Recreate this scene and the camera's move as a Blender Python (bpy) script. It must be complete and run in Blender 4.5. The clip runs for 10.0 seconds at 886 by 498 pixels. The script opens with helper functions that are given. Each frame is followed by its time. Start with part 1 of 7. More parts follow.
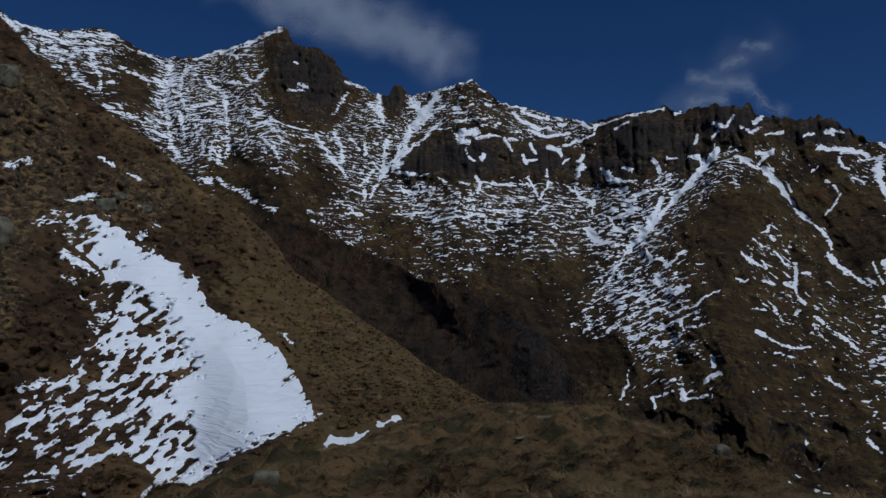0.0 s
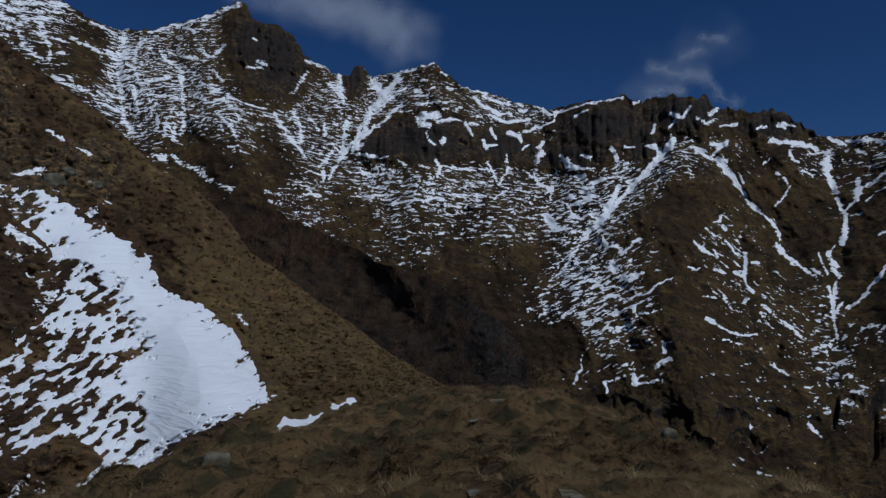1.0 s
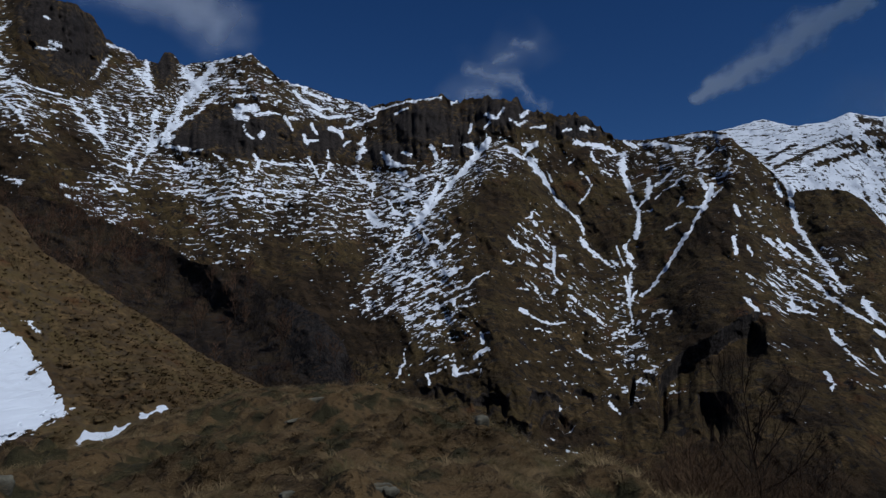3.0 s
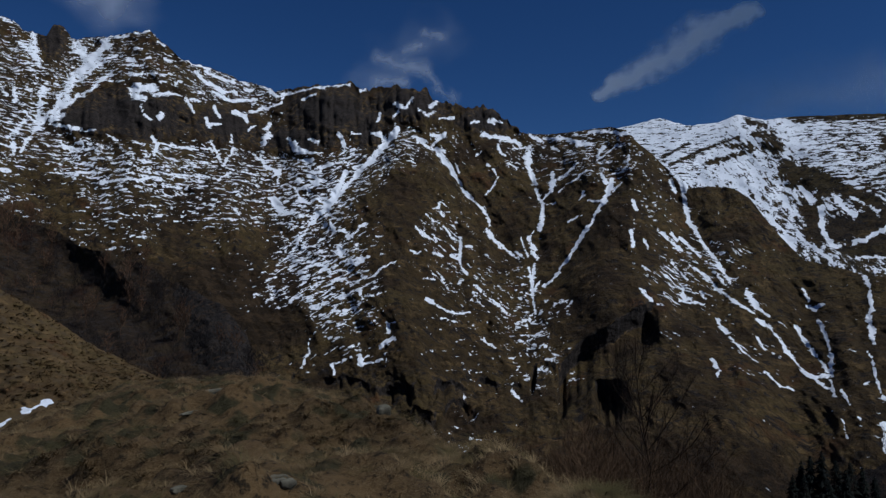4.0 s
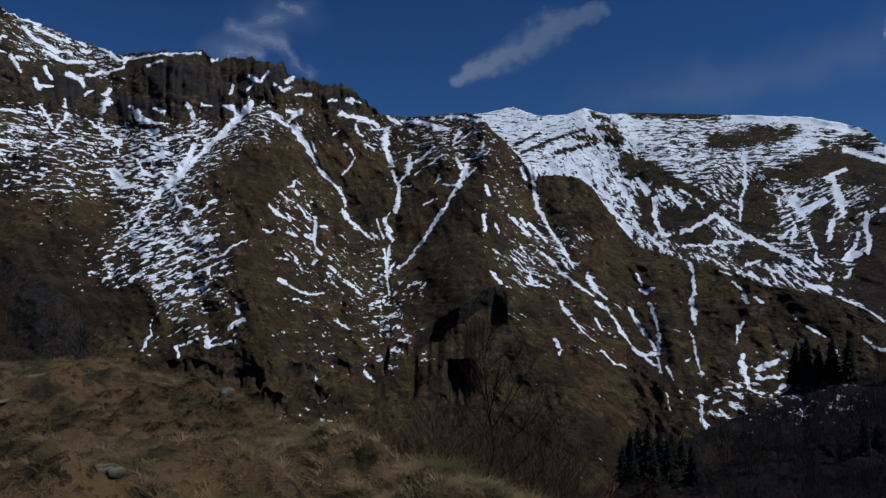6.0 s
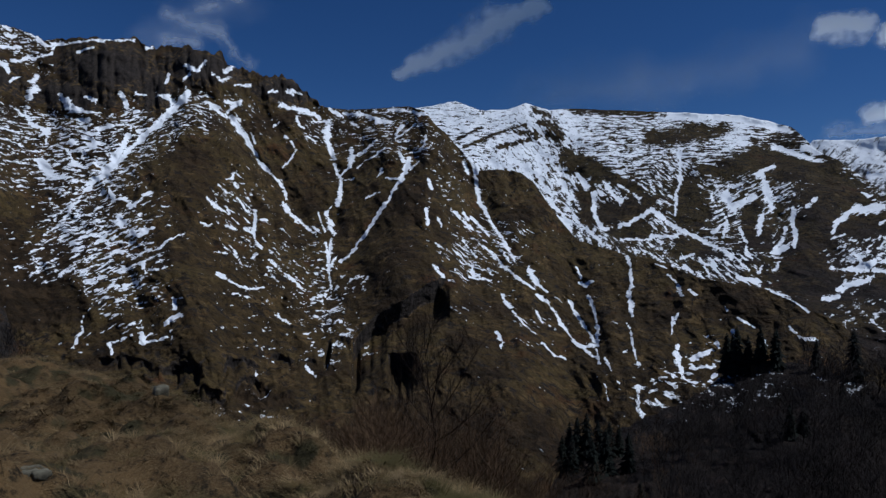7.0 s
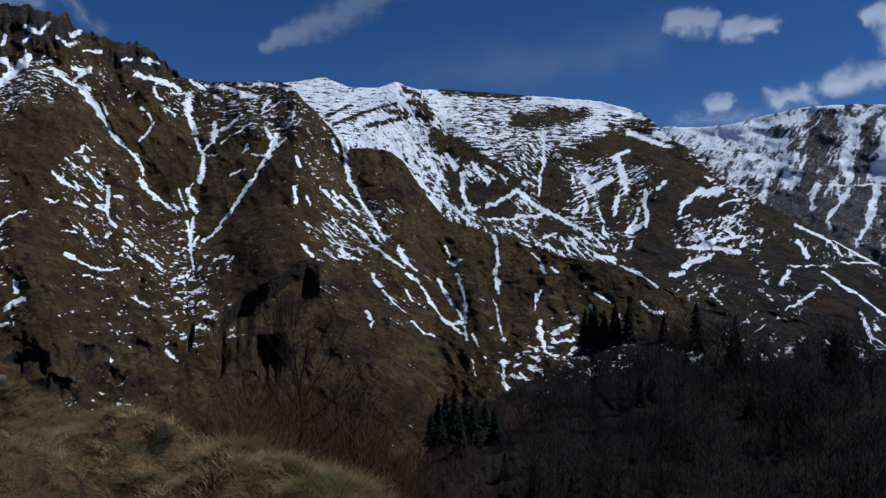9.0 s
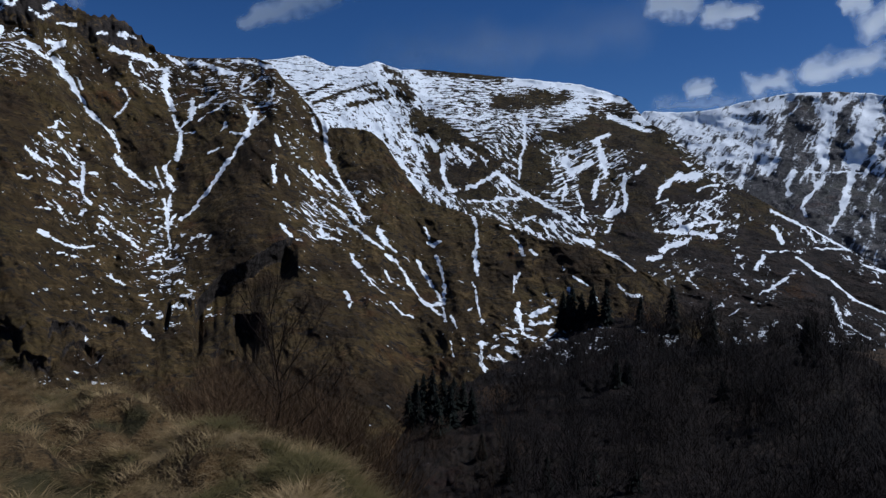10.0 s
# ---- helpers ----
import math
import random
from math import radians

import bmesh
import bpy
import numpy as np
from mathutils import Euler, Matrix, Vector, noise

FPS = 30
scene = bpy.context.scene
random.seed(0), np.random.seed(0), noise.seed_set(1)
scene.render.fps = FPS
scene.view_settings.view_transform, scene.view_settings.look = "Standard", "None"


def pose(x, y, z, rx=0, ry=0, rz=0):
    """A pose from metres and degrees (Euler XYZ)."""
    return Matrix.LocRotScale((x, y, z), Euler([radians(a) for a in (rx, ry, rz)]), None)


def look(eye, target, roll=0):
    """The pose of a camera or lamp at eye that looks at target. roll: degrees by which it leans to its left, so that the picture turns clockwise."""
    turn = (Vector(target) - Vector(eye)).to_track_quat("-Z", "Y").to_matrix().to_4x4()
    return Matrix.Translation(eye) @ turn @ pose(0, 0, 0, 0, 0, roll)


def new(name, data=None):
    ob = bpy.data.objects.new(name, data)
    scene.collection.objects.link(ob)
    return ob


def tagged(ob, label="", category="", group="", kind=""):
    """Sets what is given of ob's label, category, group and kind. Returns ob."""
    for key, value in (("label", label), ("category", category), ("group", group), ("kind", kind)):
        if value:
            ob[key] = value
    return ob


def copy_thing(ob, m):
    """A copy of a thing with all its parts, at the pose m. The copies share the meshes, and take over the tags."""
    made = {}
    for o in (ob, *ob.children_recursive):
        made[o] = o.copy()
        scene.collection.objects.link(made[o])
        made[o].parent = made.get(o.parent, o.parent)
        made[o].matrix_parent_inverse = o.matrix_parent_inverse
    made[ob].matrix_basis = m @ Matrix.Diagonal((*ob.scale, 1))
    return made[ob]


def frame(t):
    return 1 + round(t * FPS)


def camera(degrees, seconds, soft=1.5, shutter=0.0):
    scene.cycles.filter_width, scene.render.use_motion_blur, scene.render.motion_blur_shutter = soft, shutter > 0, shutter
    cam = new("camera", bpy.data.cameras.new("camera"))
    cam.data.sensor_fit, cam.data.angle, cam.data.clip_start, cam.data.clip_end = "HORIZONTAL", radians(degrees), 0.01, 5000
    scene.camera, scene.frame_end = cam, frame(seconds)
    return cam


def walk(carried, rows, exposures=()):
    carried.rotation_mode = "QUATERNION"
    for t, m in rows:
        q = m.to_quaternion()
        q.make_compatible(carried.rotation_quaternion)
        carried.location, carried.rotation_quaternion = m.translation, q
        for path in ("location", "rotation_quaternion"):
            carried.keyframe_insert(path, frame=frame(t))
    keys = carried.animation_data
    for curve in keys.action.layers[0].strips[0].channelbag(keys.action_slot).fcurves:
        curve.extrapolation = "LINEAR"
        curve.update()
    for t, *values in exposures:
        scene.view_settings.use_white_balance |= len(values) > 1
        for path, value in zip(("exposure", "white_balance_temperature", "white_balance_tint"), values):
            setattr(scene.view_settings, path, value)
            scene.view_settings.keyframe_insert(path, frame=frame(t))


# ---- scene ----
# camera and walk: a hand-held pan from one standing place
cam = camera(62.52, 10.0, soft=1.35)
EYE = 1.6
walk(cam, [
    (0, pose(0.000, -0.000, EYE, 95.75, -0.25, -0.03)),
    (0.5, pose(0.012, -0.000, EYE, 94.82, 0.01, -2.04)),
    (1, pose(0.019, -0.001, EYE, 94.50, -1.04, -3.37)),
    (1.5, pose(0.033, -0.002, EYE, 94.88, -0.45, -5.73)),
    (2, pose(0.058, -0.005, EYE, 94.07, 0.47, -10.14)),
    (2.5, pose(0.077, -0.009, EYE, 94.28, 0.66, -13.58)),
    (4, pose(0.137, -0.030, EYE, 93.38, 0.40, -24.45)),
    (4.5, pose(0.151, -0.037, EYE, 93.01, 0.17, -27.29)),
    (5, pose(0.163, -0.043, EYE, 92.51, 0.10, -29.67)),
    (5.5, pose(0.179, -0.053, EYE, 92.12, -0.13, -32.88)),
    (7, pose(0.213, -0.078, EYE, 91.43, -0.18, -40.31)),
    (7.5, pose(0.223, -0.087, EYE, 90.96, 0.08, -42.52)),
    (8, pose(0.236, -0.099, EYE, 90.51, 0.17, -45.64)),
    (8.5, pose(0.247, -0.111, EYE, 90.11, -0.12, -48.49)),
    (9, pose(0.255, -0.120, EYE, 89.81, -0.04, -50.48)),
    (9.5, pose(0.260, -0.127, EYE, 89.22, 0.11, -52.00)),
    (10, pose(0.260, -0.127, EYE, 88.37, -0.73, -52.08)),
], [(0, -1.0, 5500, 8), (2.5, -0.8, 5500, 8), (5, -0.58, 5500, 8), (7.5, -0.4, 5500, 8), (10, -0.22, 5500, 8)])

# world and sun
SUN_AZ, SUN_EL = 138.0, 50.0
world = bpy.data.worlds.new("sky")
scene.world = world
world.use_nodes = True
wn = world.node_tree.nodes
sky = wn.new("ShaderNodeTexSky")
sky.sky_type, sky.sun_disc = "NISHITA", False
sky.sun_elevation, sky.sun_rotation = radians(SUN_EL), radians(SUN_AZ)
sky.altitude, sky.air_density, sky.dust_density, sky.ozone_density = 2600, 0.9, 0.0, 3.0
wn["Background"].inputs["Strength"].default_value = 0.058
deep = wn.new("ShaderNodeHueSaturation")
deep.inputs["Saturation"].default_value = 1.22
deep.inputs["Hue"].default_value = 0.509
world.node_tree.links.new(sky.outputs[0], deep.inputs["Color"])
world.node_tree.links.new(deep.outputs[0], wn["Background"].inputs["Color"])

sun = new("sun", bpy.data.lights.new("sun", "SUN"))
sun.data.energy, sun.data.angle, sun.data.color = 3.9, radians(0.5), (1.0, 0.965, 0.92)
sun.matrix_world = look((0, 0, 0), (-math.sin(radians(SUN_AZ)) * math.cos(radians(SUN_EL)),
                                    -math.cos(radians(SUN_AZ)) * math.cos(radians(SUN_EL)), -math.sin(radians(SUN_EL))))


# materials
class Nodes:
    """A small builder for node materials."""

    def __init__(self, name):
        self.mat = bpy.data.materials.new(name)
        self.mat.use_nodes = True
        self.t = self.mat.node_tree
        self.b = self.t.nodes["Principled BSDF"]
        self.b.inputs["Specular IOR Level"].default_value = 0.14

    def add(self, kind, **inputs):
        n = self.t.nodes.new(kind)
        for k, v in inputs.items():
            self.put(n.inputs[k.replace("_", " ")], v)
        return n

    def put(self, socket, v):
        if isinstance(v, bpy.types.NodeSocket):
            self.t.links.new(v, socket)
        else:
            socket.default_value = v

    def coords(self, sx, sy, sz):
        c = self.add("ShaderNodeTexCoord")
        m = self.add("ShaderNodeMapping", Vector=c.outputs["Object"], Scale=(sx, sy, sz))
        return m.outputs[0]

    def noise(self, at, scale, detail=4.0, rough=0.55, warp=0.0):
        return self.add("ShaderNodeTexNoise", Vector=at, Scale=scale, Detail=detail, Roughness=rough, Distortion=warp).outputs[0]

    def math(self, op, a, b=0.0):
        n = self.t.nodes.new("ShaderNodeMath")
        n.operation = op
        self.put(n.inputs[0], a), self.put(n.inputs[1], b)
        return n.outputs[0]

    def ramp(self, v, lo, hi, a=0.0, b=1.0):
        n = self.t.nodes.new("ShaderNodeMapRange")
        n.interpolation_type = "SMOOTHSTEP"
        for s, x in zip(n.inputs, (v, lo, hi, a, b)):
            self.put(s, x)
        return n.outputs[0]

    def mix(self, f, a, b):
        n = self.t.nodes.new("ShaderNodeMix")
        n.data_type = "RGBA"
        self.put(n.inputs[0], f)
        for s, v in ((n.inputs[6], a), (n.inputs[7], b)):
            self.put(s, v if isinstance(v, bpy.types.NodeSocket) else (*v, 1.0))
        return n.outputs[2]

    def blend(self, f, a, b):
        n = self.t.nodes.new("ShaderNodeMix")
        for sock, v in zip(n.inputs[:4], (f, None, a, b)):
            if v is not None:
                self.put(sock, v)
        return n.outputs[0]

    def attr(self, name):
        n = self.t.nodes.new("ShaderNodeAttribute")
        n.attribute_name = name
        return n.outputs["Fac"]

    def bump(self, h, strength, distance):
        n = self.add("ShaderNodeBump", Strength=strength, Distance=distance, Height=h)
        self.t.links.new(n.outputs[0], self.b.inputs["Normal"])

    def done(self, color, rough=0.9):
        self.put(self.b.inputs["Base Color"], color)
        self.put(self.b.inputs["Roughness"], rough)
        return self.mat


SNOW = (0.85, 0.86, 0.88)


def slope_material(name, size, flat, facing, grass, heath, rock, relief, sharp=0.1, crumb=1.35, folds=5.0, up=26, down=-52, specks=0.4, ling=(0.030, 0.018, 0.011), dash=1.0):
    """Grassy and rocky slope with a broken cover of snow; size: metres of one snow streak, flat: how much longer than high,
    facing: the bearing under which the slope is looked at. The streaks lie level, rise or fall to the right with the slant."""
    n = Nodes(name)
    grass, heath, rock = [[k * 0.92 for k in tone] for tone in (grass, heath, rock)]
    c = n.add("ShaderNodeSeparateXYZ", Vector=n.coords(1, 1, 1))
    x, y, z = c.outputs
    sa, ca = math.sin(radians(facing)), math.cos(radians(facing))
    side = n.math("SUBTRACT", n.math("MULTIPLY", x, ca), n.math("MULTIPLY", y, sa))
    deep_in = n.math("ADD", n.math("MULTIPLY", x, sa), n.math("MULTIPLY", y, ca))

    def streaks(angle, longer):
        s, k = math.sin(radians(angle)), math.cos(radians(angle))
        u = n.math("ADD", n.math("MULTIPLY", side, k), n.math("MULTIPLY", z, s))
        v = n.math("SUBTRACT", n.math("MULTIPLY", z, k * longer), n.math("MULTIPLY", side, s * longer))
        at = n.add("ShaderNodeCombineXYZ", X=u, Y=v, Z=n.math("MULTIPLY", deep_in, 0.5))
        return n.noise(at.outputs[0], 1 / (size * dash), folds, 0.6, 0.5)

    slant = n.attr("slant")
    streak = streaks(0, flat)
    rising, falling = streaks(up, flat), streaks(down, flat * 0.9)
    streak = n.blend(n.ramp(slant, 0.25, 0.75), streak, rising)
    streak = n.blend(n.ramp(n.math("MULTIPLY", slant, -1.0), 0.25, 0.75), streak, falling)
    fine = n.noise(n.coords(1, 1, 1), 6.0 / size, 5.0, 0.65)
    broad = n.noise(n.coords(1, 1, 1), 0.16 / size, 4.0, 0.6)
    patch = n.noise(n.coords(1, 1, 1.6), 1.1 / size, 5.0, 0.6)
    cover = n.math("ADD", n.attr("snow_cover"), n.math("MULTIPLY", n.math("SUBTRACT", streak, 0.5), 2.4))
    speck = n.noise(n.coords(1, 1, 1), 5.0 / size, 2.0, 0.5)
    cover = n.math("ADD", cover, n.math("MULTIPLY", n.math("SUBTRACT", speck, 0.5), crumb))
    snow = n.ramp(cover, 0.5 - sharp, 0.5 + sharp)
    turf = n.mix(n.ramp(broad, 0.36, 0.62), grass, heath)
    olive = n.noise(n.coords(1, 1, 1), 0.33 / size, 4.0, 0.6)
    turf = n.mix(n.ramp(broad, 0.56, 0.44), turf, (grass[0] * 0.98, grass[1] * 1.05, grass[2] * 0.95))
    turf = n.mix(n.ramp(olive, 0.44, 0.30), turf, (grass[0] * 1.0, grass[1] * 0.72, grass[2] * 0.7))
    turf = n.mix(n.ramp(patch, 0.48, 0.68), turf, [c * 1.6 for c in grass])
    turf = n.mix(n.ramp(fine, 0.48, 0.68), turf, [c * specks for c in heath])
    crag = n.noise(n.coords(1, 1, 0.7), 2.2 / size, 7.0, 0.7, 0.5)
    turf = n.mix(n.ramp(crag, 0.52, 0.60), turf, [c * (0.45 if size > 10 else 1.0) for c in rock])
    turf = n.mix(n.ramp(crag, 0.37, 0.28), turf, [c * 2.1 for c in grass])
    shaggy = n.math("ADD", n.attr("heather"), n.math("MULTIPLY", n.math("SUBTRACT", olive, 0.5), 3.0))
    turf = n.mix(n.ramp(shaggy, 0.35, 0.65, 0.0, 0.9), turf, n.mix(n.ramp(n.math("ADD", patch, n.math("MULTIPLY", n.math("SUBTRACT", fine, 0.5), 0.4)), 0.44, 0.54), ling, [c * 0.35 for c in ling]))
    at = n.add("ShaderNodeCombineXYZ", X=side, Y=n.math("MULTIPLY", z, 0.4), Z=n.math("MULTIPLY", deep_in, 0.3))
    rill = n.noise(at.outputs[0], 0.9 / size, 5.0, 0.6, 0.8)
    rill = n.ramp(n.math("ABSOLUTE", n.math("SUBTRACT", rill, 0.5)), 0.035, 0.0)
    turf = n.mix(n.math("MULTIPLY", rill, 0.0 if size < 10 else 0.6), turf, [c * 0.3 for c in heath])
    stone = n.mix(n.ramp(fine, 0.35, 0.65), [c * 0.75 for c in rock], [c * 1.4 for c in rock])
    stone = n.mix(n.ramp(crag, 0.5, 0.6), stone, [c * 0.35 for c in rock])
    at = n.add("ShaderNodeCombineXYZ", X=side, Y=n.math("MULTIPLY", z, 0.22), Z=n.math("MULTIPLY", deep_in, 0.3))
    cracks = n.noise(at.outputs[0], 2.6 / size, 4.0, 0.6, 0.6)
    stone = n.mix(n.ramp(cracks, 0.5, 0.62), stone, [c * 0.55 for c in rock])
    rubble = n.noise(n.coords(1, 1, 0.8), 17.0 / size, 3.0, 0.6)
    stone = n.mix(n.ramp(rubble, 0.48, 0.6), stone, [c * 0.4 for c in rock])
    tan = n.noise(n.coords(1, 1, 1), 2.6 / size, 4.0, 0.6, 0.4)
    # No tan on full rock; on the cliff walls this paints in their shade.
    stone = n.mix(n.math("MULTIPLY", n.ramp(tan, 0.52, 0.6, 0.0, 0.85), n.ramp(n.attr("bare_rock"), 1.0, 0.8)), stone, [c * 1.6 for c in grass])
    bare = n.ramp(n.math("ADD", n.attr("bare_rock"), n.math("MULTIPLY", n.math("SUBTRACT", patch, 0.5), 1.2)), 0.4, 0.55)
    color = n.mix(snow, n.mix(bare, turf, stone), SNOW)
    h = n.math("ADD", n.math("MULTIPLY", fine, 0.6), n.math("ADD", n.math("MULTIPLY", crag, -0.7), n.math("MULTIPLY", patch, 0.6)))
    h = n.math("ADD", n.math("MULTIPLY", h, n.math("SUBTRACT", 1.0, n.math("MULTIPLY", snow, 0.75))), n.math("MULTIPLY", snow, 0.25))
    n.bump(h, 0.9, relief)
    return n.done(color, n.ramp(snow, 0.0, 1.0, 0.95, 0.6))


MASSIF = slope_material("massif_slope", 17.0, 3.0, 15, (0.082, 0.052, 0.020), (0.053, 0.034, 0.013), (0.046, 0.036, 0.029), 5.0, 0.05, 1.15, 3.0, 26, -52, 0.6, (0.046, 0.028, 0.013), 0.62)
FAR = slope_material("far_slope", 42.0, 4.0, 58, (0.056, 0.037, 0.015), (0.036, 0.024, 0.012), (0.034, 0.027, 0.024), 12.0, 0.09, 0.9, 4.0, 32, -48, 0.35, (0.036, 0.025, 0.019), 0.75)
# Pale grey of snow-dusted scree; distance haze is put into these tones too.
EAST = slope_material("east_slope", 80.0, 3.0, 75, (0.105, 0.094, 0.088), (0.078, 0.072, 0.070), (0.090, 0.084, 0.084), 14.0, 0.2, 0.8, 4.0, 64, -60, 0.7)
# Near-black floor tones; the shade under the trees is put into them.
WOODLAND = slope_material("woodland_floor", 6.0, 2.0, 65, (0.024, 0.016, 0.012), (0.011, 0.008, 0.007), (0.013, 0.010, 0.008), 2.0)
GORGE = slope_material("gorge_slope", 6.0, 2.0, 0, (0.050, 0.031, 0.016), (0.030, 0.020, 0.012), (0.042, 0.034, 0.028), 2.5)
HILL = slope_material("hill_turf", 1.15, 2.0, -15, (0.108, 0.068, 0.028), (0.076, 0.047, 0.020), (0.080, 0.056, 0.031), 0.10, 0.06, 1.35, 5.0, 26, -52, 0.85, (0.060, 0.034, 0.017))


def knoll_material():
    """Matted dead grass with dark mossy hummocks."""
    n = Nodes("knoll_turf")
    broad, mound = n.noise(n.coords(1, 1, 1), 0.45, 3.0), n.noise(n.coords(1, 1, 1), 1.5, 3.0)
    fine, straw = n.noise(n.coords(1, 1, 1), 9.0, 6.0, 0.7), n.noise(n.coords(1, 2.6, 1), 26.0, 4.0, 0.6, 1.0)
    turf = n.mix(n.ramp(broad, 0.35, 0.65), (0.135, 0.082, 0.034), (0.080, 0.050, 0.022))
    turf = n.mix(n.ramp(straw, 0.5, 0.68), turf, (0.150, 0.100, 0.046))
    turf = n.mix(n.ramp(fine, 0.5, 0.66), turf, (0.024, 0.017, 0.009))
    turf = n.mix(n.ramp(mound, 0.5, 0.6), turf, (0.046, 0.038, 0.017))
    valley = n.noise(n.coords(1, 1, 1), 0.05, 6.0, 0.7)
    scrub = n.noise(n.coords(1, 1, 1), 0.11, 7.0, 0.7)
    turf = n.mix(n.ramp(n.math("ADD", n.attr("bare_rock"), n.math("SUBTRACT", valley, 0.5)), 0.3, 0.7), turf, n.mix(n.ramp(scrub, 0.42, 0.58), (0.060, 0.037, 0.017), (0.017, 0.011, 0.006)))
    n.bump(n.math("ADD", n.math("MULTIPLY", fine, 0.7), n.math("ADD", mound, n.math("MULTIPLY", straw, 0.2))), 0.9, 0.12)
    return n.done(turf, 0.95)


KNOLL = knoll_material()


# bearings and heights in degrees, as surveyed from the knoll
CREST_WEST = [(-40, 21), (-32.3, 20.33), (-30.91, 19.71), (-28.82, 19.85), (-25.55, 20.41), (-24.57, 19.87), (-22.8, 19.28), (-21.2, 18.98), (-19.6, 19.25), (-17.97, 19.94), (-15.89, 20.64), (-14.42, 21.42), (-13.35, 22.07), (-12.47, 21.86), (-12.01, 20.97), (-10.23, 20.81), (-8.88, 20.16), (-7.95, 18.75), (-6.14, 18.11), (-5.55, 17.59), (-4.42, 17.7), (-3.98, 18.47), (-3.34, 18.24), (-2.88, 17.65), (-0.24, 18.11), (2.27, 18.86), (2.95, 18.44), (4.31, 17.23), (6.11, 16.68)]
CREST_MID = [(9.67, 15.72), (11.42, 15.3), (14.02, 15.79), (16.99, 16.04), (18.63, 15.71), (20.26, 15.97), (22.24, 15.78), (23.39, 15.53), (23.94, 14.88), (25.98, 14.38), (28.5, 14.24), (29.51, 13.35), (30.5, 12.69)]
CREST_SPUR = [(30.63, 12.3), (32.64, 12.11), (34.87, 12.25), (37.52, 12.48), (38.83, 12.14), (39.74, 11.04), (40.53, 10.41), (41.5, 9.35), (42.61, 8.27), (43.49, 7.58), (44.6, 7.66), (46.38, 7.4), (47.48, 6.52), (48.36, 5.19), (49.47, 3.64), (50.78, 2.09), (52.76, 1.54), (54.49, 0.96), (56.13, 0.78), (59.51, -0.71), (62.68, -1.21), (64.49, -1.58), (66.9, -2.75), (69.06, -3.89), (71.45, -6.87), (73.69, -8.95), (76, -13), (86, -16)]
CREST_FAR = [(29.25, 9.99), (32.66, 11.72), (36.59, 12.16), (38.8, 12.41), (41.25, 12.9), (43.25, 12.17), (45.47, 12.24), (46.8, 12.69), (48.57, 12.1), (50.32, 12.18), (54.21, 11.87), (58.41, 11.49), (62.44, 11.04), (64.38, 10.49), (65.89, 9.94), (66.63, 9.25), (67.32, 8.32), (68.97, 7.33), (72.21, 4.57), (74.93, 2.7), (77.55, 1.09), (81.1, -1.03), (83.4, -2.49), (86, -4)]
CREST_EAST = [(58, 4), (63, 7), (66.5, 8.22), (67.31, 8.95), (69.74, 8.75), (72.11, 8.86), (74.4, 9.35), (77.34, 9.76), (80.15, 9.64), (82.18, 9.41), (83.06, 9.16), (88, 9.5)]
CREST_WOOD = [(44, -24), (46.36, -20.45), (48.54, -16.76), (50.29, -14.04), (55.16, -11.41), (59.12, -9.58), (61.7, -7.33), (65.53, -6.54), (70.08, -7.51), (72.48, -8.07), (75.18, -8.1), (77.0, -7.4), (78.65, -6.9), (80.5, -7.6), (83.56, -8.9), (88, -8.5)]
CREST_GORGE = [(-16, 4.5), (-13.37, 7.74), (-9.92, 7.2), (-8.16, 6.23), (-6.39, 5.73), (-3.73, 4.44), (-1.05, 3.13), (2.05, 2.26), (5.13, 0.51), (7.74, -0.79), (9.44, -2.93), (10.25, -5.46), (11, -9.5)]
CREST_HILL = [(-40, 22), (-32.28, 19.98), (-31.21, 19.11), (-30.12, 18.03), (-27.55, 16.37), (-24.88, 14.58), (-22.13, 13.07), (-20.49, 11.57), (-18.83, 10.02), (-15.91, 8.49), (-13.33, 6.45), (-11.57, 3.89), (-8.95, 2.18), (-6.31, 0.24), (-3.66, -1.5), (-1.01, -3.45), (1.18, -4.73), (2.93, -5.7), (6, -7.2)]
BROW = [(-40, -13.2), (-27.08, -14.04), (-23.59, -14.04), (-21.77, -13.83), (-19.33, -12.9), (-16.27, -11.03), (-12.9, -9.97), (-10.58, -9.71), (-8.72, -9.92), (-7.02, -9.87), (-5.31, -9.15), (-3.59, -8.41), (-0.99, -7.69), (1.19, -6.86), (3.37, -6.42), (7.69, -6.36), (11.51, -6.53), (13.98, -7.41), (17.2, -8.14), (17.58, -8.68), (20.67, -9.49), (24.23, -11.24), (26.92, -12.52), (31.4, -13.56), (33.55, -15.15), (35.87, -15.31), (37.79, -15.47), (41.33, -16.52), (45.03, -17.21), (47.72, -19.04), (49.08, -20.7), (52, -25.6), (62, -29.6)]
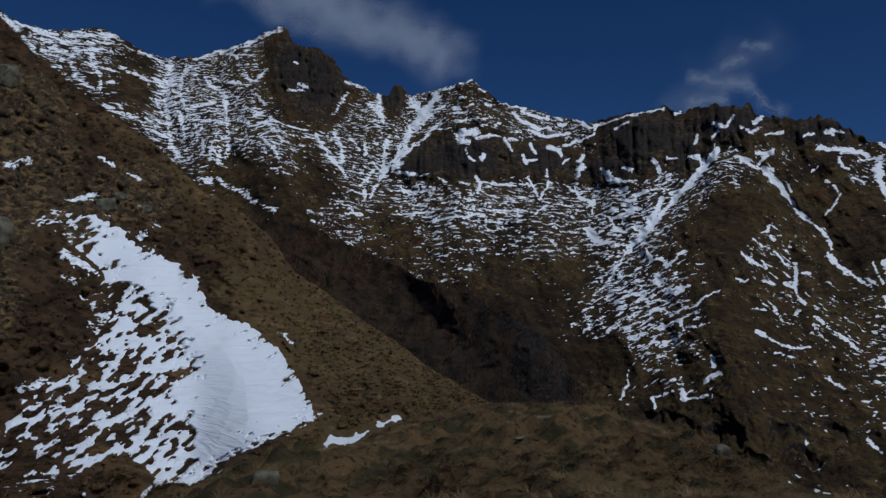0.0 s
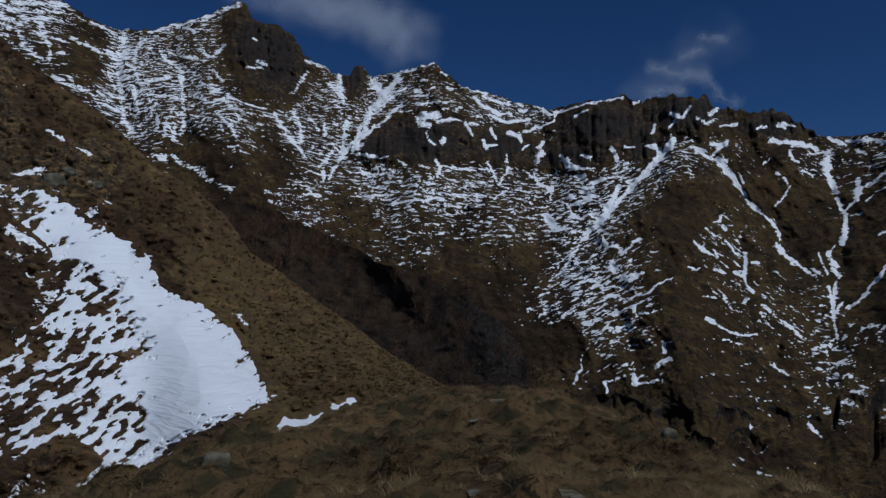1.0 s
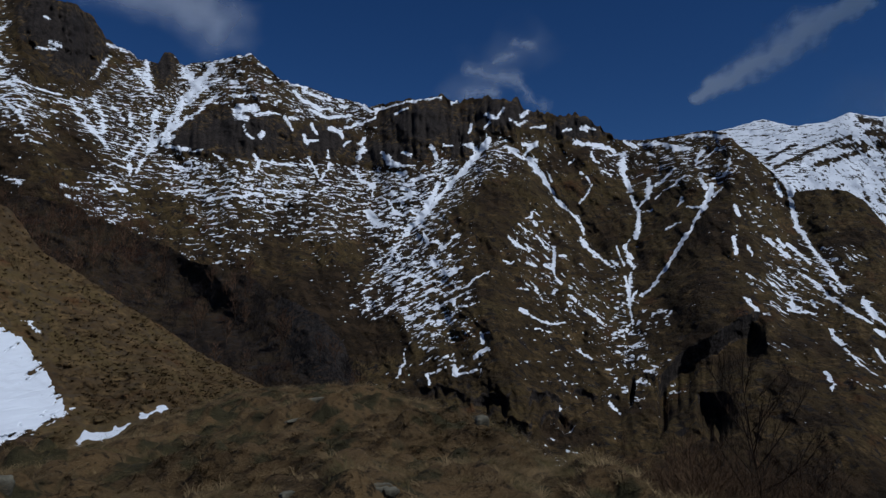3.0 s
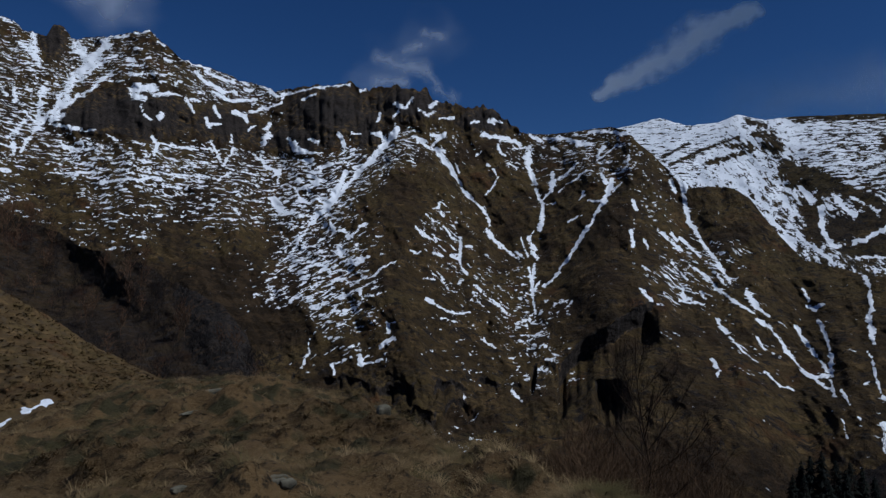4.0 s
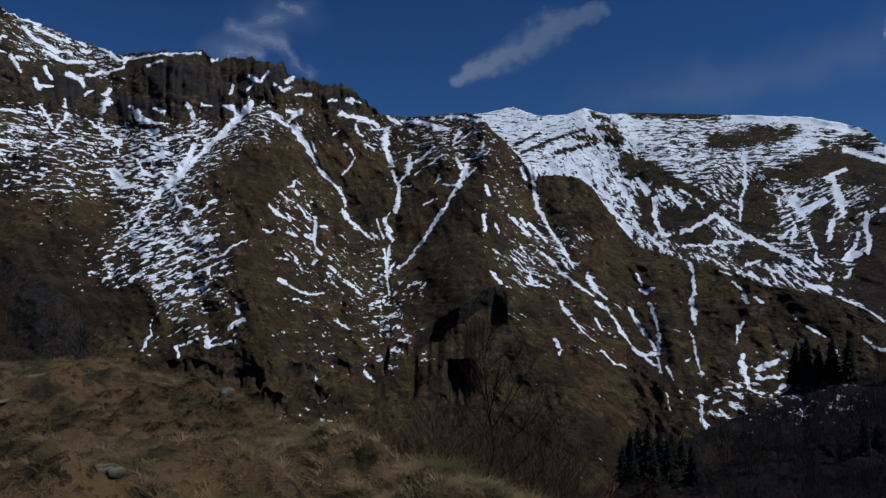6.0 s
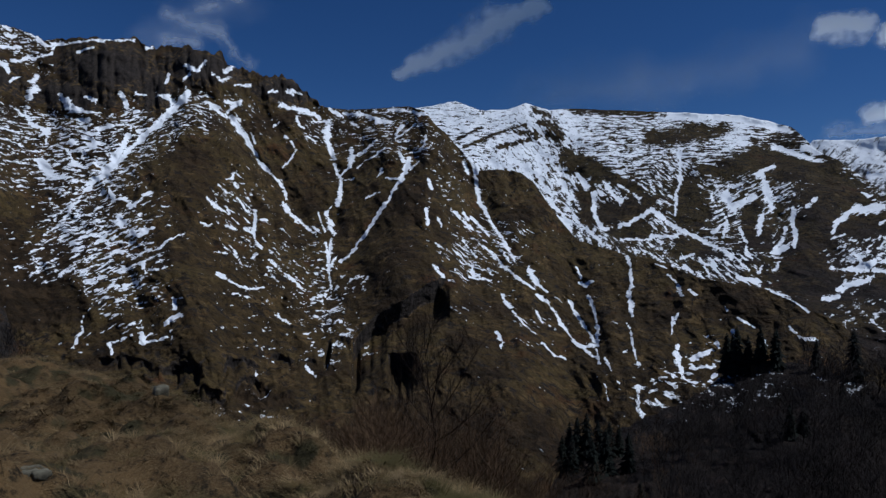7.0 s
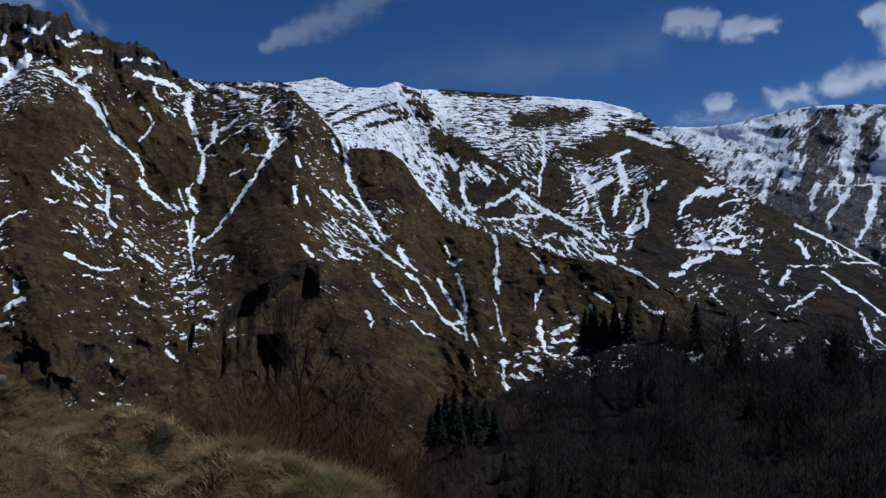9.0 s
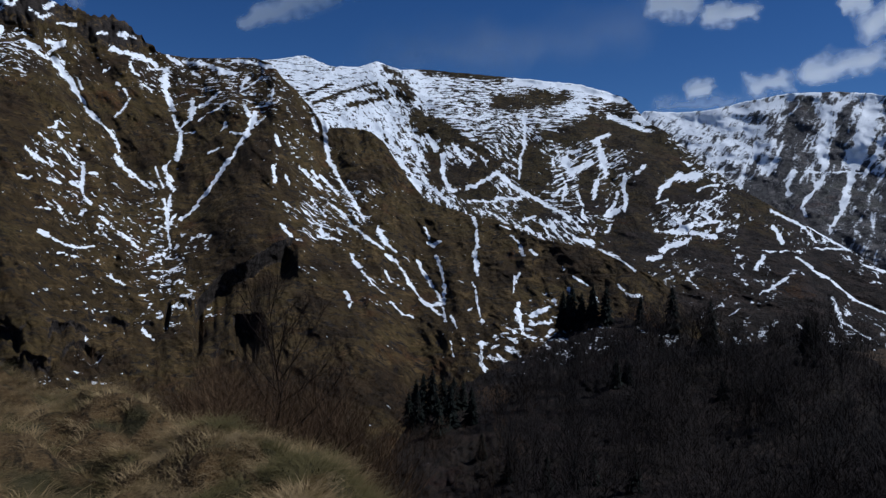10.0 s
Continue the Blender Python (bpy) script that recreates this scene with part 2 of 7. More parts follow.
SNOW_MASSIF_A = [(0.54, [(19.05, 12.4), (19.81, 12.07)]),
    (0.46, [(20.95, 12.56), (20, 11.5), (19.06, 10.43), (18.32, 9.78), (17.41, 8.73), (16.87, 8.3)]),
    (0.62, [(16.86, 9.28), (16.33, 8.26), (15.97, 7.46)]),
    (0.54, [(16.33, 7.48), (15.45, 6.84), (14.92, 6.22), (14.06, 5.2)]),
    (0.15, [(13.89, 5), (12.89, 3.42), (12.56, 3.02)]),
    (0.35, [(12.49, 11.73), (13, 11.04), (13.51, 10.91), (14.37, 10.8), (15.07, 10.79)]),
    (0.31, [(14.02, 11.9), (14.71, 11.6)]),
    (0.35, [(16.3, 12.33), (16.66, 11.79), (16.77, 11.3)]),
    (0.23, [(16.49, 10.42), (17.21, 10.48)]),
    (0.39, [(13.69, 10.17), (14.38, 10.23)]),
    (0.54, [(11.36, 9.39), (11.85, 9.06)]),
    (0.39, [(15.25, 9.74), (14.9, 9.32), (14.38, 9.28)]),
    (0.35, [(14.9, 9.71), (15.78, 9.97)])]
SNOW_MASSIF_B = [(0.23, [(13.19, 8.04), (14.22, 8.31), (15.08, 8.76)]),
    (0.31, [(13.02, 8.59), (13.53, 8.56)]),
    (0.62, [(11.37, 7.33), (11.54, 6.59), (12.04, 6.25)]),
    (0.31, [(12.04, 5.87), (12.7, 6.29)]),
    (0.23, [(13.2, 7.08), (13.88, 6.94), (14.92, 7.39), (15.62, 7.24)]),
    (0.46, [(16.35, 3.52), (16.54, 2.93)]),
    (0.27, [(17.81, 2.56), (18.73, 2.78)]),
    (0.23, [(17.08, 2.14), (18.18, 2.48)]),
    (0.19, [(20.81, 2.32), (19.86, 2.1), (19.11, 1.36), (18, 0.95), (16.91, 0.74)]),
    (0.35, [(15.81, 5.29), (15.99, 4.7)]),
    (0.19, [(15.99, 4.7), (16.89, 4.93)]),
    (0.19, [(18.53, 5.4), (17.43, 4.56), (16.89, 4.34)]),
    (0.19, [(19.66, 4.43), (19.21, 4.41)]),
    (0.46, [(18.01, 0.14), (18.19, -0.47)]),
    (0.19, [(19.12, -0.27), (18.38, -0.27)]),
    (0.35, [(20.07, -2.32), (20.26, -3.14)])]
SNOW_MASSIF_C = [(0.39, [(20.65, -3.56), (19.7, -3.94), (19.59, -4.34)]),
    (0.46, [(17.96, -4.88), (18.04, -5.48)]),
    (0.19, [(18.04, -5.48), (18.96, -5.4), (19.71, -5.15)]),
    (0.12, [(14.23, -3.56), (13.96, -4.9), (13.56, -5.73)]),
    (0.23, [(15.88, -5.58), (15.99, -6.17)]),
    (0.23, [(22.24, 12.15), (22.91, 11.71), (23.7, 11.16)]),
    (0.39, [(24.7, 12.44), (24.1, 12), (23.7, 11.36)]),
    (0.54, [(24.1, 11.18), (24.71, 10.19), (25.32, 9.4)]),
    (0.35, [(25.32, 9.4), (25.81, 8.59), (26.14, 7.85), (26.76, 7.24)]),
    (0.31, [(26.76, 7.24), (27.59, 6.55), (28.01, 5.92), (28.22, 5.07)]),
    (0.23, [(25.81, 9.3), (25.6, 9.83)]),
    (0.46, [(28.01, 4.85), (28.22, 4.34)]),
    (0.39, [(28.22, 4.34), (29.06, 3.58)]),
    (0.27, [(29.06, 3.58), (30.11, 2.73), (30.54, 2.52)])]
SNOW_MASSIF_D = [(0.19, [(30.11, 3.16), (30.75, 2.65)]),
    (0.19, [(28.54, 9.54), (28.75, 9.04)]),
    (0.13, [(28.92, 8.92), (28.63, 8.36), (27.88, 7.62)]),
    (0.23, [(27.91, 9.93), (28.2, 9.82)]),
    (0.27, [(24.2, 7.06), (24.12, 6.64), (23.72, 6.5)]),
    (0.27, [(24.32, 6.23), (24.52, 6.03)]),
    (0.15, [(23.13, 6.19), (23.73, 5.59), (24.13, 5.47)]),
    (0.19, [(22.35, 5.13), (22.94, 4.52), (23.73, 4.12)]),
    (0.23, [(24.53, 5.19), (25.14, 4.37), (25.54, 4.04)]),
    (0.35, [(25.83, 4.17), (25.87, 2.9)]),
    (0.27, [(25.14, 2.89), (25.75, 2.6), (25.96, 1.84), (26.37, 1.41)]),
    (0.39, [(25.76, 0.77), (25.96, 0.99)]),
    (0.15, [(23.74, 3.08), (24.34, 2.88)]),
    (0.19, [(23.73, 4.54), (24.01, 3.92)]),
    (0.19, [(21.96, 3.25), (22.43, 3.05), (22.75, 3.14)])]
SNOW_MASSIF_E = [(0.15, [(24.34, 0.98), (24.95, 0.14), (25.56, -0.08)]),
    (0.15, [(22.95, 1.1), (23.74, 0.98)]),
    (0.31, [(23.16, -0.49), (23.75, -0.91)]),
    (0.13, [(23.75, -0.91), (24.75, -1.47), (25.77, -1.69), (26.58, -1.57)]),
    (0.15, [(23.94, 1.61), (24.54, 0.98)]),
    (0.19, [(26.99, 0.56), (27.82, -0.3), (28.86, -1.16)]),
    (0.19, [(26.36, 3.54), (26.77, 3.63)]),
    (0.12, [(24.36, -2.05), (25.36, -2.32)]),
    (0.15, [(28.44, -0.73), (29.7, -1.81)]),
    (0.15, [(26.78, -0.08), (27.4, -0.94)]),
    (0.62, [(31.25, 10.82), (31.25, 9.85)]),
    (0.46, [(31.25, 9.85), (31.59, 8.79), (31.81, 8.37)]),
    (0.27, [(31.81, 7.94), (32.02, 7.3), (32.24, 6.87)]),
    (0.5, [(33.1, 9.18), (33.19, 8.32)]),
    (0.35, [(33.19, 8.19), (32.67, 7.53), (32.33, 7.09)]),
    (0.27, [(33.75, 8.76), (34.4, 9.29), (35.06, 9.95)])]
SNOW_MASSIF_F = [(0.12, [(33.54, 7.76), (34.62, 8.43), (35.72, 9.32)]),
    (0.15, [(32.46, 6.75), (33.32, 6.9)]),
    (0.39, [(32.37, 6.88), (32.33, 5.79), (32.16, 5.14)]),
    (0.31, [(32.16, 5.14), (32.03, 4.7)]),
    (0.15, [(31.6, 4.7), (31.17, 4.04)]),
    (0.15, [(30.53, 4.25), (30.96, 3.17), (31.09, 2.74)]),
    (0.35, [(31.26, 4.26), (31.39, 3.61), (31.69, 3.18)]),
    (0.27, [(31.39, 3.18), (31.82, 2.53)]),
    (0.39, [(31.6, 2.09), (31.39, 1), (31.48, -0.3)]),
    (0.23, [(31.18, 1.87), (31.31, 1)]),
    (0.27, [(31.48, -0.3), (31.61, -1.61)]),
    (0.19, [(32.04, 0.78), (31.61, 0.13)]),
    (0.39, [(36.81, 8.9), (37.26, 8.26)]),
    (0.5, [(37.7, 8.48), (37.26, 7.39)]),
    (0.42, [(37.26, 7.39), (36.6, 6.29), (36.16, 5.41), (35.5, 4.52)]),
    (0.35, [(35.5, 4.52), (34.63, 3.2), (33.98, 2.1)])]
SNOW_MASSIF_G = [(0.27, [(33.98, 2.1), (33.11, 1), (32.38, 0.35)]),
    (0.12, [(37.7, 7.61), (38.36, 8.27)]),
    (0.27, [(35.5, 7.58), (35.19, 7.14)]),
    (0.15, [(37.03, 6.95), (35.8, 6.93)]),
    (0.15, [(34.19, 5.39), (35.28, 5.84)]),
    (0.23, [(27.57, 12.2), (28.41, 12.04)]),
    (0.35, [(28.61, 12.05), (30.09, 11.7), (30.73, 11.31)]),
    (0.27, [(30.09, 11.07), (31.37, 11.12)]),
    (0.23, [(31.37, 12.17), (32.45, 11.58)]),
    (0.27, [(32.45, 11.79), (33.97, 11.76), (35.28, 11.45)]),
    (0.39, [(35.06, 11.23), (36.15, 11.34)]),
    (0.35, [(37.03, 11.06), (36.59, 10.41)]),
    (0.15, [(36.59, 9.98), (37.7, 10.73), (38.36, 11.29)]),
    (0.31, [(35.93, 12.19), (37.03, 12.13), (38.36, 11.93), (39.69, 11.95)]),
    (0.19, [(27.57, 12.41), (28.2, 11.95)]),
    (0.19, [(28.83, 11.44), (29.04, 10.9), (29.46, 10.63)])]
SNOW_MASSIF_H = [(0.15, [(29.67, 10.01), (30.31, 9.61)]),
    (0.19, [(27.15, 13.33), (26.74, 13.18)]),
    (0.31, [(28.19, 13.27), (28.61, 13.08)]),
    (0.27, [(33.1, 11.09), (33.53, 10.98)]),
    (0.19, [(27.16, 10.73), (27.57, 10.96)]),
    (0.35, [(39.24, 6.75), (39.47, 6.09)]),
    (0.23, [(39.02, 10.44), (38.8, 9.79), (38.58, 9.14)]),
    (0.15, [(37.7, 8.83), (38.8, 9.23), (39.47, 9.58)]),
    (0.35, [(39.02, 4.55), (39.15, 3.44)]),
    (0.15, [(39.91, 3.89), (40.26, 3.22)]),
    (0.23, [(41.69, 9.37), (42.35, 8.5), (42.8, 7.85)]),
    (0.54, [(43.02, 8.07), (42.8, 7.41)]),
    (0.31, [(41.91, 8.28), (42.26, 7.41)]),
    (0.39, [(42.8, 7.19), (43.02, 6.09), (43.15, 5.21)]),
    (0.31, [(43.15, 5.21), (43.68, 4.33), (44.12, 3.44)]),
    (0.31, [(44.12, 3.44), (44.79, 2.55), (45.45, 1.44), (45.98, 0.55)])]
SNOW_MASSIF_I = [(0.23, [(41.02, 4.55), (41.68, 3.89)]),
    (0.19, [(41.9, 4.33), (42.35, 3.66)]),
    (0.27, [(42.57, 3.89), (43.23, 3.22), (43.9, 2.55)]),
    (0.23, [(41.9, 3.66), (42.57, 3)]),
    (0.23, [(43.45, 1.67), (44.34, 1), (45, 0.11)]),
    (0.23, [(44.78, 1.44), (45.45, 0.56)]),
    (0.23, [(45, 0.11), (46.11, -0.77), (47.43, -1.66)]),
    (0.5, [(46.99, -0.11), (47.65, -1.22)]),
    (0.27, [(47.65, -1.22), (48.44, -1.88)]),
    (0.31, [(47.65, -2.1), (48.52, -2.75), (49.18, -3.63), (49.48, -4.28)]),
    (0.27, [(49.48, -4.28), (50.26, -5.36), (50.91, -6.01)]),
    (0.31, [(50.91, -6.01), (52.2, -6.85)]),
    (0.19, [(52.2, -6.2), (52.41, -7.27)]),
    (0.31, [(51.57, -2.17), (52.09, -3.39), (52.29, -4.91), (52.33, -5.98)]),
    (0.31, [(50.14, -2.53), (50.7, -3.62)])]
SNOW_MASSIF_J = [(0.27, [(50.7, -3.62), (51.56, -4.91), (52.12, -5.77)]),
    (0.39, [(51.12, -6), (51.99, -5.99)]),
    (0.23, [(41.9, 2.11), (42.57, 1.23), (43.01, 0.78)]),
    (0.23, [(42.56, 0.12), (42.79, -0.77)]),
    (0.19, [(42.34, -0.77), (43.23, -0.99), (44.11, -0.99)]),
    (0.23, [(43.89, -0.11), (44.2, -0.68)]),
    (0.19, [(39.68, 1.89), (40.35, 1.45)]),
    (0.31, [(39.59, 0.12), (40.35, -0.77)]),
    (0.19, [(40.13, -0.77), (40.79, -0.99)]),
    (0.35, [(45, -2.32), (45.66, -3.2)]),
    (0.19, [(45.66, -3.2), (46.54, -4.3), (47.64, -5.17)]),
    (0.15, [(48.07, -5.82), (48.95, -6.68), (49.82, -6.97)]),
    (0.31, [(44.46, -4.96), (44.9, -5.62)]),
    (0.35, [(44.99, -6.06), (44.9, -6.27)]),
    (0.23, [(50.71, 0.02), (51.02, -0.77)]),
    (0.23, [(50.93, -1.21), (51.36, -1.43), (51.88, -0.99)])]
SNOW_MASSIF_K = [(0.19, [(47.64, -3.42), (48.08, -4.29)]),
    (0.35, [(54.5, 0.97), (54.71, 0.31)]),
    (0.31, [(54.71, 0.31), (54.83, -0.77)]),
    (0.35, [(54.83, -0.77), (54.66, -2.07), (54.82, -3.58)]),
    (0.19, [(54.48, -4.23), (54.81, -5.08)]),
    (0.23, [(54.81, -5.08), (54.97, -6.36), (55.31, -7.2)]),
    (0.19, [(54.13, -6.38), (54.55, -6.28)]),
    (0.15, [(56.48, 0.31), (57.31, 0.01)]),
    (0.35, [(57.51, -0.55), (58.13, -1.19)]),
    (0.27, [(58.13, -1.19), (58.41, -1.95)]),
    (0.35, [(58.94, -1.61), (59.35, -1.95)]),
    (0.15, [(58.12, -3.32), (57.9, -4.17)]),
    (0.39, [(58.1, -5.86), (58.01, -6.91)]),
    (0.27, [(27.62, -3.71), (28.03, -4.15)]),
    (0.23, [(27.49, -3.71), (28.53, -4.37)]),
    (0.31, [(29.72, -7.59), (30.48, -8.38)]),
    (0.19, [(25.99, -7.46), (26.07, -8.29)]),
    (0.15, [(52.88, -6.88), (53.25, -7.76)])]
SNOW_MASSIF_L = [(0.23, [(53.75, -8.54), (53.93, -8.71)]),
    (0.15, [(52.81, -8.64), (53.05, -9.94)]),
    (0.39, [(55.27, -9.03), (55.24, -10.34)]),
    (0.19, [(55.38, -10.55), (55.84, -12.04)]),
    (0.23, [(56.02, -9.23), (56.69, -9)]),
    (0.46, [(57.97, -6.13), (58.2, -6.78)]),
    (0.31, [(58.2, -6.78), (58.44, -8.08)]),
    (0.31, [(57.56, -8.54), (58.01, -8.75)]),
    (0.46, [(58.44, -8.08), (59.32, -8.49)]),
    (0.31, [(59.51, -6.53), (60.59, -6.06)]),
    (0.35, [(60.8, -5.4), (61.02, -5.83)]),
    (0.31, [(59.09, -7.41), (60.61, -7.15)]),
    (0.31, [(60.19, -8.25), (60.84, -7.79)]),
    (0.27, [(59.07, -6.76), (59.72, -6.3)]),
    (0.19, [(57.8, -3.71), (57.73, -5.03)]),
    (0.23, [(61.45, -2.93), (61.58, -3.06)]),
    (0.15, [(62.15, -3.49), (63.37, -4.24)]),
    (0.19, [(61.87, -4.5), (62.09, -5.14)]),
    (0.15, [(63.8, -4.88), (64.24, -5.51)])]
SNOW_MASSIF_M = [(0.23, [(65.7, -4.17), (66.34, -4.8)]),
    (0.19, [(66.34, -4.8), (67.38, -4.97)]),
    (0.27, [(64.59, -1.61), (65.87, -2.23), (66.93, -3.06)]),
    (0.19, [(58.25, -10.26), (59.57, -10)]),
    (0.19, [(56.47, -9.66), (57.02, -10.29)]),
    (1, [(-2.36, 17.14), (-1.82, 16.12), (-2.64, 14.89)]),
    (0.92, [(-0.63, 17.58), (-1.48, 16.35), (-2.31, 15.12)]),
    (0.62, [(-2.8, 14.5), (-3.45, 13.67), (-3.91, 12.13)]),
    (0.39, [(-4.07, 11.93), (-3.25, 12.4)]),
    (0.46, [(-2.27, 13.82), (-3.1, 13.16), (-3.75, 12.34)]),
    (0.23, [(0.1, 16.95), (-0.95, 16.24), (-1.8, 15.38)]),
    (0.31, [(-0.23, 15.59), (-1.09, 14.91), (-1.93, 13.87)]),
    (0.19, [(0.79, 18.35), (0.07, 18.06)]),
    (0.15, [(2.25, 18.82), (1.33, 18.43)]),
    (0.19, [(2.82, 18.18), (3.32, 17.87)]),
    (0.19, [(1.72, 17.54), (1.35, 17.42)])]
SNOW_MASSIF_N = [(0.35, [(0.93, 16.69), (1.19, 16.72)]),
    (0.23, [(0.83, 16.56), (1.37, 16.56)]),
    (0.23, [(1.92, 16.82), (2.4, 16.95)]),
    (0.19, [(0.83, 16.22), (1.93, 16.36)]),
    (0.23, [(3.41, 17), (3.87, 16.79)]),
    (0.27, [(1.03, 15.75), (2.13, 15.77)]),
    (0.27, [(2.42, 15.81), (2.68, 15.84)]),
    (0.19, [(3.06, 15.81), (4, 16.03)]),
    (0.19, [(-0.21, 15.03), (0.5, 15.12)]),
    (0.23, [(1.22, 15.02), (1.77, 15.08)]),
    (0.19, [(3.07, 15.3), (3.44, 15.39)]),
    (0.19, [(4.01, 15.45), (4.58, 15.51)]),
    (0.62, [(1.23, 14.63), (2.7, 14.88)]),
    (0.46, [(1.24, 14.33), (1.97, 14.14)]),
    (0.31, [(2.71, 14.41), (4.02, 14.55)]),
    (0.23, [(4.02, 14.63), (4.79, 14.43)]),
    (0.31, [(4.79, 14.43), (5.19, 13.87)]),
    (0.19, [(5.18, 14.27), (5.88, 14.21)]),
    (0.19, [(5.19, 13.87), (5.47, 13.42)])]
SNOW_MASSIF_O = [(0.23, [(1.69, 13.53), (2, 12.98), (2.49, 12.63)]),
    (0.35, [(3, 12.88), (3.3, 13.02)]),
    (0.23, [(4.35, 17.31), (5.13, 17.01)]),
    (0.35, [(5.13, 17.01), (6.51, 16.57)]),
    (0.35, [(6.31, 16.35), (7.71, 15.89)]),
    (0.27, [(7.71, 15.89), (8.31, 15.75)]),
    (0.31, [(5.53, 16.27), (6.53, 15.39)]),
    (0.46, [(6.52, 15.58), (7.52, 15.08)]),
    (0.31, [(7.52, 15.08), (8.53, 14.96)]),
    (0.27, [(6.73, 15.01), (7.73, 14.49), (8.33, 14.34)]),
    (0.23, [(8.33, 14.34), (9.96, 14.55)]),
    (0.23, [(8.71, 15.98), (9.33, 15.63)]),
    (0.35, [(9.33, 15.23), (9.74, 15.26)]),
    (0.35, [(10.77, 15.54), (11.4, 14.97)]),
    (0.39, [(11.4, 14.97), (12.65, 15.18)]),
    (0.19, [(5.75, 14.92), (6.22, 14.84)]),
    (0.39, [(8.35, 13.53), (9.16, 13.31)]),
    (0.46, [(9.16, 13.39), (9.37, 12.99)])]
SNOW_MASSIF_P = [(0.31, [(9.56, 13.62), (10.79, 13.99)]),
    (0.27, [(10.79, 13.99), (11.82, 14.47)]),
    (0.35, [(6.87, 13.94), (7.27, 13.25)]),
    (0.31, [(6.37, 12.97), (6.58, 12.39)]),
    (0.27, [(6.57, 12.59), (7.44, 12.73)]),
    (0.23, [(9.46, 12.38), (9.98, 12.71)]),
    (0.46, [(11.01, 12.89), (10.81, 12.47)]),
    (0.62, [(10.93, 12.06), (10.7, 11.42)]),
    (0.23, [(8.17, 11.89), (8.26, 11.28)]),
    (0.19, [(6.67, 11.38), (7.08, 10.59), (7.49, 9.79)]),
    (0.19, [(8.39, 10.87), (7.88, 10.23), (7.61, 9.59)]),
    (0.31, [(2.58, 11.46), (2.97, 10.9), (2.8, 10.09)]),
    (0.23, [(2.96, 10.98), (4.1, 10.79), (5.44, 10.68)]),
    (0.31, [(2.45, 9.07), (2.49, 8.79)]),
    (0.19, [(1.31, 10.96), (2.04, 10.82)]),
    (0.15, [(-2.9, 11.69), (-1.7, 11.44)]),
    (0.23, [(-2.13, 10.82), (-1.92, 10.46)])]
SNOW_MASSIF_Q = [(0.15, [(-3.2, 10.15), (-0.98, 10.17)]),
    (0.19, [(-1.87, 11.42), (-1.19, 11.61)]),
    (0.15, [(-0.48, 11.37), (0.23, 11.05)]),
    (0.19, [(6.02, 10.8), (7, 10.79)]),
    (0.31, [(10.42, 10.16), (10.84, 9.55), (11.67, 9.37)]),
    (0.23, [(11.88, 9.38), (11.68, 8.53)]),
    (0.19, [(9.81, 10.54), (10.3, 10.15)]),
    (0.35, [(12.9, 11.53), (13.54, 10.72)]),
    (0.19, [(7.23, 8.54), (8.41, 9.22)]),
    (0.19, [(-4.14, 8.37), (-0.77, 8.64)]),
    (0.15, [(2.82, 8.89), (6.64, 8.71)]),
    (0.19, [(-0.76, 8.05), (2.83, 8.49)]),
    (0.19, [(11.82, 14.8), (13.49, 15.52), (15.63, 15.85), (17.15, 16)]),
    (0.23, [(13.5, 14.7), (14.56, 15.17)]),
    (0.31, [(18.02, 15.54), (18.46, 15.56)]),
    (0.39, [(20.67, 14.57), (21.56, 14.38)]),
    (0.31, [(22.14, 15.03), (21.78, 14.47)]),
    (0.31, [(21.12, 13.95), (20.67, 13.72)])]
SNOW_MASSIF_R = [(0.27, [(23.12, 13.77), (23.79, 13.99)]),
    (0.31, [(23.57, 14.42), (24.1, 14.85)]),
    (0.19, [(22.67, 14.19), (23.12, 13.98)]),
    (0.27, [(24.24, 13.57), (25.36, 13.58)]),
    (0.19, [(19.57, 13.91), (19.35, 13.26)]),
    (0.54, [(19.36, 12.41), (19.8, 11.99)]),
    (0.46, [(20.9, 12.88), (20.02, 11.57)]),
    (0.39, [(19.8, 11.56), (19.14, 10.69), (18.27, 9.8), (17.63, 9.14)]),
    (0.31, [(17.63, 9.14), (17.2, 8.48)]),
    (0.46, [(16.54, 8.9), (16.34, 8.03), (15.91, 7.37)]),
    (0.46, [(16.98, 8.26), (15.91, 7.15), (15.06, 6.27), (14.22, 5.39)]),
    (0.31, [(14.84, 7.13), (15.49, 6.93)]),
    (0.31, [(16.52, 12.11), (16.74, 11.48)]),
    (0.23, [(17.39, 12.35), (18.04, 12.25)]),
    (0.31, [(17.27, 11.15), (17.53, 11.16)]),
    (0.23, [(12.48, 11.72), (12.91, 10.9), (13.33, 10.71)])]
